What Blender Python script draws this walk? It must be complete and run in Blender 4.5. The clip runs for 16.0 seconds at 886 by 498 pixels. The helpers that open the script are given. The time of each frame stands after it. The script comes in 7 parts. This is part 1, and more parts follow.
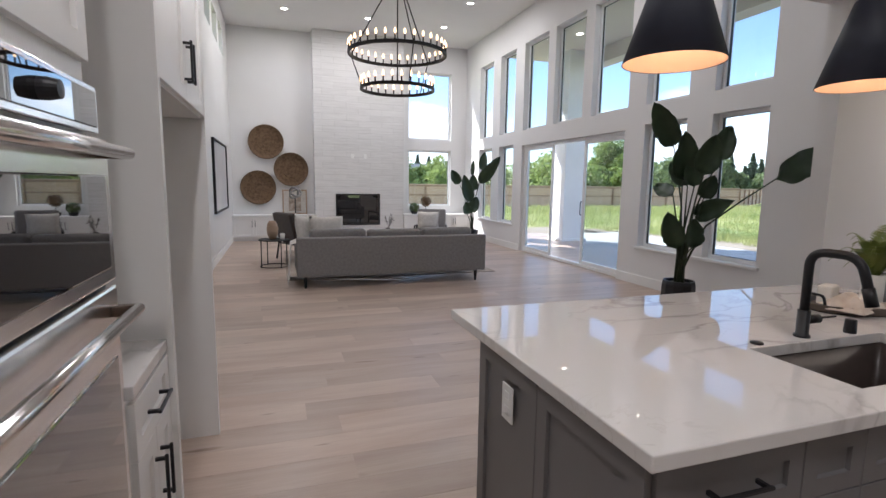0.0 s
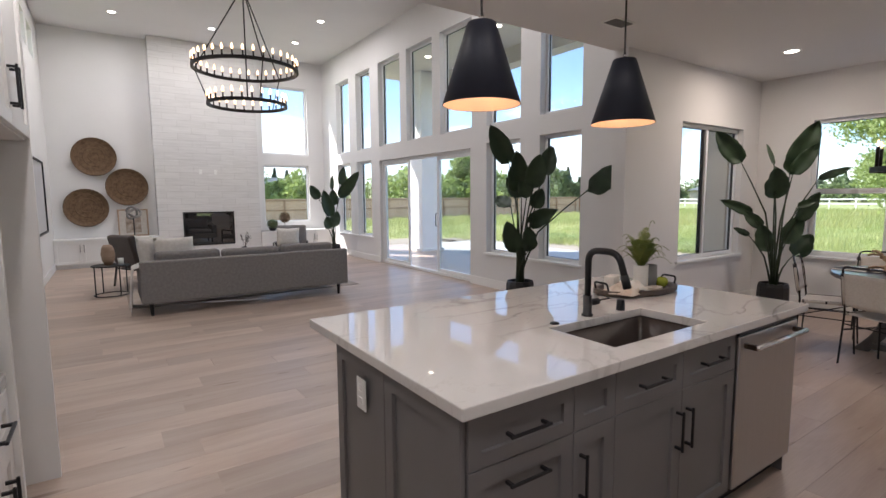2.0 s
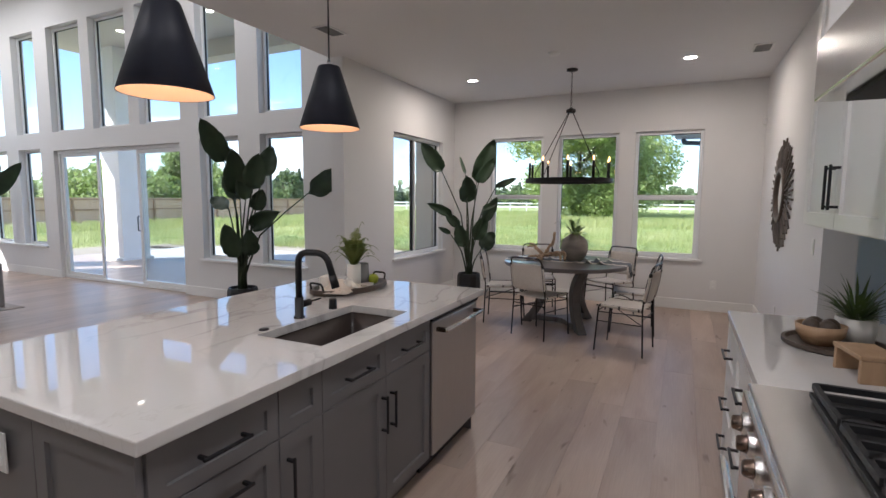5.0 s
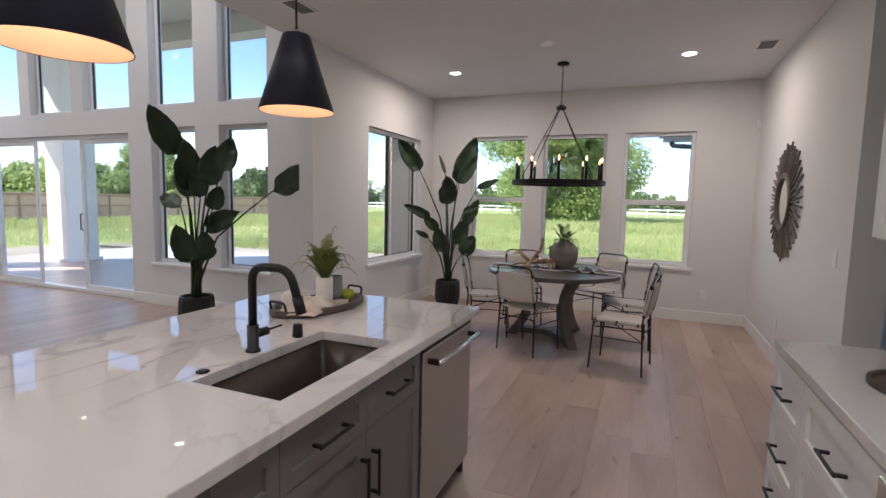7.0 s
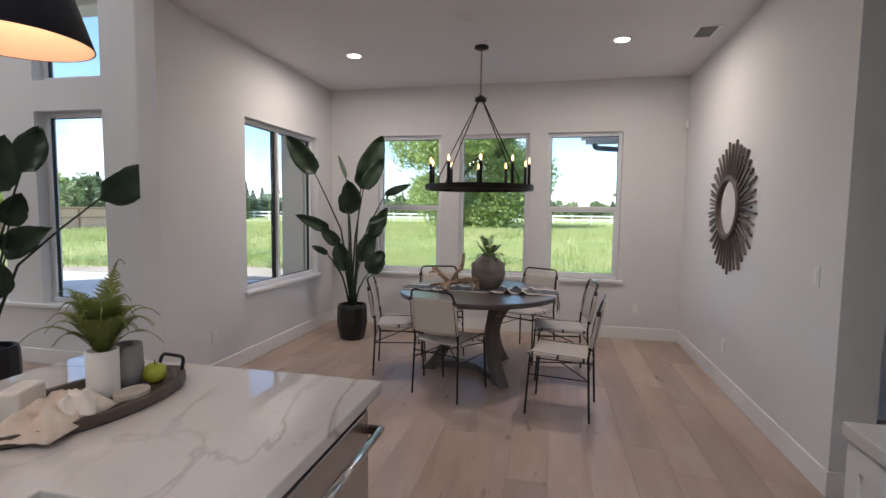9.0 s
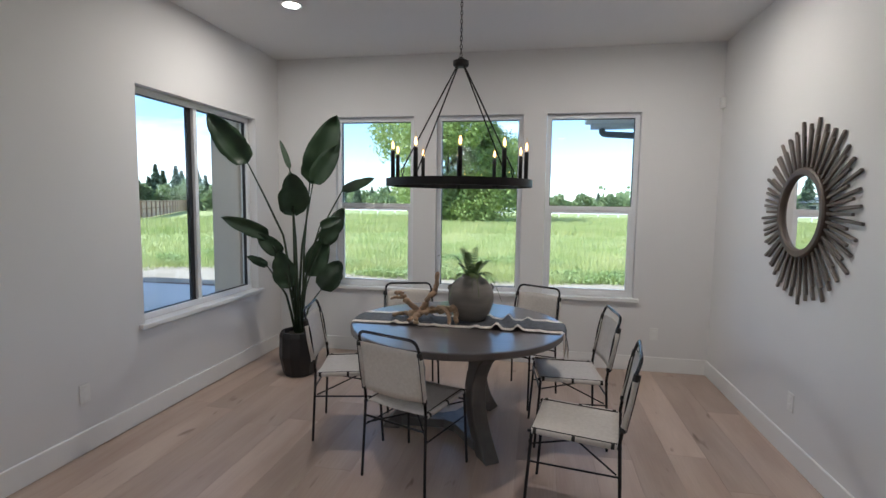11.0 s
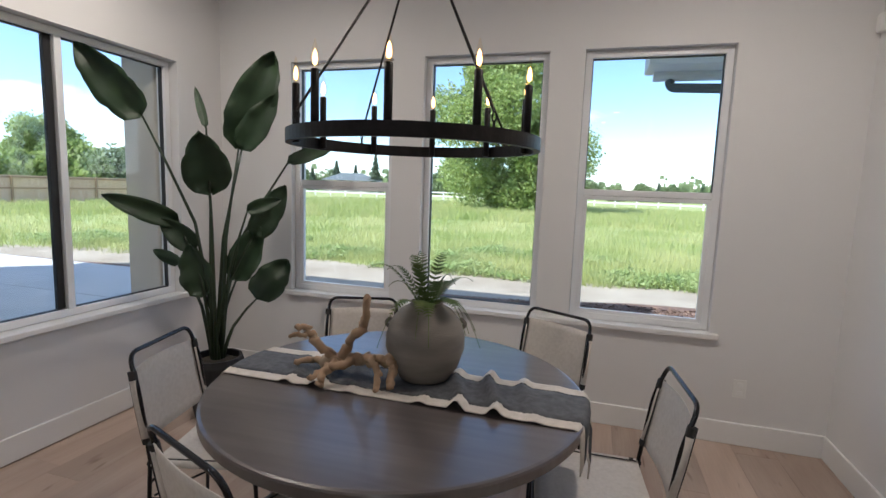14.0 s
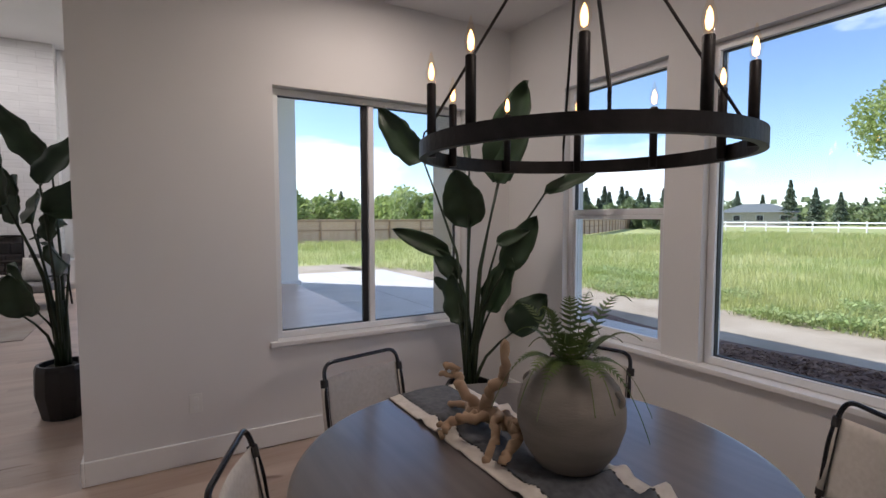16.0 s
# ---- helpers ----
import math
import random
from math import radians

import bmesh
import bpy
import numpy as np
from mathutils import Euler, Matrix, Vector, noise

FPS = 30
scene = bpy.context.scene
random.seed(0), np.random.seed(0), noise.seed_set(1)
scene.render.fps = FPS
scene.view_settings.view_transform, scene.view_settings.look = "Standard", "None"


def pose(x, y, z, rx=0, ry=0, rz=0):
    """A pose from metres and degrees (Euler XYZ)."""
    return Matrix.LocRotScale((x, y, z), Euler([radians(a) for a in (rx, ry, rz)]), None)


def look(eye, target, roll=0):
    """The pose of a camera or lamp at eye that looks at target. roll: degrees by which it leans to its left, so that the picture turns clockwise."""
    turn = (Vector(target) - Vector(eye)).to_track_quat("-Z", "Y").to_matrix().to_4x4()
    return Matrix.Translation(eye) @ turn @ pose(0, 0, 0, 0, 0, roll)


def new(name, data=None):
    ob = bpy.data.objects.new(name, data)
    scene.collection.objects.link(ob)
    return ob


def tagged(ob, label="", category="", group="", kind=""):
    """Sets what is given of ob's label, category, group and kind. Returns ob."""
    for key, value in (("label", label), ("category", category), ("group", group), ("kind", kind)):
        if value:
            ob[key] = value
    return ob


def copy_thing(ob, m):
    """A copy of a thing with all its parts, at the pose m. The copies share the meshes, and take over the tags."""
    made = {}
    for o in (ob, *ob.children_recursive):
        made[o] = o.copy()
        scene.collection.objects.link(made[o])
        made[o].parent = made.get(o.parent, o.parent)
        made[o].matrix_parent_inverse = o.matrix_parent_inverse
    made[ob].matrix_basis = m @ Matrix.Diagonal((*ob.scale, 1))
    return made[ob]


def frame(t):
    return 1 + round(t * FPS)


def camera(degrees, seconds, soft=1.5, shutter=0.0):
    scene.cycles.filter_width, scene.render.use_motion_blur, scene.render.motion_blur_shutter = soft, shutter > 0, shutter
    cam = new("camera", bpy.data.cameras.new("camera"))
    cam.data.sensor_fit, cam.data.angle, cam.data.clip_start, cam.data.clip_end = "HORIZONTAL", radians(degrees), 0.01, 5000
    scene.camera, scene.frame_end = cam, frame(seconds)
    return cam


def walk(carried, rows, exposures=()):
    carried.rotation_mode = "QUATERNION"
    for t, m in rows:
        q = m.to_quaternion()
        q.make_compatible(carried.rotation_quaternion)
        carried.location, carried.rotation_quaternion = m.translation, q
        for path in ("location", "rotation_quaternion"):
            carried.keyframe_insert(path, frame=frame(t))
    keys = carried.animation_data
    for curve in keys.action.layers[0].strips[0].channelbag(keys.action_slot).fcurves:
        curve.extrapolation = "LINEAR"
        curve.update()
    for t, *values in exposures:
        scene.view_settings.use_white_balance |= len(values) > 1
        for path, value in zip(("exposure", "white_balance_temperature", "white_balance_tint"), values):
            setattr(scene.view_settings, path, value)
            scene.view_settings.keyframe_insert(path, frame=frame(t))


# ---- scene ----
cam = camera(83.7, 16.0)
PATH = [
    (0, (0.09, 0.037, 1.451), (0.721, 1.917, 1.19), 0.8),
    (0.5, (-0.002, -0.054, 1.47), (0.718, 1.795, 1.221), 0.8),
    (1, (0.003, -0.131, 1.478), (0.821, 1.679, 1.243), 0.6),
    (1.5, (0.019, -0.186, 1.473), (0.969, 1.56, 1.255), 0.1),
    (2, (0.033, -0.249, 1.483), (1.148, 1.399, 1.274), -0.4),
    (2.5, (0.043, -0.292, 1.486), (1.32, 1.234, 1.285), -0.6),
    (3, (0.05, -0.325, 1.486), (1.48, 1.06, 1.29), -0.7),
    (3.5, (0.063, -0.343, 1.482), (1.621, 0.897, 1.292), -0.7),
    (4, (0.076, -0.355, 1.481), (1.74, 0.737, 1.29), -0.5),
    (4.5, (0.085, -0.357, 1.483), (1.831, 0.597, 1.284), -0.2),
    (7, (0.519, -0.026, 1.482), (2.361, 0.728, 1.288), 1.3),
    (7.5, (0.714, 0.072, 1.487), (2.571, 0.793, 1.308), 1.4),
    (8, (0.938, 0.192, 1.503), (2.829, 0.822, 1.339), 1.4),
    (8.5, (1.202, 0.236, 1.484), (3.128, 0.754, 1.327), 1.1),
    (9, (1.483, 0.239, 1.491), (3.431, 0.663, 1.335), 0.7),
    (11.5, (2.996, 0.41, 1.579), (4.956, 0.759, 1.387), 1.0),
    (12, (3.279, 0.433, 1.565), (5.245, 0.744, 1.365), 1.2),
    (12.5, (3.557, 0.406, 1.569), (5.527, 0.683, 1.361), 1.1),
    (13, (3.795, 0.4, 1.552), (5.762, 0.689, 1.335), 1.2),
    (13.5, (4.031, 0.37, 1.545), (5.981, 0.741, 1.305), 1.7),
    (14, (4.233, 0.196, 1.528), (6.135, 0.762, 1.284), 2.0),
    (14.5, (4.408, 0.061, 1.509), (6.225, 0.863, 1.274), 2.1),
    (15, (4.621, -0.03, 1.503), (6.276, 1.074, 1.293), 1.9),
    (15.5, (4.811, -0.117, 1.5), (6.203, 1.31, 1.33), 1.1),
    (16, (5.013, -0.252, 1.496), (6.015, 1.475, 1.372), -0.1),
]
walk(cam, [(t, look(eye, target, roll)) for t, eye, target, roll in PATH], [(0.0, 1.19, 6050, 14), (2.0, 1.23, 6250, 15), (3.5, 1.21, 5850, 11), (7.0, 1.24, 6050, 15), (9.0, 1.24, 5950, 13), (12.5, 1.19, 5450, 4), (13.0, 1.21, 5750, 7), (14.0, 1.17, 5900, 10), (15.0, 1.0, 6150, 16), (16.0, 0.8, 6150, 17)])

# ---- world, sun and lamps ----
SUN_ELEV, SUN_AZ = 44.0, 317.0      # azimuth clockwise from +y
world = bpy.data.worlds.new("sky")
scene.world = world
world.use_nodes = True
wn, wl = world.node_tree.nodes, world.node_tree.links
wn.clear()
sky = wn.new("ShaderNodeTexSky")
sky.sky_type, sky.sun_disc = "NISHITA", False
sky.sun_elevation, sky.sun_rotation = radians(SUN_ELEV), radians(SUN_AZ)
sky.air_density, sky.dust_density, sky.ozone_density = 0.85, 0.15, 2.4
wco, wmap = wn.new("ShaderNodeTexCoord"), wn.new("ShaderNodeMapping")
wmap.inputs["Scale"].default_value = (1.0, 1.0, 3.4)
wmap.inputs["Location"].default_value = (0.35, 0.8, 0.1)
wcloud, wramp = wn.new("ShaderNodeTexNoise"), wn.new("ShaderNodeValToRGB")
wcloud.inputs["Scale"].default_value, wcloud.inputs["Detail"].default_value = 2.3, 9.0
wcloud.inputs["Roughness"].default_value, wcloud.inputs["Distortion"].default_value = 0.55, 0.25
wramp.color_ramp.elements[0].position, wramp.color_ramp.elements[1].position = 0.525, 0.68
wmix = wn.new("ShaderNodeMixRGB")
wmix.inputs["Color2"].default_value = (7.8, 8.1, 8.6, 1)
wback, wout = wn.new("ShaderNodeBackground"), wn.new("ShaderNodeOutputWorld")
wback.inputs["Strength"].default_value = 0.15
wl.new(wco.outputs["Generated"], wmap.inputs["Vector"])
wl.new(wmap.outputs["Vector"], wcloud.inputs["Vector"])
wl.new(wcloud.outputs["Fac"], wramp.inputs["Fac"])
wl.new(wramp.outputs["Color"], wmix.inputs["Fac"])
wl.new(sky.outputs["Color"], wmix.inputs["Color1"])
wl.new(wmix.outputs["Color"], wback.inputs["Color"])
wl.new(wback.outputs["Background"], wout.inputs["Surface"])

sun = new("sun", bpy.data.lights.new("sun", "SUN"))
sun.data.energy, sun.data.angle, sun.data.color = 4.6, radians(0.6), (1.0, 0.95, 0.87)
_az, _el = radians(SUN_AZ), radians(SUN_ELEV)
sun.matrix_world = look((0, 0, 30), Vector((0, 0, 30)) - Vector((math.sin(_az) * math.cos(_el), math.cos(_az) * math.cos(_el), math.sin(_el))))

# recessed downlights: (x, y, ceiling height); the three kitchen ones are unseen, added as fill
LOW, HIGH = 3.02, 5.12
CANS = [(6.25, 2.21, LOW), (6.23, -0.33, LOW), (1.3, -0.1, LOW), (-0.1, 2.3, LOW), (-0.1, 0.1, LOW),
        (0.35, 11.7, HIGH), (2.15, 11.7, HIGH), (3.95, 11.7, HIGH), (3.95, 10.0, HIGH), (0.35, 10.0, HIGH), (3.95, 5.6, HIGH), (0.35, 5.6, HIGH)]
for cx, cy, cz in CANS:
    lamp = new("downlight_lamp", bpy.data.lights.new("downlight_lamp", "AREA"))
    lamp.data.shape, lamp.data.size = "DISK", 0.11
    lamp.data.energy, lamp.data.color, lamp.data.spread = ((8.0 if cx > 5 else 5.0) if cz == LOW else 11), ((1.0, 0.84, 0.69) if cx > 5 else (1.0, 0.95, 0.90)), radians(178)
    lamp.matrix_world = pose(cx, cy, cz - 0.012)

# ---- helpers of this scene ----
def mesh_ob(name, bm, material, parent=None, label="", smooth=False):
    me = bpy.data.meshes.new(name)
    bm.to_mesh(me)
    bm.free()
    if smooth:
        for p in me.polygons:
            p.use_smooth = True
    if material:
        me.materials.append(material)
    ob = new(name, me)
    if parent:
        ob.parent = parent
    if label:
        tagged(ob, label)
    return ob


def part(name, bm, material, parent, label="", smooth=False):
    return mesh_ob(name, bm, material, parent, label, smooth)


def empty(name, x=0, y=0, z=0, rz=0, label="", category="", group="", kind=""):
    ob = new(name)
    ob.matrix_world = pose(x, y, z, 0, 0, rz)
    ob.empty_display_size = 0.1
    return tagged(ob, label, category, group, kind)


def box(x0, x1, y0, y1, z0, z1, bevel=0.0, bm=None, seg=2):
    b = bmesh.new()
    bmesh.ops.create_cube(b, size=1)
    bmesh.ops.scale(b, vec=(x1 - x0, y1 - y0, z1 - z0), verts=b.verts)
    bmesh.ops.translate(b, vec=((x0 + x1) / 2, (y0 + y1) / 2, (z0 + z1) / 2), verts=b.verts)
    if bevel:
        bmesh.ops.bevel(b, geom=b.edges[:], offset=bevel, segments=seg, affect="EDGES", profile=0.5)
    return join(bm, b)


def join(bm, b, m=None):
    if m is not None:
        bmesh.ops.transform(b, matrix=m, verts=b.verts)
    if bm is None:
        return b
    me = bpy.data.meshes.new("tmp")
    b.to_mesh(me)
    b.free()
    bm.from_mesh(me)
    bpy.data.meshes.remove(me)
    return bm


def lathe(profile, steps=32, bm=None):
    """A solid of revolution about z from (radius, height) pairs."""
    b = bmesh.new()
    rings = []
    for r, z in profile:
        if r < 1e-5:
            rings.append([b.verts.new((0, 0, z))])
        else:
            rings.append([b.verts.new((r * math.cos(2 * math.pi * k / steps), r * math.sin(2 * math.pi * k / steps), z)) for k in range(steps)])
    for lo, hi in zip(rings, rings[1:]):
        for k in range(steps):
            j = (k + 1) % steps
            if len(lo) == 1 and len(hi) == 1:
                continue
            if len(lo) == 1:
                b.faces.new((lo[0], hi[j], hi[k]))
            elif len(hi) == 1:
                b.faces.new((lo[k], lo[j], hi[0]))
            else:
                b.faces.new((lo[k], lo[j], hi[j], hi[k]))
    bmesh.ops.recalc_face_normals(b, faces=b.faces)
    return join(bm, b)


def tube(points, radius, steps=8, bm=None, closed=False):
    """A round bar along points; radius is one number or one for each point."""
    pts = [Vector(p) for p in points]
    n = len(pts)
    rad = radius if isinstance(radius, (list, tuple)) else [radius] * n
    b = bmesh.new()
    rings, prev = [], None
    for i, p in enumerate(pts):
        if closed:
            d = (pts[(i + 1) % n] - pts[i - 1]).normalized()
        else:
            d = (pts[min(i + 1, n - 1)] - pts[max(i - 1, 0)]).normalized()
        if prev is None:
            u = d.orthogonal().normalized()
        else:
            u = (prev - d * prev.dot(d)).normalized()
        prev = u
        v = d.cross(u)
        rings.append([b.verts.new(p + rad[i] * (u * math.cos(2 * math.pi * k / steps) + v * math.sin(2 * math.pi * k / steps))) for k in range(steps)])
    pairs = list(zip(rings, rings[1:])) + ([(rings[-1], rings[0])] if closed else [])
    for lo, hi in pairs:
        for k in range(steps):
            j = (k + 1) % steps
            b.faces.new((lo[k], lo[j], hi[j], hi[k]))
    if not closed:
        b.faces.new(rings[0][::-1])
        b.faces.new(rings[-1])
    bmesh.ops.recalc_face_normals(b, faces=b.faces)
    return join(bm, b)


def rounded(points, r=0.03, steps=5):
    """The polyline with its inner corners rounded."""
    pts = [Vector(p) for p in points]
    out = [pts[0]]
    for a, b, c in zip(pts, pts[1:], pts[2:]):
        da, dc = (a - b), (c - b)
        k = min(r, da.length * 0.48, dc.length * 0.48)
        p, q = b + da.normalized() * k, b + dc.normalized() * k
        for s in range(steps + 1):
            t = s / steps
            out.append((1 - t) ** 2 * p + 2 * t * (1 - t) * b + t * t * q)
    return out + [pts[-1]]


def wall(name, axis, p0, p1, a0, a1, z0, z1, openings, material, label="white painted plaster wall"):
    """A wall of thickness p0..p1 across axis, from a0 to a1 along the other, with openings (a0, a1, z0, z1) through it."""
    us = sorted({a0, a1, *[v for o in openings for v in o[:2]]})
    vs = sorted({z0, z1, *[v for o in openings for v in o[2:]]})
    solid = {}
    for i in range(len(us) - 1):
        for j in range(len(vs) - 1):
            mu, mv = (us[i] + us[i + 1]) / 2, (vs[j] + vs[j + 1]) / 2
            solid[i, j] = not any(o[0] < mu < o[1] and o[2] < mv < o[3] for o in openings)
    b = bmesh.new()
    def P(p, u, v):
        return b.verts.new((p, u, v) if axis == "x" else (u, p, v))
    for (i, j), s in solid.items():
        if not s:
            continue
        u0, u1, v0, v1 = us[i], us[i + 1], vs[j], vs[j + 1]
        for p in (p0, p1):
            b.faces.new([P(p, u0, v0), P(p, u1, v0), P(p, u1, v1), P(p, u0, v1)])
        for di, dj, c in ((-1, 0, ((u0, v0), (u0, v1))), (1, 0, ((u1, v0), (u1, v1))), (0, -1, ((u0, v0), (u1, v0))), (0, 1, ((u0, v1), (u1, v1)))):
            if not solid.get((i + di, j + dj), False):
                (ua, va), (ub, vb) = c
                b.faces.new([P(p0, ua, va), P(p0, ub, vb), P(p1, ub, vb), P(p1, ua, va)])
    bmesh.ops.remove_doubles(b, verts=b.verts, dist=1e-5)
    bmesh.ops.recalc_face_normals(b, faces=b.faces)
    return tagged(mesh_ob(name, b, material), label, "wall", kind="structure")


# ---- materials ----
def mat(name, color=(0.8, 0.8, 0.8), rough=0.5, metal=0.0, vary=0.0, scale=8.0, bump=0.0, bump_scale=60.0, stretch=(1, 1, 1), coat=0.0, spec=0.5, second=None, detail=6.0, random_value=0.0, coords="Object", rough_vary=0.0, translucent=0.0):
    m = bpy.data.materials.new(name)
    m.use_nodes = True
    n, l = m.node_tree.nodes, m.node_tree.links
    p = n["Principled BSDF"]
    p.inputs["Base Color"].default_value = (*color, 1)
    p.inputs["Roughness"].default_value, p.inputs["Metallic"].default_value = rough, metal
    p.inputs["Coat Weight"].default_value, p.inputs["Specular IOR Level"].default_value = coat, spec
    co, mp = n.new("ShaderNodeTexCoord"), n.new("ShaderNodeMapping")
    mp.inputs["Scale"].default_value = stretch
    l.new(co.outputs[coords], mp.inputs["Vector"])
    src = None
    if vary or second:
        t = n.new("ShaderNodeTexNoise")
        t.inputs["Scale"].default_value, t.inputs["Detail"].default_value = scale, detail
        l.new(mp.outputs["Vector"], t.inputs["Vector"])
        r = n.new("ShaderNodeValToRGB")
        r.color_ramp.elements[0].position, r.color_ramp.elements[1].position = 0.3, 0.7
        lo = tuple(max(0, c * (1 - vary)) for c in color)
        hi = second if second else tuple(min(1, c * (1 + vary)) for c in color)
        r.color_ramp.elements[0].color, r.color_ramp.elements[1].color = (*lo, 1), (*hi, 1)
        l.new(t.outputs["Fac"], r.inputs["Fac"])
        src = r.outputs["Color"]
        if rough_vary:
            q = n.new("ShaderNodeMapRange")
            q.inputs["To Min"].default_value, q.inputs["To Max"].default_value = rough - rough_vary, rough + rough_vary
            l.new(t.outputs["Fac"], q.inputs["Value"])
            l.new(q.outputs["Result"], p.inputs["Roughness"])
    if random_value:
        oi, h, q = n.new("ShaderNodeObjectInfo"), n.new("ShaderNodeHueSaturation"), n.new("ShaderNodeMapRange")
        q.inputs["To Min"].default_value, q.inputs["To Max"].default_value = 1 - random_value, 1 + random_value
        l.new(oi.outputs["Random"], q.inputs["Value"])
        l.new(q.outputs["Result"], h.inputs["Value"])
        if src:
            l.new(src, h.inputs["Color"])
        else:
            h.inputs["Color"].default_value = (*color, 1)
        src = h.outputs["Color"]
    if src:
        l.new(src, p.inputs["Base Color"])
    if bump:
        t2, bp = n.new("ShaderNodeTexNoise"), n.new("ShaderNodeBump")
        t2.inputs["Scale"].default_value, t2.inputs["Detail"].default_value = bump_scale, 4.0
        bp.inputs["Strength"].default_value, bp.inputs["Distance"].default_value = bump, 0.004
        l.new(mp.outputs["Vector"], t2.inputs["Vector"])
        l.new(t2.outputs["Fac"], bp.inputs["Height"])
        l.new(bp.outputs["Normal"], p.inputs["Normal"])
    if translucent:
        p.inputs["Transmission Weight"].default_value = 0.0
        tr, mx = n.new("ShaderNodeBsdfTranslucent"), n.new("ShaderNodeMixShader")
        tr.inputs["Color"].default_value = (*color, 1)
        if src:
            l.new(src, tr.inputs["Color"])
        mx.inputs["Fac"].default_value = translucent
        l.new(p.outputs["BSDF"], mx.inputs[1])
        l.new(tr.outputs["BSDF"], mx.inputs[2])
        l.new(mx.outputs["Shader"], n["Material Output"].inputs["Surface"])
    return m


def glass_mat(name, tint=(1, 1, 1)):
    m = bpy.data.materials.new(name)
    m.use_nodes = True
    n, l = m.node_tree.nodes, m.node_tree.links
    n.remove(n["Principled BSDF"])
    tr, gl, mx = n.new("ShaderNodeBsdfTransparent"), n.new("ShaderNodeBsdfGlossy"), n.new("ShaderNodeMixShader")
    lw, pw, ad = n.new("ShaderNodeLayerWeight"), n.new("ShaderNodeMath"), n.new("ShaderNodeMath")
    tr.inputs["Color"].default_value = (*tint, 1)
    gl.inputs["Roughness"].default_value = 0.0
    pw.operation, ad.operation = "POWER", "MULTIPLY_ADD"
    pw.inputs[1].default_value = 4.0
    ad.inputs[1].default_value, ad.inputs[2].default_value = 0.45, 0.025
    l.new(lw.outputs["Facing"], pw.inputs[0])
    l.new(pw.outputs[0], ad.inputs[0])
    l.new(ad.outputs[0], mx.inputs["Fac"])
    l.new(tr.outputs["BSDF"], mx.inputs[1])
    l.new(gl.outputs["BSDF"], mx.inputs[2])
    l.new(mx.outputs["Shader"], n["Material Output"].inputs["Surface"])
    return m


def glow_mat(name, color, strength):
    m = bpy.data.materials.new(name)
    m.use_nodes = True
    p = m.node_tree.nodes["Principled BSDF"]
    p.inputs["Base Color"].default_value = (*color, 1)
    p.inputs["Emission Color"].default_value, p.inputs["Emission Strength"].default_value = (*color, 1), strength
    return m


WALL = mat("wall_paint", (0.725, 0.72, 0.715), 0.75, vary=0.02, scale=1.2, bump=0.12, bump_scale=140)
CEIL = mat("ceiling_paint", (0.76, 0.755, 0.75), 0.85, vary=0.015, scale=1.0, bump=0.15, bump_scale=110)
TRIM = mat("trim_paint", (0.80, 0.80, 0.79), 0.35, vary=0.015, scale=3)
VINYL = mat("white_vinyl", (0.80, 0.81, 0.82), 0.3, vary=0.01, scale=4)
GLASS = glass_mat("window_glass", (0.93, 0.95, 0.95))
PLANK = mat("oak_plank", (0.40, 0.34, 0.29), 0.36, bump=0.0)
_n, _l = PLANK.node_tree.nodes, PLANK.node_tree.links
_co, _oi, _ad, _mu = _n.new("ShaderNodeTexCoord"), _n.new("ShaderNodeObjectInfo"), _n.new("ShaderNodeVectorMath"), _n.new("ShaderNodeVectorMath")
_mu.operation, _mu.inputs[1].default_value = "MULTIPLY", (37.0, 53.0, 0.0)
_cx = _n.new("ShaderNodeCombineXYZ")
for _k in range(3):
    _l.new(_oi.outputs["Random"], _cx.inputs[_k])
_l.new(_cx.outputs[0], _mu.inputs[0])
_l.new(_co.outputs["Object"], _ad.inputs[0])
_l.new(_mu.outputs[0], _ad.inputs[1])
def _layer(scale3, scale, detail, lo, hi, c0, c1, distortion=0.0):
    mp, t, r = _n.new("ShaderNodeMapping"), _n.new("ShaderNodeTexNoise"), _n.new("ShaderNodeValToRGB")
    mp.inputs["Scale"].default_value = scale3
    t.inputs["Scale"].default_value, t.inputs["Detail"].default_value, t.inputs["Distortion"].default_value = scale, detail, distortion
    r.color_ramp.elements[0].position, r.color_ramp.elements[1].position = lo, hi
    r.color_ramp.elements[0].color, r.color_ramp.elements[1].color = (*c0, 1), (*c1, 1)
    _l.new(_ad.outputs[0], mp.inputs["Vector"])
    _l.new(mp.outputs["Vector"], t.inputs["Vector"])
    _l.new(t.outputs["Fac"], r.inputs["Fac"])
    return r.outputs["Color"]
_streak = _layer((0.45, 2.6, 1), 2.0, 6.0, 0.28, 0.74, (0.41, 0.30, 0.235), (0.55, 0.445, 0.37), 0.6)
_grain = _layer((1.5, 45.0, 1), 3.0, 4.0, 0.30, 0.70, (0.93, 0.93, 0.93), (1.04, 1.04, 1.04))
_knot = _layer((1.3, 5.0, 1), 2.4, 2.0, 0.235, 0.32, (0.50, 0.44, 0.40), (1, 1, 1), 0.4)
_m1, _m2, _h, _q = _n.new("ShaderNodeMixRGB"), _n.new("ShaderNodeMixRGB"), _n.new("ShaderNodeHueSaturation"), _n.new("ShaderNodeMapRange")
_m1.blend_type = _m2.blend_type = "MULTIPLY"
_m1.inputs["Fac"].default_value = _m2.inputs["Fac"].default_value = 1.0
_l.new(_streak, _m1.inputs["Color1"]), _l.new(_grain, _m1.inputs["Color2"])
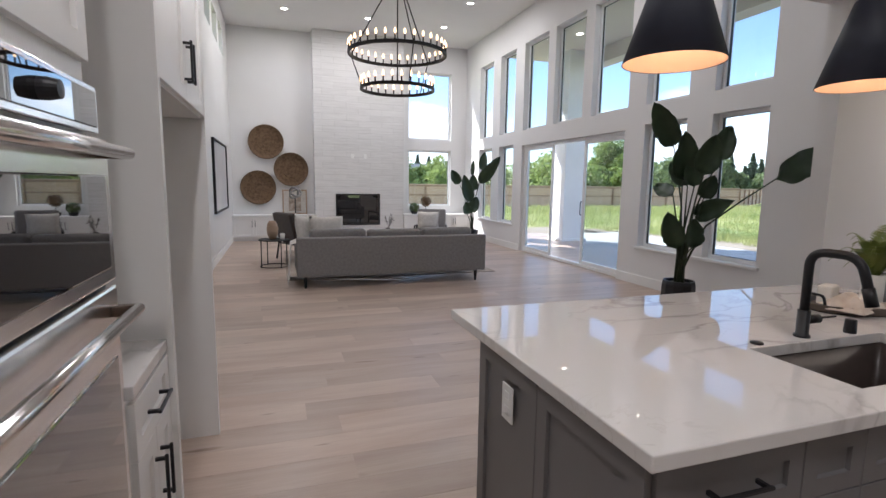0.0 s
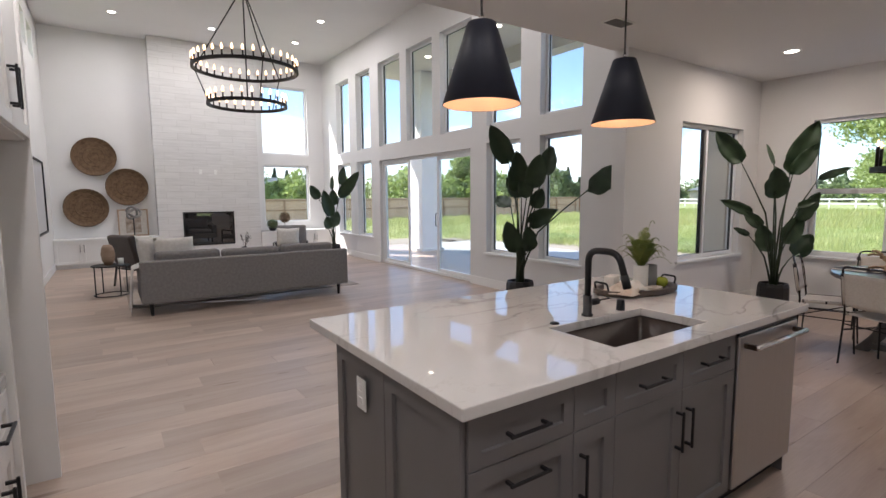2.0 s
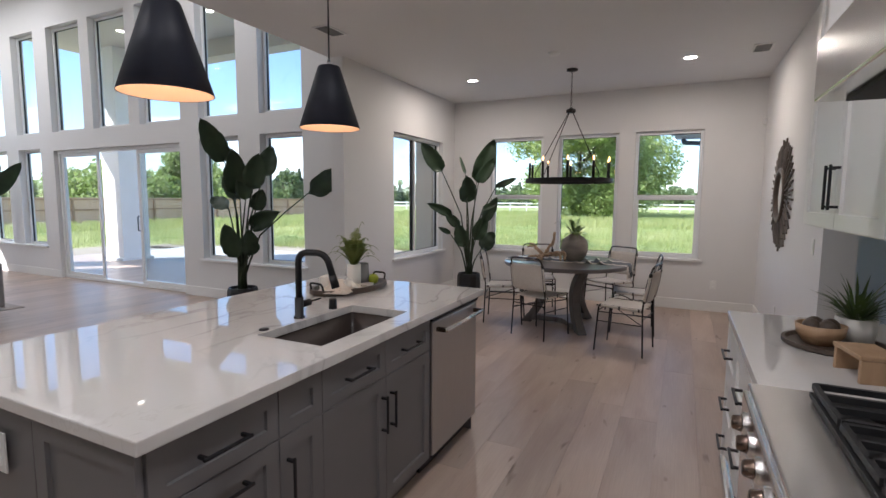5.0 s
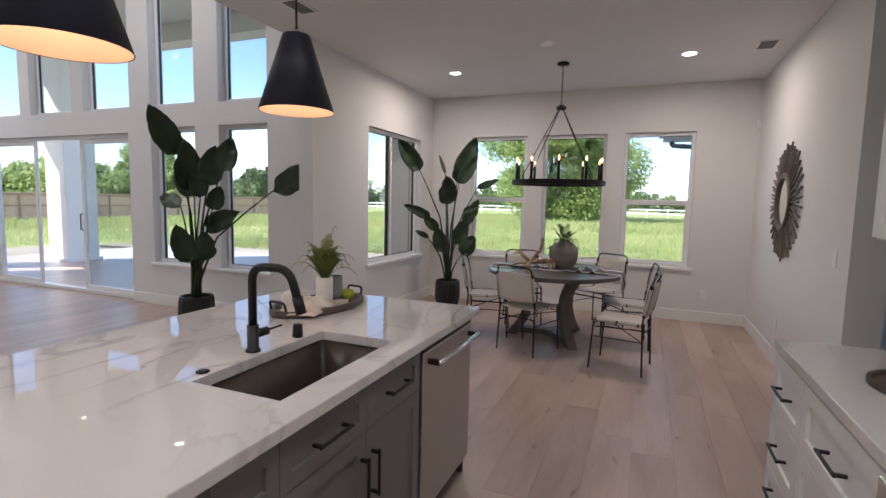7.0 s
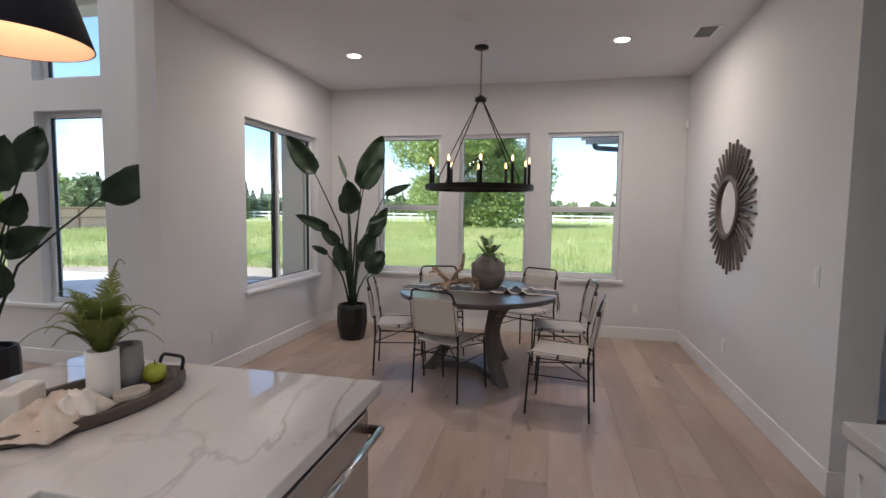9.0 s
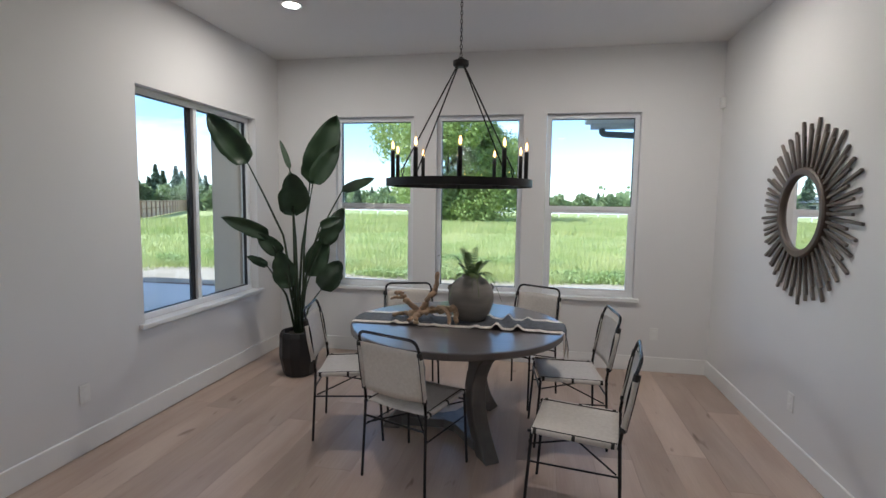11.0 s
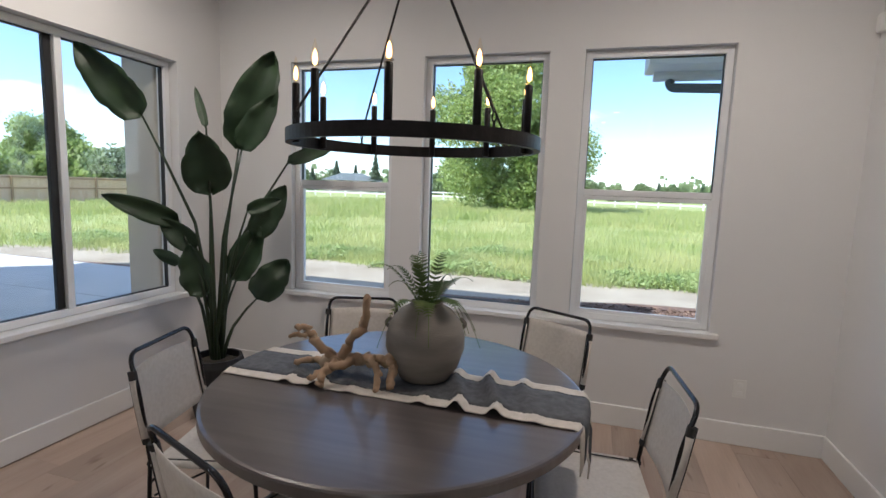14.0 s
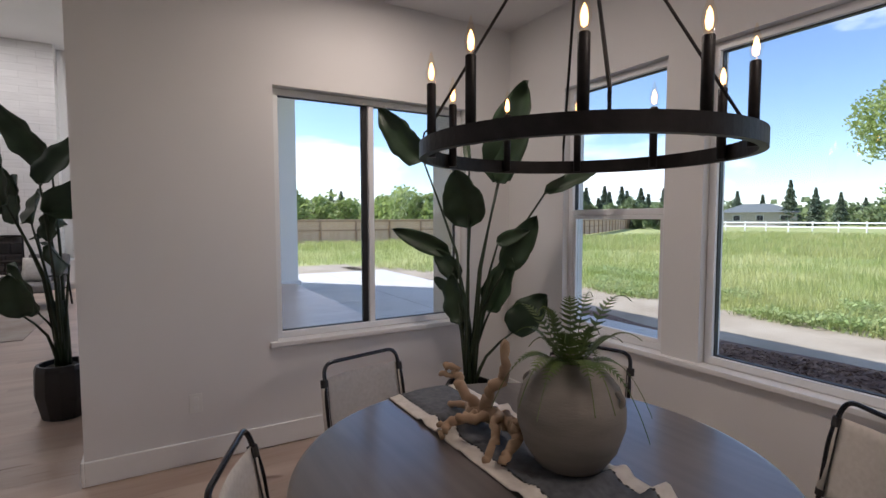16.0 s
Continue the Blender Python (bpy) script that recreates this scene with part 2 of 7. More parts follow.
_l.new(_m1.outputs["Color"], _m2.inputs["Color1"]), _l.new(_knot, _m2.inputs["Color2"])
_q.inputs["To Min"].default_value, _q.inputs["To Max"].default_value = 0.84, 1.12
_l.new(_oi.outputs["Random"], _q.inputs["Value"]), _l.new(_q.outputs["Result"], _h.inputs["Value"])
_l.new(_m2.outputs["Color"], _h.inputs["Color"])
_l.new(_h.outputs["Color"], _n["Principled BSDF"].inputs["Base Color"])
_bp = _n.new("ShaderNodeBump")
_bp.inputs["Strength"].default_value, _bp.inputs["Distance"].default_value = 0.10, 0.002
_l.new(_grain, _bp.inputs["Height"]), _l.new(_bp.outputs["Normal"], _n["Principled BSDF"].inputs["Normal"])
GREY = mat("grey_cabinet_paint", (0.145, 0.14, 0.142), 0.42, vary=0.03, scale=5)
WHITE_CAB = mat("white_cabinet_paint", (0.74, 0.73, 0.71), 0.38, vary=0.015, scale=4)
BLACK = mat("matte_black_metal", (0.012, 0.012, 0.014), 0.42, metal=0.3, vary=0.1, scale=30)
STEEL = mat("brushed_steel", (0.78, 0.77, 0.76), 0.2, metal=1.0, vary=0.06, scale=5, stretch=(1, 1, 60))
GRASS = mat("lawn_soil", (0.21, 0.27, 0.075), 0.9, scale=0.35, second=(0.40, 0.40, 0.17), bump=0.5, bump_scale=20)
CONCRETE = mat("concrete", (0.52, 0.515, 0.50), 0.85, vary=0.08, scale=1.5, bump=0.2, bump_scale=60)
STUCCO = mat("stucco", (0.62, 0.58, 0.52), 0.9, vary=0.03, scale=2, bump=0.3, bump_scale=90)

# ---- structure ----
XW, XG, XE, YS, YN, YB = -0.95, 5.17, 7.58, -1.23, 3.07, 13.30
UPPER_Y = [(4.13, 4.88), (5.28, 6.07), (6.46, 7.41), (7.67, 8.63), (8.89, 9.87), (10.29, 11.06), (11.48, 12.30)]
LOWER_Y = [(4.13, 4.88), (5.28, 6.07), (10.29, 11.06), (11.48, 12.30)]
SLIDER = (6.50, 9.87)
UZ, LZ, SLZ = (2.62, 4.42), (0.57, 2.345), (0.0, 2.30)
DIN_Y = [(1.60, 2.43), (0.52, 1.37), (-0.55, 0.30)]
DZ = (0.69, 2.425)
SIDE = (5.685, 7.15, 0.69, 2.35)
BACK_X, BACK_Z = (3.50, 4.73), [(0.84, 2.36), (2.64, 4.42)]

wall("wall_glazed", "x", XG, XG + 0.2, YN + 0.17, YB + 0.2, 0, HIGH, [(a, b, *UZ) for a, b in UPPER_Y] + [(a, b, *LZ) for a, b in LOWER_Y] + [(*SLIDER, *SLZ)], WALL)
wall("wall_dining_side", "y", YN, YN + 0.17, 4.625, XE + 0.2, 0, LOW, [SIDE], WALL)
wall("wall_dining_end", "x", XE, XE + 0.2, YS, YN, 0, LOW, [(a, b, *DZ) for a, b in DIN_Y], WALL)
wall("wall_mirror", "y", YS - 0.2, YS, 4.38, XE + 0.2, 0, LOW, [], WALL)
wall("wall_kitchen", "y", YS - 0.2, YS, XW - 0.2, 3.06, 0, LOW, [], WALL)
wall("wall_hall", "y", YS - 2.6, YS - 2.4, 1.0, 6.0, 0, LOW, [(4.0, 4.9, 0.5, 2.1)], WALL)
wall("wall_hall_west", "x", 2.0, 2.1, YS - 2.4, YS - 0.2, 0, LOW, [], WALL)
wall("wall_hall_east", "x", 5.6, 5.7, YS - 2.4, YS - 0.2, 0, LOW, [], WALL)
wall("wall_back", "y", YB, YB + 0.2, XW - 0.2, XG, 0, HIGH, [(*BACK_X, *z) for z in BACK_Z], WALL)
CLERE = [(9.3, 10.1), (10.4, 11.2), (11.5, 12.3)]
wall("wall_west", "x", XW - 0.2, XW, YS - 0.2, YB, 0, HIGH, [(a, b, 4.15, 4.72) for a, b in CLERE], WALL)
wall("wall_soffit", "y", YN + 0.0, YN + 0.17, XW, XG + 0.2, LOW + 0.2, HIGH, [], WALL)

cb = box(XW - 0.2, XE + 0.3, YS - 2.6, YN + 0.17, LOW, LOW + 0.2)
tagged(mesh_ob("ceiling_low", cb, CEIL), "smooth white painted flat ceiling over kitchen and dining", "ceiling", kind="structure")
cb = box(XW - 0.2, XG + 0.2, YN, YB + 0.2, HIGH, HIGH + 0.2)
tagged(mesh_ob("ceiling_high", cb, CEIL), "tall white painted ceiling over the living room", "ceiling", kind="structure")
floor = empty("floor", label="wide pale oak plank floor with a matt finish", category="floor", kind="structure")
part("subfloor", box(XW - 0.2, XE + 0.2, YS - 0.2, YB + 0.2, -0.2, -0.006), PLANK, floor)
part("hall_floor", box(2.0, 5.7, YS - 2.6, YS - 0.2, -0.2, -0.006), PLANK, floor)
tagged(mesh_ob("ground", box(-60, 900, -700, 700, -0.6, -0.18), GRASS), "open field of long green and yellow grass", "grass", kind="structure")

# ---- windows, doors and trim ----
GASKET = mat("dark_gasket", (0.02, 0.02, 0.022), 0.5)


def frame_bars(P, a0, a1, z0, z1, w, d0, d1):
    """A mitred frame of four bars in an opening, in one piece; P(a, d, z) places a corner."""
    b = bmesh.new()
    def loop(e, d):
        return [b.verts.new(P(*c)) for c in ((a0 + e, d, z0 + e), (a1 - e, d, z0 + e), (a1 - e, d, z1 - e), (a0 + e, d, z1 - e))]
    c = min(0.003, w * 0.2)
    loops = [loop(0, d0 + c), loop(c, d0), loop(w - c, d0), loop(w, d0 + c), loop(w, d1), loop(0, d1)]
    for lo, hi in zip(loops, loops[1:] + loops[:1]):
        for i in range(4):
            j = (i + 1) % 4
            b.faces.new((lo[i], lo[j], hi[j], hi[i]))
    bmesh.ops.recalc_face_normals(b, faces=b.faces)
    return b


def window(name, axis, plane, a0, a1, z0, z1, style="fixed", depth=0.10):
    """A white vinyl window set back from the inner wall face; outward is +axis."""
    P = (lambda a, d, z: (plane + d, a, z)) if axis == "x" else (lambda a, d, z: (a, plane + d, z))
    w = empty(name, label="white vinyl window with clear panes", category="window", kind="structure")
    g = 0.003
    part("window_frame", frame_bars(P, a0 + g, a1 - g, z0 + g, z1 - g, 0.042, depth, depth + 0.07), VINYL, w)
    part("gasket", frame_bars(P, a0 + 0.042, a1 - 0.042, z0 + 0.042, z1 - 0.042, 0.008, depth + 0.022, depth + 0.052), GASKET, w)

    def pane(u0, u1, v0, v1, d):
        p, q = P(u0, d, v0), P(u1, d + 0.006, v1)
        ob = part("pane", box(p[0], q[0], p[1], q[1], p[2], q[2]), GLASS, w)
        ob.visible_shadow = False

    def bar(nm, u0, u1, v0, v1, d0, d1, m):
        p, q = P(u0, d0, v0), P(u1, d1, v1)
        part(nm, box(min(p[0], q[0]), max(p[0], q[0]), min(p[1], q[1]), max(p[1], q[1]), p[2], q[2], 0.003, None, 1), m, w)

    i = 0.047
    if style == "hung":
        zm = 1.535
        bar("meeting_rail", a0 + 0.043, a1 - 0.043, zm - 0.02, zm + 0.02, depth + 0.005, depth + 0.06, VINYL)
        bar("rail_gasket", a0 + 0.05, a1 - 0.05, zm - 0.03, zm - 0.0205, depth + 0.02, depth + 0.05, GASKET)
        part("lower_sash", frame_bars(P, a0 + 0.043, a1 - 0.043, z0 + 0.043, zm - 0.021, 0.026, depth + 0.008, depth + 0.03), VINYL, w)
        pane(a0 + i, a1 - i, zm + 0.021, z1 - i, depth + 0.036)
        pane(a0 + 0.068, a1 - 0.068, z0 + 0.068, zm - 0.045, depth + 0.018)
    elif style == "slide":
        am = a0 + 0.47 * (a1 - a0)
        bar("meeting_stile", am - 0.012, am + 0.03, z0 + 0.043, z1 - 0.043, depth + 0.005, depth + 0.06, VINYL)
        bar("dark_stile", am - 0.055, am - 0.0125, z0 + 0.046, z1 - 0.046, depth + 0.03, depth + 0.06, GASKET)
        pane(a0 + i, am - 0.056, z0 + i, z1 - i, depth + 0.036)
        pane(am + 0.031, a1 - i, z0 + i, z1 - i, depth + 0.036)
    else:
        pane(a0 + i, a1 - i, z0 + i, z1 - i, depth + 0.036)
    return w


n = 1
for a, b in UPPER_Y:
    window("window_%d" % n, "x", XG, a, b, *UZ); n += 1
for a, b in LOWER_Y:
    window("window_%d" % n, "x", XG, a, b, *LZ); n += 1
for k, (a, b) in enumerate(DIN_Y):
    window("window_%d" % n, "x", XE, a, b, *DZ, style="fixed" if k == 1 else "hung", depth=0.05); n += 1
window("window_%d" % n, "y", YN, *SIDE, style="slide", depth=0.07); n += 1
for z in BACK_Z:
    window("window_%d" % n, "y", YB, *BACK_X, *z, depth=0.08); n += 1
for a, b in CLERE:
    w = window("window_%d" % n, "x", XW - 0.2, a, b, 4.15, 4.72, depth=0.03); n += 1
window("window_%d" % n, "y", YS - 2.6, 4.0, 4.9, 0.5, 2.1, depth=0.03)

# three-panel glazed sliding door, its middle panel slid open
door = empty("door_1", label="white framed glass patio sliding door standing open", category="sliding door", kind="structure")
PX = lambda a, d, z: (XG + d, a, z)
S0, S1 = SLIDER
part("door_frame", frame_bars(PX, S0 + 0.004, S1 - 0.004, 0.003, SLZ[1] - 0.004, 0.05, 0.06, 0.17), VINYL, door)
for k, (a, b, d) in enumerate(((S0 + 0.055, S0 + 1.16, 0.10), (S0 + 0.09, S0 + 1.22, 0.135), (S1 - 1.17, S1 - 0.055, 0.10))):
    p = part("door_panel", frame_bars(PX, a, b, 0.055, SLZ[1] - 0.056, 0.06, d - 0.015, d + 0.015), VINYL, door)
    g = part("pane", box(XG + d - 0.003, XG + d + 0.003, a + 0.061, b - 0.061, 0.116, SLZ[1] - 0.117), GLASS, p)
    g.visible_shadow = False
    if k == 1:
        part("door_handle", tube(rounded([(XG + 0.12, b - 0.03, 0.93), (XG + 0.07, b - 0.03, 0.93), (XG + 0.07, b - 0.03, 1.17), (XG + 0.12, b - 0.03, 1.17)], 0.03), 0.009), BLACK, p)

def trim(name, x0, x1, y0, y1, z0, z1, label, bevel=0.006):
    return tagged(mesh_ob(name, box(x0, x1, y0, y1, z0, z1, bevel), TRIM), label, "trim", kind="structure")

SILL = "white painted window sill board"
trim("trim_sill", XE - 0.035, XE + 0.049, DIN_Y[2][0] - 0.05, DIN_Y[0][1] + 0.05, DZ[0] - 0.032, DZ[0] + 0.002, SILL)
trim("trim_sill", SIDE[0] - 0.05, SIDE[1] + 0.05, YN - 0.035, YN + 0.069, SIDE[2] - 0.032, SIDE[2] + 0.002, SILL)
trim("trim_sill", XG - 0.035, XG + 0.099, LOWER_Y[0][0] - 0.05, LOWER_Y[1][1] + 0.05, LZ[0] - 0.032, LZ[0] + 0.002, SILL)
trim("trim_sill", XG - 0.035, XG + 0.099, LOWER_Y[2][0] - 0.05, LOWER_Y[3][1] + 0.05, LZ[0] - 0.032, LZ[0] + 0.002, SILL)

BASE = "white painted flat baseboard"
def baseboard(x0, x1, y0, y1):
    tagged(mesh_ob("baseboard", box(x0, x1, y0, y1, 0.0, 0.142, 0.004, None, 1), TRIM), BASE, "baseboard", kind="structure")
T = 0.016
baseboard(XE - T, XE, YS + T, YN - T)
baseboard(4.38, XE, YS, YS + T)
baseboard(4.38 - T, 4.38, YS - 0.2, YS + T)
baseboard(4.625, XE, YN - T, YN)
baseboard(4.625 - T, 4.625, YN - T, YN + 0.17 + T)
baseboard(4.625, XG - T, YN + 0.17, YN + 0.17 + T)
baseboard(XG - T, XG, YN + 0.17, S0)
baseboard(XG - T, XG, S1, YB)
baseboard(XW, XW + T, 3.1, 12.84)
baseboard(2.1, 5.6, YS - 2.4, YS - 2.4 + T)

# ---- outdoors ----
GZ = -0.17
SOIL = mat("sandy_soil", (0.27, 0.225, 0.17), 0.95, scale=1.2, second=(0.39, 0.34, 0.27), bump=0.6, bump_scale=25)
MULCH = mat("bark_mulch", (0.05, 0.03, 0.022), 0.95, scale=26, second=(0.22, 0.13, 0.095), bump=1.0, bump_scale=40)
RAILC = mat("cedar_rail", (0.36, 0.21, 0.13), 0.85, scale=2, second=(0.44, 0.28, 0.18))
FENCE = mat("cedar_fence", (0.60, 0.39, 0.26), 0.85, scale=2, stretch=(3, 3, 0.4), second=(0.70, 0.49, 0.35), random_value=0.12)
RAILW = mat("white_rail", (0.78, 0.78, 0.77), 0.5)
BARK = mat("bark", (0.10, 0.075, 0.055), 0.9, vary=0.3, scale=6, bump=0.8, bump_scale=12)
LEAFG = mat("tree_leaf", (0.24, 0.33, 0.09), 0.55, scale=0.5, second=(0.40, 0.47, 0.18), translucent=0.5)
LEAFB = mat("hedge_leaf", (0.15, 0.21, 0.09), 0.6, scale=0.3, second=(0.27, 0.33, 0.15), translucent=0.4)
CONIF = mat("conifer_needle", (0.085, 0.12, 0.075), 0.7, scale=0.4, second=(0.14, 0.185, 0.11), translucent=0.2)
BLADE = mat("grass_blade", (0.30, 0.38, 0.11), 0.6, scale=0.35, second=(0.53, 0.52, 0.24), translucent=0.45, random_value=0.0)
ROOF = mat("roof_shingle", (0.13, 0.15, 0.155), 0.9, vary=0.15, scale=4, bump=0.3, bump_scale=30)

def slab(name, x0, x1, y0, y1, z0, z1, m, label, cat):
    return tagged(mesh_ob(name, box(x0, x1, y0, y1, z0, z1, 0.006, None, 1), m), label, cat, kind="structure")

patio = empty("pavement", label="pale broom-finished concrete patio slabs with joints", category="patio", kind="structure")
for i in range(3):
    for j in range(4):
        xa, ya = 5.38 + i * 1.86, 3.29 + j * 2.58
        part("slab", box(xa, xa + 1.85, ya, ya + 2.57, -0.4, -0.05, 0.008, None, 1), CONCRETE, patio)
slab("pavement_walk", 7.80, 10.5, -6, 3.28, -0.4, -0.08, CONCRETE, "pale concrete walk along the house wall", "walk")
def strip(name, ys, xa, xb, z, m, label, cat):
    """A flat bed between two wandering edges, along y."""
    b = bmesh.new()
    rows = []
    for y in ys:
        w0, w1 = 0.10 * noise.noise(Vector((1.5, y * 0.9, z * 40))), 0.30 * noise.noise(Vector((7.5, y * 0.7, z * 40)))
        rows.append((b.verts.new((xa(y) + w0, y, z)), b.verts.new((xb(y) + w1, y, z))))
    for lo, hi in zip(rows, rows[1:]):
        b.faces.new((lo[0], lo[1], hi[1], hi[0]))
    return tagged(mesh_ob(name, b, m), label, cat, kind="structure")
YS_ = [-12 + k * 0.25 for k in range(113)]
strip("ground_soil", YS_, lambda y: 10.4, lambda y: 13.9 if y < 9 else 13.9 - (y - 9) * 0.35, GZ + 0.012, SOIL, "bare sandy soil strip beside the lawn", "soil")
strip("ground_mulch", [-12 + k * 0.25 for k in range(61)], lambda y: 10.6, lambda y: 12.3 - 0.22 * max(0.0, y + 0.5), GZ + 0.024, MULCH, "dark bark mulch planting bed", "mulch")
strip("ground_mulch", [3.0 + k * 0.25 for k in range(36)], lambda y: 10.93, lambda y: 11.55, GZ + 0.024, MULCH, "dark bark mulch planting bed", "mulch")
tagged(mesh_ob("ground_soil_north", box(3.0, 10.9, 13.62, 17.0, -0.3, GZ + 0.012), SOIL), "bare sandy soil behind the patio", "soil", kind="structure")

# covered patio: roof, beam and plastered column
roof = empty("patio_roof", label="beige plastered patio roof with an edge beam", category="roof", kind="structure")
part("patio_ceiling", box(5.38, 8.35, 3.28, 12.75, 4.86, 5.2), STUCCO, roof)
part("beam", box(7.85, 8.25, 3.28, 12.7, 4.50, 4.859), STUCCO, roof)
for i in range(2):
    part("patio_downlight", lathe([(0, 4.852), (0.07, 4.852), (0.075, 4.8585)], 16), glow_mat("patio_lamp_glow", (1, 0.9, 0.75), 4.0), roof)
    roof.children[-1].location = (6.7, 7.6 + i * 2.6, 0)
col = empty("patio_column", label="square cream plastered patio column", category="column", kind="structure")
part("shaft", box(7.2, 7.85, 11.35, 12.0, -0.05, 4.86, 0.01), STUCCO, col)
part("plinth", box(7.15, 7.9, 11.3, 12.05, -0.05, 0.06, 0.01), STUCCO, col)
WHITES = mat("white_stucco", (0.80, 0.785, 0.76), 0.9, vary=0.02, scale=2, bump=0.3, bump_scale=90)
for c_ in col.children:
    c_.data.materials[0] = WHITES
# plastered jambs outside the side window
for xa in (SIDE[0] - 0.15, SIDE[1] - 0.045):
    tagged(mesh_ob("trim_jamb", box(xa, xa + 0.19, YN + 0.172, YN + 0.46, 0.55, 2.6, 0.01), STUCCO), "beige plastered window jamb outside", "trim", kind="structure")
# unseen house roof with overhanging eaves, added to block the sun
hr = empty("house_roof", label="unseen flat house roof with eaves added to block the sun", category="roof", kind="structure")
# 0.9 m west overhang sized to keep sun out of the clerestory windows
part("main_roof", box(XW - 1.1, XG + 0.21, 2.2, YB + 0.85, HIGH + 0.205, HIGH + 0.4), STUCCO, hr)
part("low_roof", box(XW - 1.1, XE + 0.85, YS - 3.2, 3.27, LOW + 0.21, LOW + 0.36), STUCCO, hr)
# gutter and eave corner seen above the dining windows
gt = empty("gutter", label="white painted eave corner with a rain gutter", category="gutter", kind="structure")
part("eave_board", box(8.15, 8.5, -6.0, -0.12, 2.45, 2.60, 0.01), RAILW, gt)
part("gutter_trough", tube([(8.42, -6.0, 2.43), (8.42, -0.18, 2.43)], 0.045, 10), RAILW, gt)
part("downpipe", tube(rounded([(8.42, -0.3, 2.43), (8.42, -0.3, 2.34), (8.2, -0.75, 2.28), (8.0, -1.1, 2.3)], 0.05), 0.035, 8), ROOF, gt)

# fences
def fence_run(x0, y0, x1, y1, h, name, label):
    L = math.hypot(x1 - x0, y1 - y0)
    f = empty(name, x0, y0, GZ, math.degrees(math.atan2(y1 - y0, x1 - x0)), label, "fence")
    k = int(L / 2.4)
    post = box(-0.05, 0.05, -0.11, -0.02, 0, h - 0.05)
    bay = box(0, L / k - 0.008, 0, 0.022, 0.06, h)
    pm, bmsh = bpy.data.meshes.new("post"), bpy.data.meshes.new("board_bay")
    post.to_mesh(pm), bay.to_mesh(bmsh)
    pm.materials.append(RAILC), bmsh.materials.append(FENCE)
    for i in range(k):
        o = new("board_bay", bmsh); o.parent = f; o.location = (i * L / k, 0, 0)
        o = new("post", pm); o.parent = f; o.location = (i * L / k, 0, 0)
    part("rail", box(0, L, -0.03, -0.001, h * 0.52, h * 0.52 + 0.09), RAILC, f)
    part("top_rail", box(0, L, -0.04, -0.001, h - 0.16, h - 0.06), RAILC, f)
    return f
fence_run(-34, 33, 36, 31, 1.6, "wooden_fence", "long weathered cedar board fence across the field")
fence_run(36, 31, 78, 58, 1.55, "wooden_fence", "long weathered cedar board fence across the field")
wr = empty("rail_fence", 70, -45, GZ, 90, "white two-rail ranch fence across the far field", "fence")
for i in range(40):
    part("post", box(i * 2.5 - 0.06, i * 2.5 + 0.06, -0.06, 0.06, 0, 1.25), RAILW, wr)
for z in (0.5, 1.0):
    part("rail", box(0, 100, -0.03, 0.03, z, z + 0.16), RAILW, wr)

# loose bark chips over the mulch bed
rg = random.Random(17)
verts, faces = [], []
for _ in range(9000):
    y = rg.uniform(-6, 5.5)
    x = rg.uniform(10.65, 12.1 - 0.2 * max(0.0, y + 0.5))
    a, s, z = rg.uniform(0, 6.283), rg.uniform(0.02, 0.06), GZ + 0.026
    ca, sa = math.cos(a) * s, math.sin(a) * s
    k = len(verts)
    verts += [(x - ca, y - sa, z), (x + sa * 0.3, y - ca * 0.3, z + rg.uniform(0.005, 0.03)), (x + ca, y + sa, z + rg.uniform(0, 0.02)), (x - sa * 0.3, y + ca * 0.3, z + rg.uniform(0.005, 0.03))]
    faces.append((k, k + 1, k + 2, k + 3))
me = bpy.data.meshes.new("bark_chips")
me.from_pydata(verts, [], faces)
me.materials.append(mat("bark_chip", (0.10, 0.055, 0.04), 0.9, scale=4, second=(0.30, 0.20, 0.15)))
tagged(new("bark_chips", me), "loose reddish brown bark chips on the bed", "mulch", kind="stuff")

# grass: clumps of blades, thick near the house, joined into stuff
def grass_field(name, spots, hmin, hmax, wid, material, label):
    rng = random.Random(5)
    verts, faces = [], []
    for x, y in spots:
        for _ in range(3):
            a, h = rng.uniform(0, 6.283), rng.uniform(hmin, hmax)
            px, py = x + rng.uniform(-0.12, 0.12), y + rng.uniform(-0.12, 0.12)
            lean = rng.uniform(0.1, 0.45) * h
            la = rng.uniform(0, 6.283)
            ca, sa = math.cos(a) * wid, math.sin(a) * wid
            k = len(verts)
            verts += [(px - ca, py - sa, GZ), (px + ca, py + sa, GZ), (px + ca * 0.7 + math.cos(la) * lean * 0.4, py + sa * 0.7 + math.sin(la) * lean * 0.4, GZ + h * 0.6),
                      (px - ca * 0.7 + math.cos(la) * lean * 0.4, py - sa * 0.7 + math.sin(la) * lean * 0.4, GZ + h * 0.6), (px + math.cos(la) * lean, py + math.sin(la) * lean, GZ + h)]
            faces += [(k, k + 1, k + 2, k + 3), (k + 3, k + 2, k + 4)]
    me = bpy.data.meshes.new(name)
    me.from_pydata(verts, [], faces)
    me.materials.append(material)
    return tagged(new(name, me), label, "grass", kind="stuff")

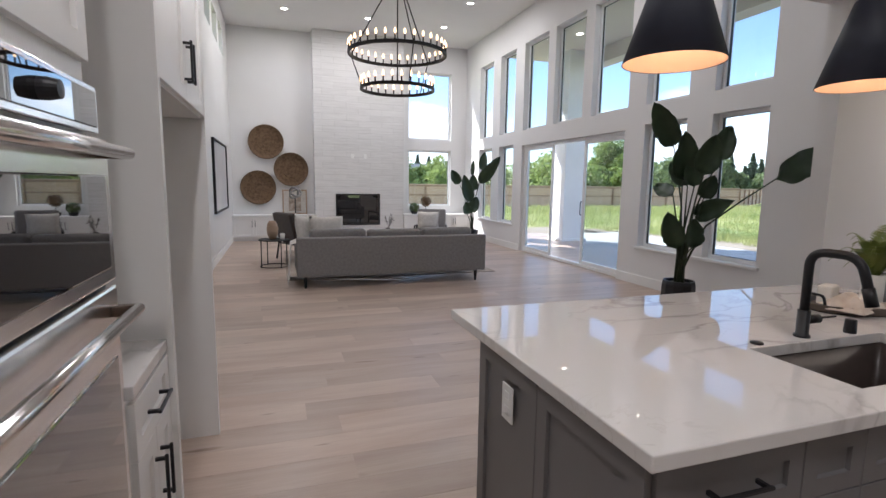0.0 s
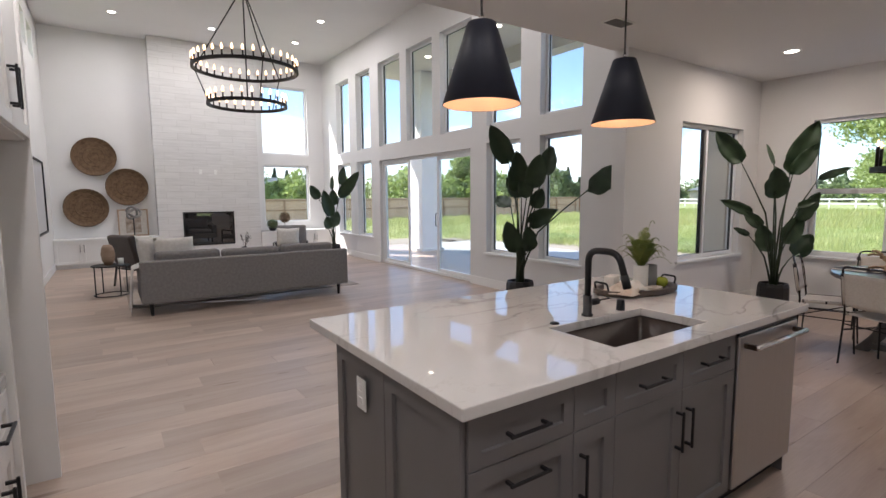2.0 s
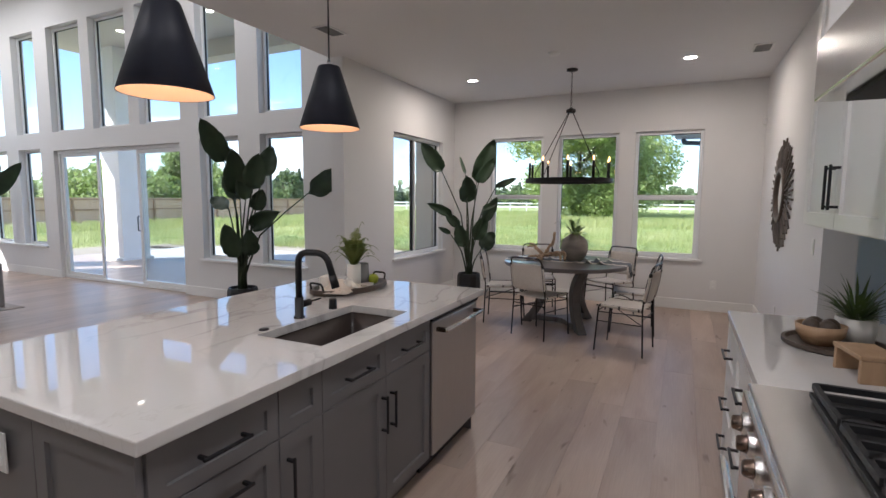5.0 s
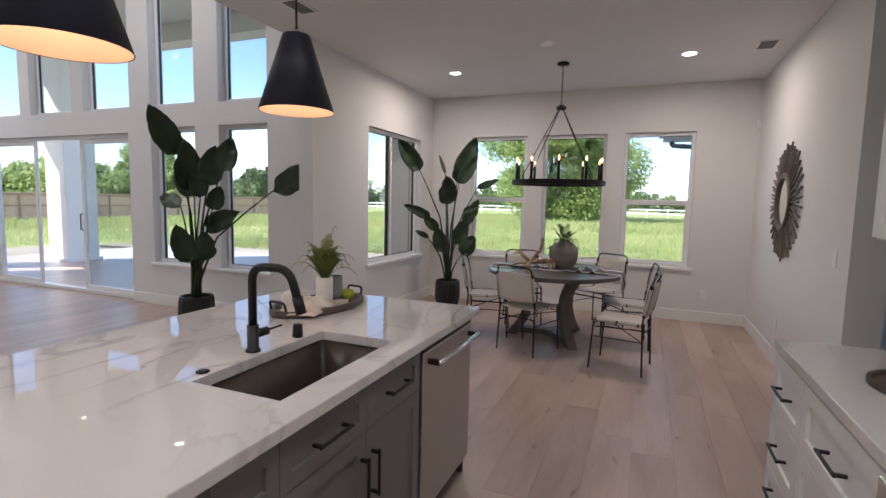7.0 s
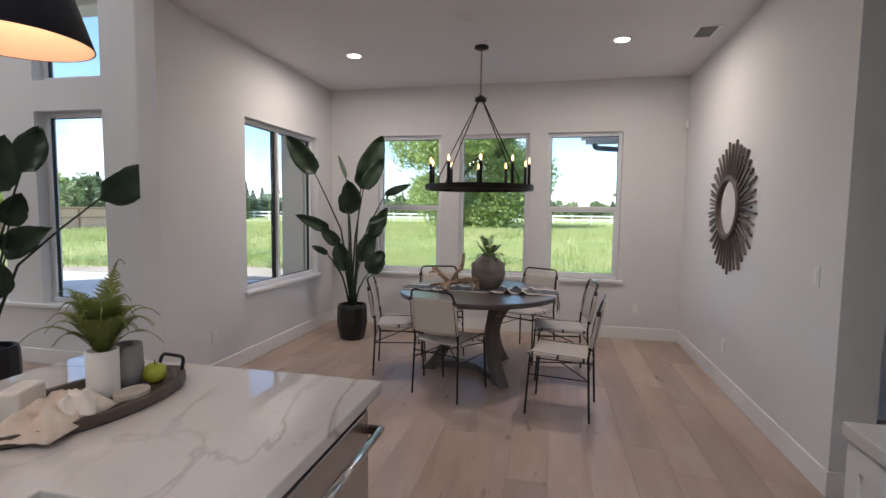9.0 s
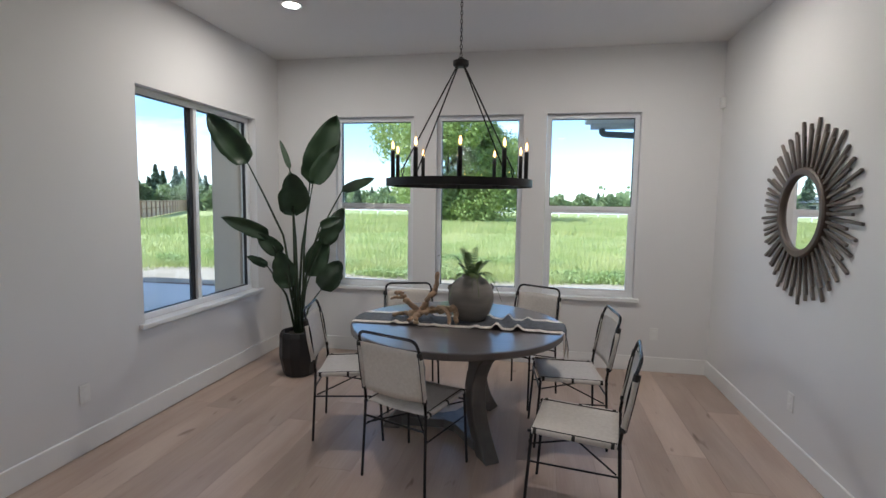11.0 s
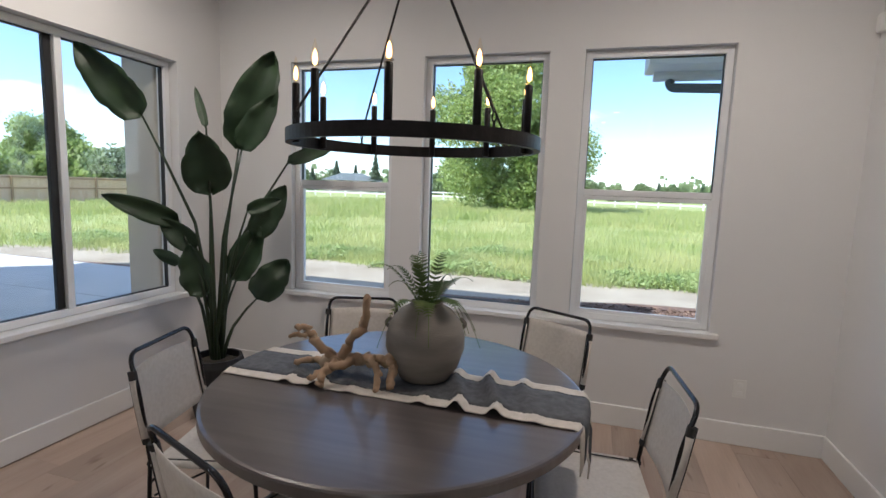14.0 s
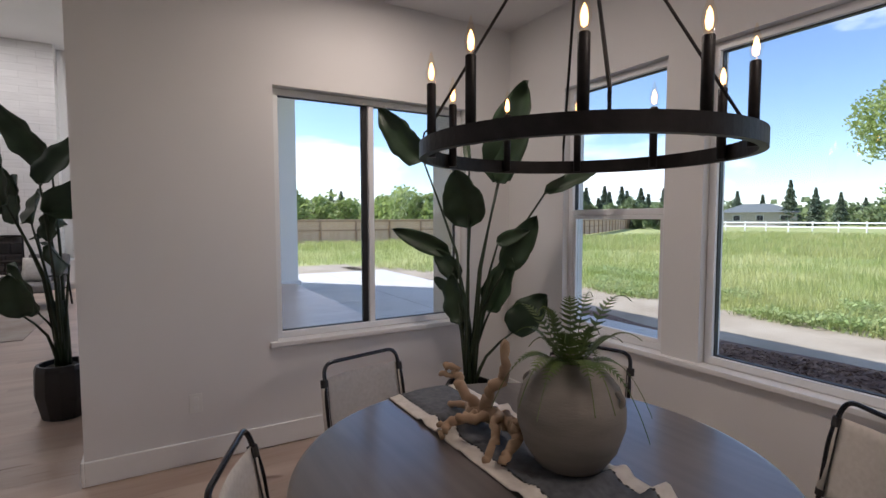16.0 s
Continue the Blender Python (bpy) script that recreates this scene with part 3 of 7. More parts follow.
rng = random.Random(11)
near, far_, weeds = [], [], []
def on_lawn(x, y):
    if y < 9.5:
        return x > 13.5 + 0.7 * noise.noise(Vector((3, y * 0.45, 0)))
    if y < 16.5:
        return x > 13.0 - (y - 9.5) * 0.28 + 0.5 * noise.noise(Vector((3, y * 0.45, 0)))
    return y > 16.9
for _ in range(80000):
    d, a = 8.5 * (1 + 6.3 * rng.random() ** 1.6), rng.uniform(-0.75, 1.75)
    x, y = 4.5 + d * math.cos(a), d * math.sin(a)
    if y < 30.5 and on_lawn(x, y):
        (near if d < 26 else far_).append((x, y))
for _ in range(26000):
    x, y = rng.uniform(13.0, 17.5), rng.uniform(-8, 14)
    if on_lawn(x, y) and noise.noise(Vector((x * 0.5, y * 0.5, 2))) > -0.02 + 0.10 * max(0.0, x - 14.3):
        weeds.append((x, y))
WEED = mat("broadleaf_weed", (0.26, 0.37, 0.12), 0.6, scale=1.6, second=(0.46, 0.52, 0.25), translucent=0.4)
def weed_patch(name, spots, material, label):
    """Low mounds of many small broad leaves."""
    rng_ = random.Random(12)
    verts, faces = [], []
    for x, y in spots:
        top = 0.10 + 0.26 * max(0.0, noise.noise(Vector((x * 1.3, y * 1.3, 5)))) + 0.06 * rng_.random()
        for _ in range(5):
            p = Vector((x + rng_.gauss(0, 0.07), y + rng_.gauss(0, 0.07), GZ + top * rng_.random() ** 0.6))
            n1 = Vector((rng_.gauss(0, 0.7), rng_.gauss(0, 0.7), 1)).normalized()
            u1 = n1.orthogonal().normalized()
            v1 = n1.cross(u1)
            a, s_ = rng_.uniform(0, 6.283), rng_.uniform(0.018, 0.045)
            u1, v1 = u1 * math.cos(a) + v1 * math.sin(a), v1 * math.cos(a) - u1 * math.sin(a)
            k = len(verts)
            verts += [tuple(p - u1 * s_), tuple(p + v1 * s_ * 0.6), tuple(p + u1 * s_), tuple(p - v1 * s_ * 0.6)]
            faces.append((k, k + 1, k + 2, k + 3))
    me = bpy.data.meshes.new(name)
    me.from_pydata(verts, [], faces)
    me.materials.append(material)
    return tagged(new(name, me), label, "weeds", kind="stuff")
grass_field("field_grass", near, 0.10, 0.32, 0.0062, BLADE, "long seeding meadow grass, green and straw coloured")
grass_field("far_grass", far_, 0.22, 0.45, 0.015, BLADE, "long seeding meadow grass, green and straw coloured")
weed_patch("weed_clumps", weeds, WEED, "leafy green weeds at the lawn's edge")

# trees
def tree(name, x, y, h, w, count, leaf, material, seed, label, low=0.18, conic=False):
    rg = random.Random(seed)
    t = empty(name, x, y, GZ, 0, label, "tree")
    tb = tube([(0, 0, 0), (0.1, 0.05, h * 0.2), (-0.05, 0.1, h * 0.5), (0, 0, h * 0.85)], [h * 0.028, h * 0.02, h * 0.012, 0.02], 8)
    if not conic:
        for k in range(9):
            a, z0 = k * 2.4, h * rg.uniform(0.18, 0.5)
            r = w * rg.uniform(0.25, 0.42)
            tb = tube([(0, 0, z0), (math.cos(a) * r * 0.5, math.sin(a) * r * 0.5, z0 + h * 0.13), (math.cos(a) * r, math.sin(a) * r, z0 + h * 0.22)], [h * 0.012, h * 0.007, 0.02], 6, tb)
    part("trunk", tb, BARK, t)
    verts, faces = [], []
    lobes = []
    for k in range(26):
        a, u = rg.uniform(0, 6.283), rg.uniform(low, 0.95)
        rr = w * 0.5 * (math.sin(min(1, (u - low) / (1 - low) * 0.92 + 0.14) * math.pi) ** 0.6)
        rad = rr * math.sqrt(rg.random())
        lobes.append((Vector((math.cos(a) * rad, math.sin(a) * rad, u * h)), w * rg.uniform(0.10, 0.19)))
    for _ in range(count):
        if conic:
            u = rg.random() ** 0.8
            z = h * (0.06 + 0.94 * u)
            a = rg.uniform(0, 6.283)
            tier = 0.75 + 0.35 * math.sin(u * 46 + a * 2)
            r = w * 0.5 * (1 - u) * tier * rg.uniform(0.35, 1.05)
            p = Vector((math.cos(a) * r, math.sin(a) * r, z - r * 0.25))
        else:
            c, cr = rg.choice(lobes)
            d = Vector((rg.gauss(0, 1), rg.gauss(0, 1), rg.gauss(0, 1))).normalized()
            p = c + d * cr * rg.uniform(0.55, 1.1) * (1 + 0.3 * noise.noise(d * 3 + c))
        n1 = Vector((rg.gauss(0, 1), rg.gauss(0, 1), rg.gauss(0, 1) + 0.6)).normalized()
        u1 = n1.orthogonal().normalized()
        v1 = n1.cross(u1)
        s = leaf * rg.uniform(0.6, 1.3)
        k = len(verts)
        verts += [tuple(p - u1 * s), tuple(p + v1 * s * 0.55), tuple(p + u1 * s), tuple(p - v1 * s * 0.55)]
        faces.append((k, k + 1, k + 2, k + 3))
    me = bpy.data.meshes.new("crown")
    me.from_pydata(verts, [], faces)
    me.materials.append(material)
    c = new("crown", me)
    c.parent = t
    return t

tree("oak_tree", 48, 8.5, 13.0, 13.5, 105000, 0.145, LEAFG, 3, "large spreading green oak tree in the field", 0.08)
def spot(az, d):
    """A place on the ground by bearing from +x and distance from the house."""
    return 4.0 + d * math.cos(radians(az)), d * math.sin(radians(az))

tree("oak_tree", *spot(55.3, 68), 7.3, 9.0, 26000, 0.17, LEAFG, 7, "broad green tree beyond the wooden fence", 0.1)
tree("oak_tree", *spot(82, 60), 6.5, 9.5, 18000, 0.17, LEAFG, 8, "broad green tree beyond the wooden fence", 0.1)
rg = random.Random(21)
# leafy bushes and trees just beyond the fence
for k in range(15):
    az = 50.5 + k * 1.9 + rg.uniform(-0.5, 0.5)
    hh = rg.uniform(2.8, 4.6)
    tree("leafy_tree", *spot(az, rg.uniform(52, 66)), hh, hh * rg.uniform(1.3, 1.9), 3600, 0.24, (LEAFG, LEAFB)[k % 3 == 0], 200 + k, "rounded leafy green tree beyond the wooden fence", 0.02)
# grove of mixed conifers
for k in range(30):
    az = 34.5 + 15.5 * k / 29 + rg.uniform(-0.3, 0.3)
    hh = rg.uniform(4.4, 7.8)
    if k % 4 == 3:
        tree("leafy_tree", *spot(az, rg.uniform(78, 84)), hh * 0.75, hh * 0.85, 2600, 0.28, LEAFB, 300 + k, "rounded green tree among the conifers", 0.04)
    else:
        tree("conifer_tree", *spot(az, rg.uniform(84, 98)), hh, hh * rg.uniform(0.5, 0.75), 2600, 0.30, CONIF, 300 + k, "dark green conifer in a grove beyond the fence", 0.05, True)
# single conifers round the far house, and others on the skyline
for az, d, hh in ((28.9, 128, 7.4), (24.6, 118, 8.8), (26.8, 130, 6.6), (22.7, 126, 7.6), (20.9, 132, 6.8), (19.2, 135, 5.6), (17.4, 130, 6.2), (31.5, 125, 5.4), (33.0, 128, 6.6), (70.8, 88, 6.2), (71.9, 92, 6.8), (75.6, 90, 6.4), (76.8, 94, 6.9), (78.2, 90, 5.8), (49.5, 92, 6.0), (-6.5, 150, 5.0), (0.5, 150, 5.5)):
    tree("conifer_tree", *spot(az, d), hh, hh * rg.uniform(0.5, 0.68), 2600, 0.30, CONIF, int(az * 10) + 900, "dark green conifer on the far horizon", 0.05, True)
for k in range(34):
    az = -18 + k * 3.2 + rg.uniform(-1.2, 1.2)
    hh = rg.uniform(3.0, 5.2)
    tree("far_tree", *spot(az, rg.uniform(120, 150)), hh, hh * rg.uniform(1.4, 2.2), 1500, 0.42, LEAFB, 500 + k, "rounded green tree in the far treeline", 0.02)
# far hedge band: many clumps joined
rg = random.Random(4)
verts, faces = [], []
for _ in range(22000):
    a = rg.uniform(-0.6, 1.9)
    d = rg.uniform(150, 168)
    z = abs(rg.gauss(0, 1)) * (1.6 + 1.4 * noise.noise(Vector((a * 9, 0, 0))))
    p = Vector((d * math.cos(a), d * math.sin(a), GZ + z))
    s = rg.uniform(0.5, 1.1)
    k = len(verts)
    b1 = rg.uniform(0, 6.28)
    ux, uy = math.cos(b1) * s, math.sin(b1) * s
    verts += [(p.x - ux, p.y - uy, p.z - s * 0.4), (p.x + ux, p.y + uy, p.z - s * 0.4), (p.x + ux * 0.7, p.y + uy * 0.7, p.z + s), (p.x - ux * 0.7, p.y - uy * 0.7, p.z + s)]
    faces.append((k, k + 1, k + 2, k + 3))
me = bpy.data.meshes.new("far_hedge")
me.from_pydata(verts, [], faces)
me.materials.append(LEAFB)
tagged(new("far_hedge", me), "low dark band of far hedges on the horizon", "hedge", kind="stuff")

def house(x, y, rz, lx, ly, h, wallm, label):
    hs = empty("house", x, y, GZ, rz, label, "house")
    part("wall", box(-lx / 2, lx / 2, -ly / 2, ly / 2, 0, h), wallm, hs)
    b = bmesh.new()
    e = 0.6
    lo = [b.verts.new(p) for p in ((-lx / 2 - e, -ly / 2 - e, h), (lx / 2 + e, -ly / 2 - e, h), (lx / 2 + e, ly / 2 + e, h), (-lx / 2 - e, ly / 2 + e, h))]
    hi = [b.verts.new((-lx / 2 + ly / 2.2, 0, h + ly * 0.2)), b.verts.new((lx / 2 - ly / 2.2, 0, h + ly * 0.2))]
    for f in ((lo[0], lo[1], hi[1], hi[0]), (lo[1], lo[2], hi[1]), (lo[2], lo[3], hi[0], hi[1]), (lo[3], lo[0], hi[0]), (lo[3], lo[2], lo[1], lo[0])):
        b.faces.new(f)
    part("roof", b, ROOF, hs)
    for k in range(3):
        wx = -lx / 2 + lx * (k + 0.6) / 3.3
        wd = part("window", box(wx, wx + 1.3, -ly / 2 - 0.03, -ly / 2 + 0.03, 1.0, 2.2), RAILW, hs)
        part("pane", box(wx + 0.08, wx + 1.22, -ly / 2 - 0.05, -ly / 2 - 0.031, 1.08, 2.12), GASKET, wd)
    return hs
HOUSEW = mat("tan_siding", (0.40, 0.36, 0.31), 0.85, vary=0.1, scale=2)
house(112, 55.5, -62, 13, 9, 2.7, HOUSEW, "single storey house with a grey hip roof across the field")
house(104, 95, -50, 13, 8, 2.7, RAILW, "low white house behind the wooden fence")
house(22, 78, 5, 15, 9, 3.0, STUCCO, "single storey house with a grey hip roof behind the fence")
house(190, -30, -85, 18, 9, 2.4, HOUSEW, "long low ranch house far across the field")

# ---- kitchen ----
def vein_mat(name):
    m = mat(name, (0.64, 0.62, 0.60), 0.012, spec=0.75)
    n, l = m.node_tree.nodes, m.node_tree.links
    p = n["Principled BSDF"]
    co = n.new("ShaderNodeTexCoord")
    def vein(scale, dist, width, off):
        mp, t, r = n.new("ShaderNodeMapping"), n.new("ShaderNodeTexNoise"), n.new("ShaderNodeValToRGB")
        mp.inputs["Location"].default_value = off
        mp.inputs["Rotation"].default_value = (0, 0, 0.6)
        mp.inputs["Scale"].default_value = (1, 1.7, 1)
        t.inputs["Scale"].default_value, t.inputs["Detail"].default_value, t.inputs["Distortion"].default_value = scale, 5.0, dist
        e = r.color_ramp.elements
        e[0].position, e[0].color = 0.5 - width, (0, 0, 0, 1)
        e[1].position, e[1].color = 0.5, (1, 1, 1, 1)
        k = e.new(0.5 + width * 0.6)
        k.color = (0, 0, 0, 1)
        l.new(co.outputs["Object"], mp.inputs["Vector"])
        l.new(mp.outputs["Vector"], t.inputs["Vector"])
        l.new(t.outputs["Fac"], r.inputs["Fac"])
        return r.outputs["Color"]
    mask, mr = n.new("ShaderNodeTexNoise"), n.new("ShaderNodeValToRGB")
    mask.inputs["Scale"].default_value = 1.3
    mr.color_ramp.elements[0].position, mr.color_ramp.elements[1].position = 0.40, 0.60
    l.new(co.outputs["Object"], mask.inputs["Vector"])
    l.new(mask.outputs["Fac"], mr.inputs["Fac"])
    prev = None
    for args, col, strength in (((1.1, 1.3, 0.028, (3, 1, 0)), (0.30, 0.28, 0.265), 0.7), ((2.6, 0.9, 0.012, (7, 4, 0)), (0.45, 0.41, 0.37), 0.4)):
        mul, mx = n.new("ShaderNodeMath"), n.new("ShaderNodeMixRGB")
        mul.operation = "MULTIPLY"
        l.new(vein(*args), mul.inputs[0])
        l.new(mr.outputs["Color"], mul.inputs[1])
        sc = n.new("ShaderNodeMath")
        sc.operation = "MULTIPLY"
        sc.inputs[1].default_value = strength
        l.new(mul.outputs[0], sc.inputs[0])
        l.new(sc.outputs[0], mx.inputs["Fac"])
        mx.inputs["Color2"].default_value = (*col, 1)
        if prev:
            l.new(prev, mx.inputs["Color1"])
        else:
            mx.inputs["Color1"].default_value = (0.64, 0.62, 0.60, 1)
        prev = mx.outputs["Color"]
    l.new(prev, p.inputs["Base Color"])
    return m


QUARTZ = vein_mat("veined_quartz")
DARKGLASS = mat("dark_oven_glass", (0.012, 0.011, 0.011), 0.02, spec=0.9, coat=1.0)
DARKGLASS.node_tree.nodes["Principled BSDF"].inputs["Coat Roughness"].default_value = 0.01
DARKGLASS.node_tree.nodes["Principled BSDF"].inputs["Coat IOR"].default_value = 1.65
SINKM = mat("dark_composite_sink", (0.05, 0.037, 0.032), 0.32, vary=0.1, scale=40)
DWSTEEL = mat("dishwasher_steel", (0.46, 0.45, 0.445), 0.33, metal=1.0, vary=0.05, scale=5, stretch=(60, 1, 1))
BRONZE = mat("brushed_bronze", (0.16, 0.115, 0.09), 0.25, metal=1.0)
PLASTIC = mat("white_plastic", (0.78, 0.78, 0.76), 0.35)


def plate(x0, x1, y0, y1, z0, z1, holes, bevel=0.004):
    us = sorted({x0, x1, *[v for o in holes for v in o[:2]]})
    vs = sorted({y0, y1, *[v for o in holes for v in o[2:]]})
    b = bmesh.new()
    def inside(mx_, my_):
        return x0 < mx_ < x1 and y0 < my_ < y1 and not any(o[0] < mx_ < o[1] and o[2] < my_ < o[3] for o in holes)
    for i in range(len(us) - 1):
        for j in range(len(vs) - 1):
            a0, a1, c0, c1 = us[i], us[i + 1], vs[j], vs[j + 1]
            if inside((a0 + a1) / 2, (c0 + c1) / 2):
                b.faces.new([b.verts.new(p) for p in ((a0, c0, z1), (a1, c0, z1), (a1, c1, z1), (a0, c1, z1))])
    bmesh.ops.remove_doubles(b, verts=b.verts, dist=1e-5)
    r = bmesh.ops.extrude_face_region(b, geom=b.faces[:])
    bmesh.ops.translate(b, vec=(0, 0, z0 - z1), verts=[v for v in r["geom"] if isinstance(v, bmesh.types.BMVert)])
    bmesh.ops.recalc_face_normals(b, faces=b.faces)
    if bevel:
        e = [q for q in b.edges if len(q.link_faces) == 2 and q.calc_face_angle() > 1.0]
        bmesh.ops.bevel(b, geom=e, offset=bevel, segments=2, affect="EDGES", profile=0.5)
    return b


def shaker(u0, u1, v0, v1, y=-0.019, rail=0.058):
    """A framed door or drawer front in the xz plane, facing -y, with a sunk middle panel."""
    g = 0.0015
    u0, u1, v0, v1 = u0 + g, u1 - g, v0 + g, v1 - g
    r = min(rail, (u1 - u0) * 0.3, (v1 - v0) * 0.3)
    b = bmesh.new()
    def loop(e, d):
        return [b.verts.new(c) for c in ((u0 + e, d, v0 + e), (u1 - e, d, v0 + e), (u1 - e, d, v1 - e), (u0 + e, d, v1 - e))]
    loops = [loop(0, -0.0005), loop(0, y + 0.0015), loop(0.0015, y), loop(r - 0.001, y), loop(r + 0.001, y + 0.011)]
    for lo, hi in zip(loops, loops[1:]):
        for i in range(4):
            j = (i + 1) % 4
            b.faces.new((lo[i], lo[j], hi[j], hi[i]))
    b.faces.new(loops[0][::-1]), b.faces.new(loops[-1])
    bmesh.ops.recalc_face_normals(b, faces=b.faces)
    return b


def pull(u, v, length, upright, y=-0.019):
    """A square black bar pull on two posts."""
    h = length / 2
    b = None
    if upright:
        b = box(u - 0.005, u + 0.005, y - 0.036, y - 0.026, v - h, v + h, 0.002, b, 1)
        for s in (-1, 1):
            b = box(u - 0.005, u + 0.005, y - 0.027, y + 0.002, v + s * (h - 0.012) - 0.005, v + s * (h - 0.012) + 0.005, 0, b)
    else:
        b = box(u - h, u + h, y - 0.036, y - 0.026, v - 0.005, v + 0.005, 0.002, b, 1)
        for s in (-1, 1):
            b = box(u + s * (h - 0.012) - 0.005, u + s * (h - 0.012) + 0.005, y - 0.027, y + 0.002, v - 0.005, v + 0.005, 0, b)
    return b


def cabinet(name, x, y, z, rz, w, d, h, fronts, m, label, group, toe=0.1):
    """A cabinet whose front-left-bottom corner is its origin and whose front faces -y before turning."""
    c = empty(name, x, y, z, rz, label, "cabinet", group)
    part("body", box(0.001, w - 0.001, 0, d, toe, h, 0.001, None, 1), m, c)
    if toe:
        part("toe_kick", box(0.001, w - 0.001, 0.06, d, 0, toe), m, c)
    for u0, u1, v0, v1, kind, han in fronts:
        f = part(kind, shaker(u0, u1, v0, v1), m, c)
        if han == "h":
            part("handle", pull((u0 + u1) / 2, (v0 + v1) / 2 if v1 - v0 < 0.26 else v1 - 0.07, 0.17 if u1 - u0 > 0.3 else 0.12, False), BLACK, f, "matte black bar handle")
        elif han:
            uu = u0 + 0.035 if han[1] == "l" else u1 - 0.035
            vv = v1 - 0.16 if han[2] == "t" else v0 + 0.16
            part("handle", pull(uu, vv, 0.17, True), BLACK, f, "matte black bar handle")
    return c


GI = "island cabinets"
GL = "grey painted shaker island cabinet with black bar pulls"
IX, IY = 0.83, 0.83
cabinet("base_cabinet", IX, IY, 0, 0, 0.44, 0.60, 0.872, [(0, 0.44, 0.70, 0.865, "drawer", "h"), (0, 0.44, 0.41, 0.70, "drawer", "h"), (0, 0.44, 0.11, 0.41, "drawer", "h")], GREY, "grey painted three-drawer island cabinet with black pulls", GI)
cabinet("base_cabinet", 1.27, IY, 0, 0, 0.217, 0.60, 0.872, [(0, 0.217, 0.70, 0.865, "drawer", ""), (0, 0.217, 0.11, 0.70, "door", "vlt")], GREY, "narrow grey pull-out island cabinet with black pull", GI)
cabinet("base_cabinet", 1.487, IY, 0, 0, 0.855, 0.60, 0.60, [(0, 0.43, 0.70, 0.865, "drawer", "h"), (0.43, 0.855, 0.70, 0.865, "drawer", "h"), (0, 0.43, 0.11, 0.70, "door", "vrt"), (0.43, 0.855, 0.11, 0.70, "door", "vlt")], GREY, "grey sink base cabinet with doors and false drawers", GI)
face = tagged(mesh_ob("cabinet_face_frame", box(1.488, 2.341, IY, IY + 0.02, 0.6, 0.872), GREY), "grey painted rail in front of the sink", "cabinet", GI)
# end and back panels
pan = empty("island_end_panel", IX - 0.001, 1.72, 0, -90, "grey painted shaker end panel of the island", "panel")
part("panel", shaker(0, 0.44, 0.10, 0.868, -0.02), GREY, pan)
part("panel", shaker(0.44, 0.90, 0.10, 0.868, -0.02), GREY, pan)
part("plinth_strip", box(0.0, 0.9, -0.012, 0, 0, 0.1), GREY, pan)
tagged(mesh_ob("island_back_panel", box(IX, 2.965, 1.432, 1.72, 0, 0.872), GREY), "grey painted back of the island under the overhang", "panel")
ol = empty("wall_outlet", IX - 0.0215, 1.465, 0.725, -90, "white outlet plate on the island's end", "outlet")
part("plate", box(-0.038, 0.038, -0.006, 0, -0.062, 0.062, 0.002), PLASTIC, ol)
for s in (-1, 1):
    part("socket", box(-0.017, 0.017, -0.008, -0.0055, s * 0.026 - 0.014, s * 0.026 + 0.014, 0.003), TRIM, ol)

dw = empty("dishwasher", 2.352, IY, 0, 0, "stainless steel dishwasher with a bar handle", "dishwasher")
part("door", box(0.002, 0.606, -0.03, 0.0, 0.115, 0.845, 0.006), DWSTEEL, dw)
part("tub", box(0.002, 0.606, 0.001, 0.58, 0.1, 0.862), BLACK, dw)
part("control_strip", box(0.002, 0.606, -0.026, 0.0, 0.848, 0.866, 0.002), BLACK, dw)
part("toe_kick", box(0.002, 0.606, 0.05, 0.08, 0, 0.1), BLACK, dw)
hd = part("handle", tube([(0.04, -0.085, 0.80), (0.568, -0.085, 0.80)], 0.0125, 12), STEEL, dw, "brushed steel bar handle", True)
for u in (0.05, 0.558):
    part("handle_post", box(u - 0.012, u + 0.012, -0.085, -0.029, 0.788, 0.812, 0.004), BRONZE, hd)
tagged(mesh_ob("island_side_panel", box(2.961, 2.966, IY, 1.43, 0, 0.872), GREY), "grey painted side of the island", "panel")

SX0, SX1, SY0, SY1 = 1.588, 2.25, 0.895, 1.235
tagged(mesh_ob("island_worktop", plate(0.79, 3.035, 0.782, 2.0, 0.875, 0.915, [(SX0, SX1, SY0, SY1)]), QUARTZ), "polished white quartz island worktop with grey veins", "worktop")
sink = empty("kitchen_sink", (SX0 + SX1) / 2, (SY0 + SY1) / 2, 0.875, 0, "dark undermount composite kitchen sink", "sink")
sw_, sd_ = (SX1 - SX0) / 2 + 0.006, (SY1 - SY0) / 2 + 0.006
bb = bmesh.new()
bmesh.ops.create_cube(bb, size=1)
bmesh.ops.scale(bb, vec=(2 * sw_, 2 * sd_, 0.23), verts=bb.verts)
bmesh.ops.translate(bb, vec=(0, 0, -0.1155), verts=bb.verts)
bmesh.ops.bevel(bb, geom=[e for e in bb.edges if not all(v.co.z > -0.01 for v in e.verts)], offset=0.022, segments=4, affect="EDGES", profile=0.5)
bmesh.ops.delete(bb, geom=[f for f in bb.faces if f.calc_center_median().z > -0.003], context="FACES")
bmesh.ops.solidify(bb, geom=bb.faces[:], thickness=-0.004)
part("basin", bb, SINKM, sink, smooth=True)
part("drain", lathe([(0, -0.222), (0.045, -0.222), (0.05, -0.2255), (0, -0.2262)], 24), STEEL, sink, smooth=True)

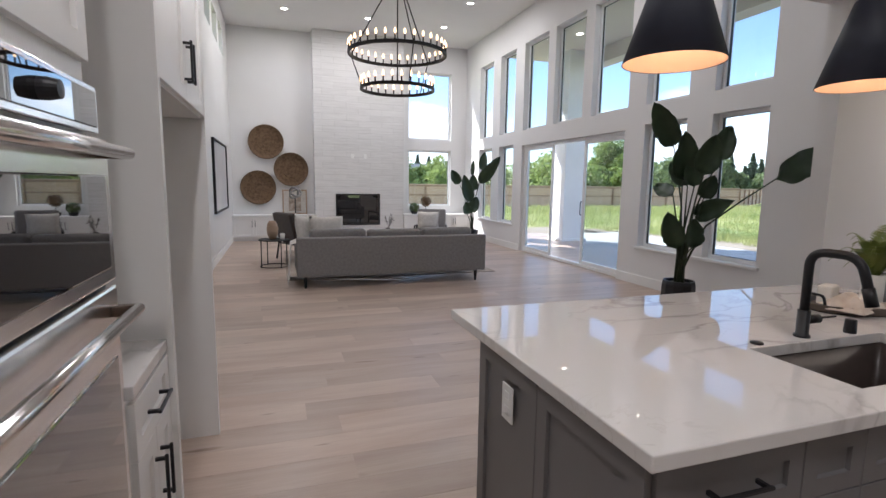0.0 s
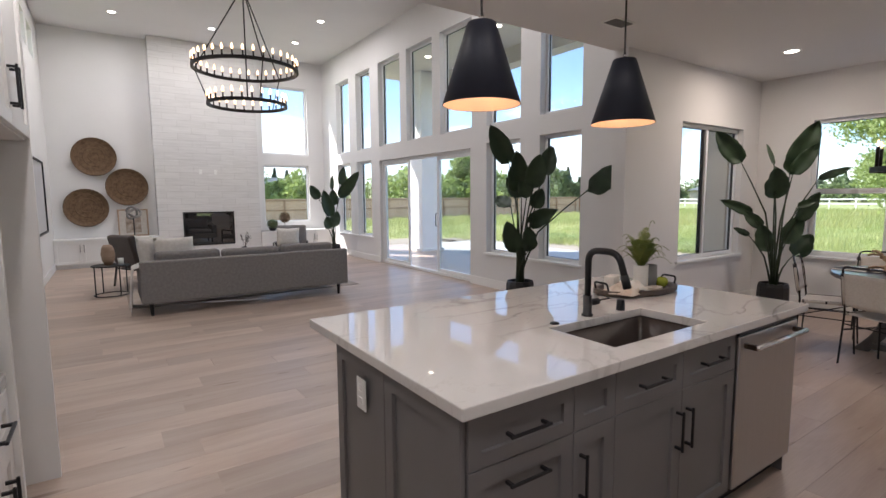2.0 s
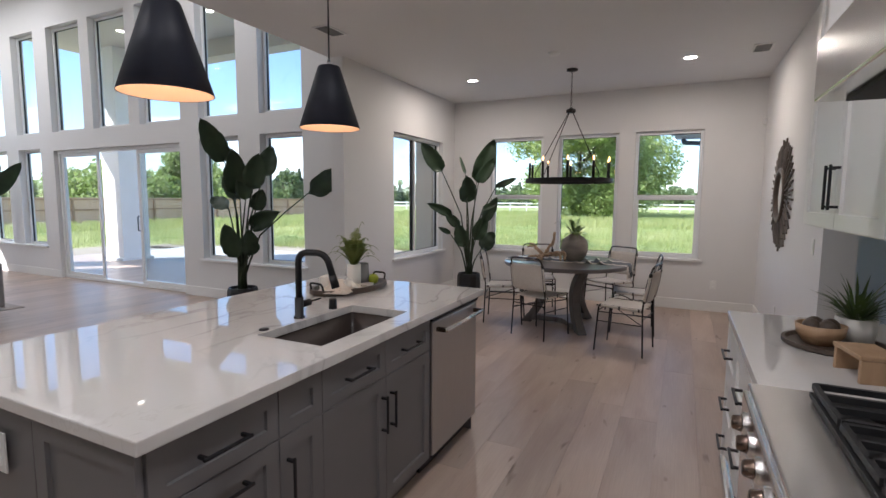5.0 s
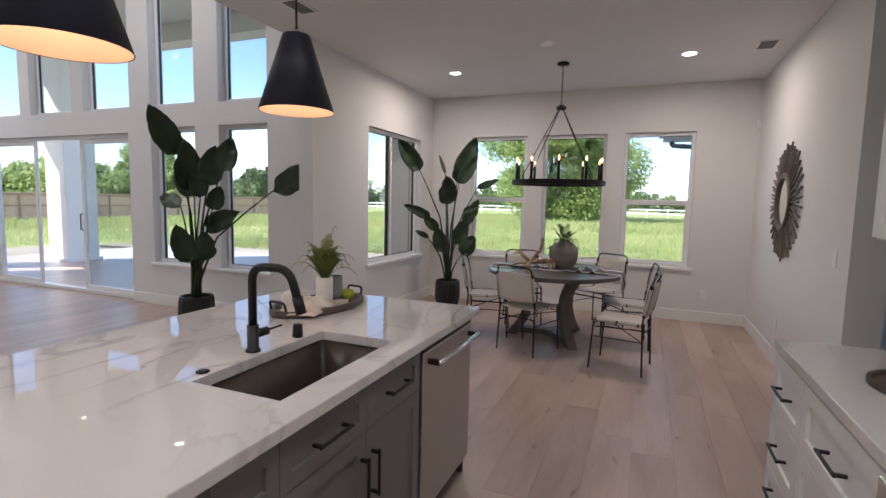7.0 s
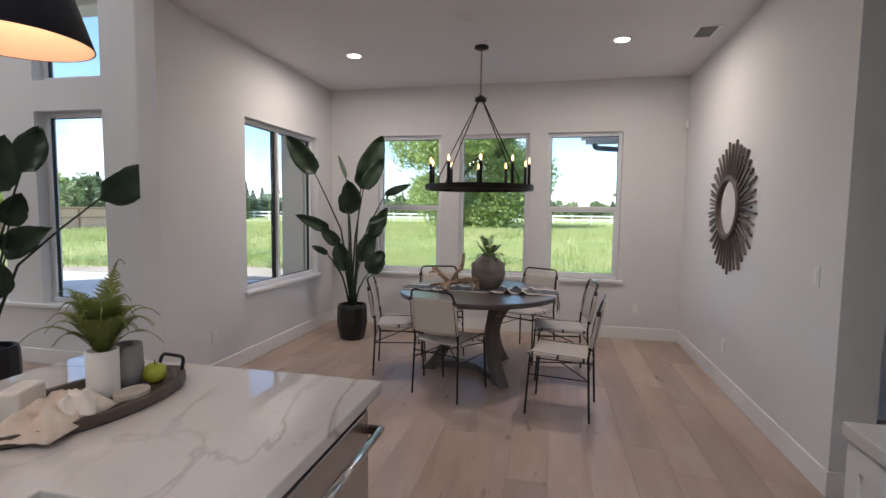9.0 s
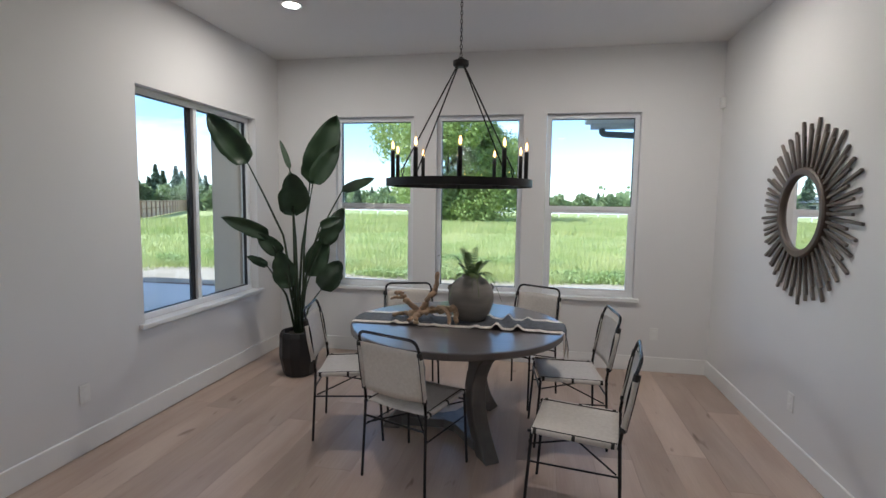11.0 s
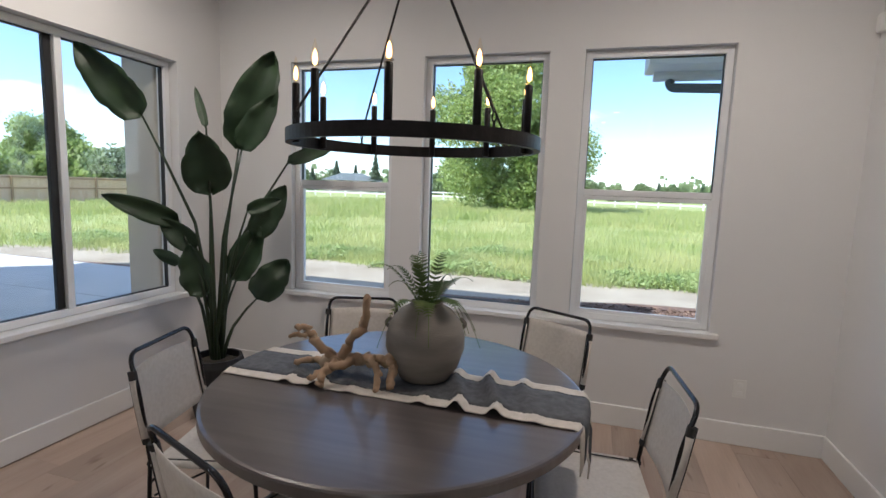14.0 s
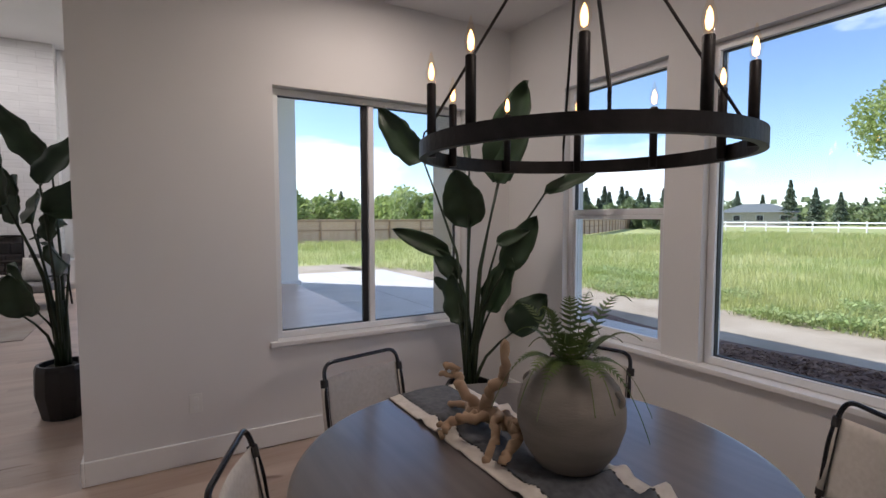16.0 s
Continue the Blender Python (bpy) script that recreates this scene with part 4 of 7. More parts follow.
fa = empty("faucet", 1.90, 1.285, 0.915, 0, "matte black kitchen faucet with an arched spout", "faucet")
part("base", lathe([(0, 0), (0.027, 0), (0.027, 0.008), (0.021, 0.012), (0.021, 0.10), (0, 0.10)], 24), BLACK, fa, smooth=True)
part("spout", tube(rounded([(0, 0, 0.09), (0, 0, 0.315), (0.02, -0.15, 0.315), (0.03, -0.19, 0.17)], 0.055, 7), 0.0155, 14), BLACK, fa, smooth=True)
part("nozzle", tube([(0.026, -0.178, 0.215), (0.031, -0.194, 0.155)], 0.019, 14), BLACK, fa, smooth=True)
lv = part("lever", tube([(0.015, 0, 0.062), (0.062, -0.012, 0.066)], 0.0165, 12), BLACK, fa, smooth=True)
part("lever_pin", tube([(0.062, -0.012, 0.068), (0.115, -0.035, 0.077)], 0.004, 8), BLACK, lv)
so = empty("soap_dispenser", 2.13, 1.268, 0.915, 0, "small matte black air switch cap by the sink", "dispenser")
part("cap", lathe([(0, 0), (0.021, 0), (0.0215, 0.004), (0.019, 0.05), (0.017, 0.053), (0, 0.053)], 20), BLACK, so, smooth=True)
bt = empty("disposal_button", 1.66, 1.268, 0.915, 0, "flat round black disposal button on the worktop", "button")
part("button", lathe([(0, 0), (0.021, 0), (0.021, 0.005), (0.012, 0.008), (0, 0.008)], 20), BLACK, bt, smooth=True)

# tray with its things
WOODD = mat("dark_mango_wood", (0.06, 0.042, 0.032), 0.5, scale=5, stretch=(0.6, 5, 1), second=(0.11, 0.08, 0.06), bump=0.2, bump_scale=40)
def oval(a, b_, h, wall_, steps=40):
    """An oval dish with a raised rim."""
    bm = bmesh.new()
    rings = []
    for k_, (s, z) in enumerate(((0.94, 0), (1.0, h * 0.25), (1.0, h), (1 - wall_ / b_, h), (0.95 - wall_ / b_, h * 0.4))):
        rings.append([bm.verts.new((a * s * math.cos(2 * math.pi * i / steps), b_ * s * math.sin(2 * math.pi * i / steps), z)) for i in range(steps)])
    for lo, hi in zip(rings, rings[1:]):
        for i in range(steps):
            j = (i + 1) % steps
            bm.faces.new((lo[i], lo[j], hi[j], hi[i]))
    bm.faces.new(rings[0][::-1])
    bm.faces.new(rings[-1])
    bmesh.ops.recalc_face_normals(bm, faces=bm.faces)
    return bm
TX, TY, TZ = 2.62, 1.52, 0.915
tray = empty("serving_tray", TX, TY, TZ, -8, "dark brown oval wooden serving tray on the worktop", "tray")
part("dish", oval(0.295, 0.165, 0.034, 0.016), WOODD, tray)
for s in (-1, 1):
    part("handle", tube(rounded([(s * 0.268, -0.05, 0.032), (s * 0.28, -0.05, 0.075), (s * 0.28, 0.05, 0.075), (s * 0.268, 0.05, 0.032)], 0.02), 0.006, 8), BLACK, tray, "black metal loop handle")
FABRIC = mat("striped_linen", (0.55, 0.46, 0.38), 0.9, scale=14, second=(0.72, 0.66, 0.58), bump=0.4, bump_scale=200)
CERAM = mat("matte_white_ceramic", (0.68, 0.65, 0.60), 0.55, vary=0.04, scale=9, bump=0.05)
GREYPOT = mat("grey_pot", (0.25, 0.245, 0.24), 0.7, vary=0.08, scale=12)
APPLE = mat("green_apple_skin", (0.36, 0.42, 0.035), 0.25, scale=6, second=(0.46, 0.50, 0.06))
FERN = mat("fern_leaf", (0.12, 0.17, 0.035), 0.5, scale=10, second=(0.25, 0.28, 0.075), translucent=0.25)
FERND = mat("dark_fern_leaf", (0.045, 0.09, 0.025), 0.45, scale=10, second=(0.10, 0.14, 0.035), translucent=0.2)
def crumple(cx, cy, z, sx, sy, h, seed, rz):
    bm = bmesh.new()
    bmesh.ops.create_grid(bm, x_segments=14, y_segments=14, size=0.5)
    off = Vector((seed * 3.1, seed * 1.7, 0))
    for v in bm.verts:
        r = max(abs(v.co.x), abs(v.co.y)) * 2
        v.co = Vector((v.co.x * sx * (1 + 0.15 * noise.noise(v.co * 4 + off)), v.co.y * sy, (1 - r ** 3) * h * (0.55 + 0.6 * noise.noise(v.co * 5 + off)) + 0.004))
    r = bmesh.ops.extrude_face_region(bm, geom=bm.faces[:])
    bmesh.ops.translate(bm, vec=(0, 0, 0.003), verts=[v for v in r["geom"] if isinstance(v, bmesh.types.BMVert)])
    bmesh.ops.transform(bm, matrix=pose(cx, cy, z, 0, 0, rz), verts=bm.verts)
    return bm
nap = empty("folded_napkin", TX - 0.14, TY - 0.03, TZ + 0.015, 12, "crumpled striped linen napkin on the tray", "napkin")
part("cloth", crumple(0, 0, 0, 0.26, 0.19, 0.075, 1, 0), FABRIC, nap, smooth=True)
part("hem", crumple(0.05, -0.03, 0.02, 0.17, 0.10, 0.055, 5, 30), CERAM, nap, smooth=True)
bk = empty("small_box", TX - 0.13, TY + 0.075, TZ + 0.015, 20, "small cream soap block standing on the tray", "box")
part("block", box(-0.055, 0.055, -0.03, 0.03, 0, 0.085, 0.008), CERAM, bk)
sh = empty("shell_dish", TX + 0.07, TY - 0.075, TZ + 0.014, 0, "small beige scalloped dish on the tray", "dish")
part("dish", oval(0.055, 0.04, 0.016, 0.006), FABRIC, sh)
pt = empty("potted_fern", TX + 0.05, TY + 0.005, TZ + 0.014, 0, "artificial fern in a white ceramic pot", "plant")
part("pot", lathe([(0, 0), (0.040, 0), (0.043, 0.008), (0.043, 0.14), (0.038, 0.14), (0.037, 0.118), (0, 0.118)], 28), CERAM, pt, smooth=True)
def frond(bm, base, az, length, rise, droop, leaflets=13, width=0.03):
    """A fern frond: a bent rib with paired leaflets."""
    d = Vector((math.cos(az), math.sin(az), 0))
    s = Vector((-math.sin(az), math.cos(az), 0))
    pts = [Vector(base) + d * length * t + Vector((0, 0, rise * math.sin(t * 1.9) - droop * t * t)) for t in [k / leaflets for k in range(leaflets + 1)]]
    for k in range(1, leaflets):
        p, t = pts[k], k / leaflets
        w = width * (math.sin(min(1.0, t * 1.15 + 0.12) * math.pi) ** 0.7) * (1.0 if t < 0.85 else 0.7)
        f = (pts[k + 1] - pts[k]).normalized()
        for q in (-1, 1):
            tip = p + s * q * w + f * w * 0.55
            a = [bm.verts.new(x) for x in (p - f * w * 0.13, p + s * q * w * 0.5 + f * w * 0.08, tip, p + f * w * 0.36 + s * q * w * 0.45, p + f * w * 0.22)]
            bm.faces.new(a)
    return tube(pts, 0.0014, 4, bm)
def fern(parent, z, count, length, rise, droop, m, seed, width=0.03):
    rg = random.Random(seed)
    bm = bmesh.new()
    for k in range(count):
        u = rg.random()
        bm = frond(bm, (0, 0, z), k * 2.4 + rg.uniform(-0.4, 0.4), length * rg.uniform(0.55, 1.05) * (0.45 + 0.55 * u), rise * rg.uniform(0.7, 1.2) * (1.4 - 0.7 * u), droop * u, 20, width)
    return part("fronds", bm, m, parent)
fern(pt, 0.118, 40, 0.20, 0.18, 0.07, FERN, 3, 0.034)
gp = empty("grey_cup", TX + 0.135, TY + 0.005, TZ + 0.014, 0, "small grey stoneware cup behind the fern", "cup")
part("cup", lathe([(0, 0), (0.04, 0), (0.047, 0.06), (0.044, 0.135), (0.039, 0.135), (0.038, 0.02), (0, 0.02)], 24), GREYPOT, gp, smooth=True)
ap = empty("green_apple", TX + 0.185, TY - 0.05, TZ + 0.014, 0, "shiny green apple on the tray", "apple")
part("fruit", lathe([(0, 0.005), (0.013, 0), (0.029, 0.010), (0.035, 0.031), (0.032, 0.050), (0.017, 0.060), (0.005, 0.057), (0, 0.050)], 24), APPLE, ap, smooth=True)
part("stem", tube([(0, 0, 0.048), (0.004, 0.002, 0.072)], 0.0018, 5), WOODD, ap)

# counter stool under the overhang
st = empty("counter_stool", 1.18, 1.98, 0, 0, "black metal counter stool tucked under the island", "stool")
part("seat", lathe([(0, 0.64), (0.18, 0.64), (0.195, 0.655), (0.18, 0.675), (0, 0.68)], 28), BLACK, st, smooth=True)
for k in range(4):
    a = math.pi / 4 + k * math.pi / 2
    part("leg", tube([(math.cos(a) * 0.12, math.sin(a) * 0.12, 0.64), (math.cos(a) * 0.24, math.sin(a) * 0.24, 0)], 0.012, 8), BLACK, st)
part("footrest", tube([(0.205 * math.cos(k * 0.3142), 0.205 * math.sin(k * 0.3142), 0.2) for k in range(20)], 0.011, 8, None, True), BLACK, st)
part("backrest", tube([(0.19 * math.cos(0.2 + k * 0.27), 0.19 * math.sin(0.2 + k * 0.27), 0.66 + 0.17 * math.sin(k / 10 * math.pi)) for k in range(11)], 0.012, 8), BLACK, st)

# pendants over the island
PENDIN = mat("pendant_lining", (0.78, 0.60, 0.46), 0.6)
PENDM = mat("pendant_black", (0.011, 0.014, 0.027), 0.5, vary=0.1, scale=20)
BULB = glow_mat("bulb_glow", (1.0, 0.72, 0.45), 9.0)
for px, py in ((1.43, 1.505), (2.46, 1.53)):
    pd = empty("pendant_lamp", px, py, LOW, 0, "black cone pendant lamp hanging over the island", "pendant lamp", "island pendants")
    part("canopy", lathe([(0, 0), (0.06, 0), (0.06, -0.02), (0, -0.026)], 24), BLACK, pd, smooth=True)
    part("stem", tube([(0, 0, -0.02), (0, 0, 2.262 - LOW)], 0.005, 8), BLACK, pd)
    part("swivel", tube([(0.012 * math.cos(a * 0.628), 0, 2.262 - LOW + 0.016 * math.sin(a * 0.628)) for a in range(10)], 0.0025, 6, None, True), STEEL, pd)
    zt, zb = 2.235 - LOW, 1.885 - LOW
    part("shade", lathe([(0.0, zt + 0.012), (0.012, zt + 0.012), (0.014, zt), (0.060, zt - 0.002), (0.064, zt - 0.008), (0.173, zb), (0.171, zb)], 48), PENDM, pd, smooth=True)
    part("lining", lathe([(0.1695, zb + 0.001), (0.0605, zt - 0.012), (0, zt - 0.013)], 48), PENDIN, pd, "warm white inside of the shade", True)
    part("bulb", lathe([(0, zb + 0.13), (0.02, zb + 0.14), (0.03, zb + 0.165), (0.022, zb + 0.20), (0.013, zb + 0.23), (0, zb + 0.23)], 16), BULB, pd, "glowing warm bulb", True)
    lp = new("pendant_glow", bpy.data.lights.new("pendant_glow", "POINT"))
    lp.data.energy, lp.data.color, lp.data.shadow_soft_size = 0.42, (1.0, 0.66, 0.45), 0.02
    lp.location = (px, py, zb + LOW + 0.11)

# wall of tall units with the double oven
FX, OX, OY = -0.28, -0.338, 0.655      # front plane; oven front and near end
WC = "tall white kitchen units"
tw = empty("oven_tower", OX, OY, 0, 90, "tall white oven housing cabinet", "cabinet", WC)
part("body", box(0.0, 0.80, 0.0, 0.605, 0.0, LOW - 0.003), WHITE_CAB, tw)
part("door", shaker(0.01, 0.79, 1.72, LOW - 0.05), WHITE_CAB, tw)
ov = empty("wall_oven", OX, OY, 0, 90, "stainless steel double wall oven with dark glass doors", "oven")
part("control_panel", box(0.03, 0.785, -0.03, -0.001, 1.555, 1.665, 0.004), STEEL, ov)
part("display", box(0.06, 0.765, -0.034, -0.029, 1.57, 1.652, 0.002), DARKGLASS, ov, "glossy black glass display")
part("knob", lathe([(0, 0), (0.021, 0), (0.021, 0.012), (0.017, 0.032), (0, 0.034)], 20), BLACK, ov)
ov.children[-1].matrix_world = pose(OX + 0.034, OY + 0.47, 1.61, 0, 90, 0)
for z0, z1, hz in ((1.205, 1.545, 1.512), (0.50, 1.195, 1.135)):
    dr = part("oven_door", box(0.03, 0.785, -0.045, -0.001, z0, z1, 0.008), STEEL, ov)
    part("door_glass", box(0.075, 0.74, -0.049, -0.044, z0 + 0.035, z1 - 0.085 if z1 > 1.3 else z1 - 0.17, 0.004), DARKGLASS, dr, "dark reflective glass")
    part("door_handle", tube([(0.06, -0.095, hz), (0.755, -0.095, hz)], 0.0145, 14), STEEL, dr, "round steel bar handle", True)
    for u in (0.075, 0.74):
        part("handle_post", box(u - 0.014, u + 0.014, -0.096, -0.044, hz - 0.014, hz + 0.014, 0.005), BRONZE, dr)
part("trim_strip", box(0.03, 0.785, -0.02, -0.001, 1.196, 1.204), BLACK, ov)
part("warming_drawer", box(0.03, 0.785, -0.03, -0.001, 0.14, 0.49, 0.006), STEEL, ov)

cabinet("base_cabinet", FX - 0.02, 1.462, 0, 90, 0.418, 0.62, 0.872, [(0, 0.418, 0.70, 0.865, "drawer", "h"), (0, 0.209, 0.11, 0.70, "door", "vrt"), (0.209, 0.418, 0.11, 0.70, "door", "vlt")], WHITE_CAB, "white shaker base cabinet with black pulls", WC)
tagged(mesh_ob("side_worktop", plate(XW, FX - 0.0, 1.462, 1.884, 0.875, 0.915, []), QUARTZ), "white veined quartz worktop beside the ovens", "worktop")
for ya in (1.886, 2.99):
    tagged(mesh_ob("tall_panel", box(XW, -0.262, ya, ya + 0.034, 0, LOW - 0.003, 0.001, None, 1), WHITE_CAB), "tall white painted panel beside the fridge space", "panel", WC)
cabinet("upper_cabinet", -0.282, 1.922, 1.775, 90, 1.066, 0.62, LOW - 1.775 - 0.003, [(0, 0.533, 0.01, 0.75, "door", "vrb"), (0.533, 1.066, 0.01, 0.75, "door", "vlb")], WHITE_CAB, "white shaker cabinet above the fridge space", WC, 0)

# cooking wall opposite the island
YK = -0.60
SC = "cooking wall units"
cabinet("base_cabinet", 3.02, YK, 0, 180, 0.42, 0.64, 0.872, [(0, 0.42, 0.62, 0.865, "drawer", "h"), (0, 0.42, 0.37, 0.62, "drawer", "h"), (0, 0.42, 0.11, 0.37, "drawer", "h")], WHITE_CAB, "white shaker drawer cabinet with black pulls", SC)
cabinet("base_cabinet", 2.60, YK, 0, 180, 0.73, 0.64, 0.872, [(0, 0.73, 0.62, 0.865, "drawer", "h"), (0, 0.73, 0.37, 0.62, "drawer", "h"), (0, 0.73, 0.11, 0.37, "drawer", "h")], WHITE_CAB, "white shaker drawer cabinet with black pulls", SC)
cabinet("base_cabinet", 0.94, YK, 0, 180, 0.90, 0.64, 0.872, [(0, 0.45, 0.11, 0.865, "door", "vrt"), (0.45, 0.9, 0.11, 0.865, "door", "vlt")], WHITE_CAB, "white shaker base cabinet with black pulls", SC)
tagged(mesh_ob("cooking_worktop", plate(1.862, 3.04, YS + 0.002, -0.575, 0.875, 0.915, []), QUARTZ), "white veined quartz worktop by the range", "worktop")
tagged(mesh_ob("cooking_worktop", plate(XW + 0.002, 0.948, YS + 0.002, -0.575, 0.875, 0.915, []), QUARTZ), "white veined quartz worktop by the range", "worktop")
IRON = mat("cast_iron", (0.012, 0.012, 0.013), 0.6, vary=0.2, scale=60, bump=0.2, bump_scale=200)
rn = empty("gas_range", 1.858, -0.545, 0, 180, "stainless steel gas range with cast iron grates", "range")
part("body", box(0, 0.905, 0.02, 0.72, 0.08, 0.90, 0.004), STEEL, rn)
part("cooktop", box(0, 0.905, 0.0, 0.72, 0.902, 0.925, 0.006), STEEL, rn)
part("control_panel", box(0, 0.905, -0.012, 0.019, 0.76, 0.90, 0.006), STEEL, rn)
part("burner_tray", box(0.03, 0.875, 0.15, 0.70, 0.926, 0.932), IRON, rn)
part("oven_door", box(0.01, 0.895, -0.01, 0.019, 0.16, 0.75, 0.006), STEEL, rn)
part("door_handle", tube([(0.08, -0.06, 0.70), (0.825, -0.06, 0.70)], 0.013, 12), STEEL, rn, "round steel bar handle")
for k in range(6):
    kn = part("knob", lathe([(0, 0), (0.026, 0), (0.024, 0.012), (0.02, 0.03), (0.016, 0.034), (0, 0.034)], 20), BRONZE, rn, "bronze control knob", True)
    part("collar", lathe([(0.0265, -0.002), (0.033, -0.002), (0.033, 0.008), (0.0265, 0.010), (0.0265, -0.002)], 24), STEEL, kn, "polished steel collar")
    kn.matrix_basis = pose(0.10 + k * 0.141, -0.012, 0.83, 90, 0, 0)
for gx in (0.04, 0.325, 0.61):
    g = None
    for yy in (0.16, 0.43, 0.69):
        g = box(gx, gx + 0.26, yy - 0.007, yy + 0.007, 0.945, 0.962, 0, g)
    for xx in (0.0, 0.085, 0.17, 0.26):
        g = box(gx + xx - 0.007, gx + xx + 0.007, 0.16, 0.69, 0.945, 0.962, 0, g)
        g = box(gx + xx - 0.007, gx + xx + 0.007, 0.16, 0.174, 0.932, 0.946, 0, g)
        g = box(gx + xx - 0.007, gx + xx + 0.007, 0.676, 0.69, 0.932, 0.946, 0, g)
    part("grate", g, IRON, rn)
    for yy in (0.29, 0.56):
        b = part("burner", lathe([(0, 0.945), (0.03, 0.945), (0.045, 0.938), (0.045, 0.932), (0, 0.932)], 20), IRON, rn)
        b.location = (gx + 0.13, yy, 0)
cabinet("upper_cabinet", 2.98, -0.875, 1.37, 180, 1.06, 0.352, 1.28, [(0, 0.53, 0.005, 1.275, "door", "vrb"), (0.53, 1.06, 0.005, 1.275, "door", "vlb")], WHITE_CAB, "white shaker wall cabinet with black pulls", SC, 0)
hood = empty("range_hood", 1.86, -0.655, 0, 180, "stainless steel range hood under a white cabinet", "range hood", SC)
part("canopy", box(0, 0.91, 0.0, 0.57, 1.76, 1.93, 0.006), STEEL, hood)
part("filter", box(0.06, 0.85, 0.06, 0.5, 1.75, 1.759), IRON, hood)
part("hood_cabinet", box(0.0, 0.91, 0.02, 0.57, 1.932, LOW - 0.003), WHITE_CAB, hood)
# things on the worktop beside the range
ct = empty("round_tray", 2.49, -0.90, 0.915, 0, "dark round wooden tray on the worktop", "tray")
part("dish", oval(0.175, 0.175, 0.022, 0.012), WOODD, ct)
BOWL = mat("pale_mango_wood", (0.36, 0.22, 0.12), 0.5, scale=6, stretch=(4, 4, 1), second=(0.46, 0.30, 0.18))
bw = empty("wooden_bowl", 2.48, -0.85, 0.926, 0, "round pale wooden bowl holding dark balls", "bowl")
part("bowl", lathe([(0, 0), (0.052, 0), (0.08, 0.04), (0.085, 0.076), (0.079, 0.076), (0.074, 0.045), (0.044, 0.012), (0, 0.01)], 32), BOWL, bw, smooth=True)
for k in range(4):
    b = empty("decor_ball", 2.48 + 0.036 * math.cos(k * 1.57 + 0.4), -0.85 + 0.036 * math.sin(k * 1.57 + 0.4), 0.926 + 0.066, 0, "dark brown decorative ball in the bowl", "ball", "bowl balls")
    part("ball", lathe([(0.033 * math.sin(j * math.pi / 10), -0.033 * math.cos(j * math.pi / 10)) for j in range(11)], 16), WOODD, b, smooth=True)
pg = empty("potted_grass", 2.56, -0.98, 0.926, 0, "spiky green plant in a white ceramic pot", "plant")
part("pot", lathe([(0, 0), (0.06, 0), (0.07, 0.10), (0.062, 0.10), (0.05, 0.07), (0, 0.07)], 28), CERAM, pg, smooth=True)
gb = bmesh.new()
rg = random.Random(9)
for k in range(110):
    a, L, up = rg.uniform(0, 6.283), rg.uniform(0.14, 0.25), rg.uniform(0.35, 1.3)
    d = Vector((math.cos(a) * math.cos(up), math.sin(a) * math.cos(up), math.sin(up)))
    sd = Vector((-math.sin(a), math.cos(a), 0)) * 0.005
    p0, p1, p2 = Vector((0, 0, 0.08)), Vector((0, 0, 0.08)) + d * L * 0.6, Vector((0, 0, 0.08)) + d * L - Vector((0, 0, L * 0.15))
    v = [gb.verts.new(q) for q in (p0 - sd, p0 + sd, p1 + sd, p1 - sd, p2)]
    gb.faces.new(v[:4]), gb.faces.new((v[3], v[2], v[4]))
part("leaves", gb, FERND, pg)
ws = empty("wooden_stand", 2.12, -0.90, 0.915, 10, "small pale wooden riser stand on the worktop", "stand")
part("top", box(-0.09, 0.09, -0.06, 0.06, 0.075, 0.09, 0.003), BOWL, ws)
for u in (-0.08, 0.08):
    part("leg", box(u - 0.008, u + 0.008, -0.055, 0.055, 0, 0.074, 0.002), BOWL, ws)

# ceiling fittings
CANTRIM = mat("white_can_trim", (0.82, 0.82, 0.8), 0.4)
GLOWD = glow_mat("downlight_glow", (1.0, 0.9, 0.78), 14.0)
# fittings for every can, the unseen added kitchen three included
for cx, cy, cz in CANS:
    dl = empty("downlight", cx, cy, cz, 0, "round white recessed ceiling downlight switched on, kitchen ones added unseen", "downlight", "ceiling downlights")
    part("trim_ring", lathe([(0.062, -0.001), (0.064, -0.007), (0.088, -0.005), (0.09, 0.0)], 32), CANTRIM, dl, smooth=True)
    part("lens", lathe([(0, -0.003), (0.061, -0.003), (0.061, -0.001), (0, -0.001)], 24), GLOWD, dl, "glowing frosted lens")
def vent(x, y, z, rz, label):
    v = empty("ceiling_vent", x, y, z, rz, label, "vent", "ceiling vents")
    part("frame", frame_bars(lambda a, d, zz: (a, zz, -d), -0.15, 0.15, -0.09, 0.09, 0.02, 0.0, 0.008), CANTRIM, v)
    part("backing", box(-0.13, 0.13, -0.07, 0.07, -0.002, -0.001), GREY, v)
    for k in range(9):
        part("slat", box(-0.13, 0.13, -0.064 + k * 0.0155, -0.058 + k * 0.0155, -0.006, -0.002), GREYPOT, v)
vent(3.92, 2.675, LOW, 0, "white slatted air vent in the ceiling")
vent(6.14, -0.985, LOW, 0, "white slatted air vent in the ceiling")
sd = empty("smoke_detector", 5.45, 0.962, LOW, 0, "round white smoke detector on the ceiling", "smoke detector")
part("body", lathe([(0, -0.03), (0.045, -0.03), (0.06, -0.012), (0.062, 0)], 28), PLASTIC, sd, smooth=True)
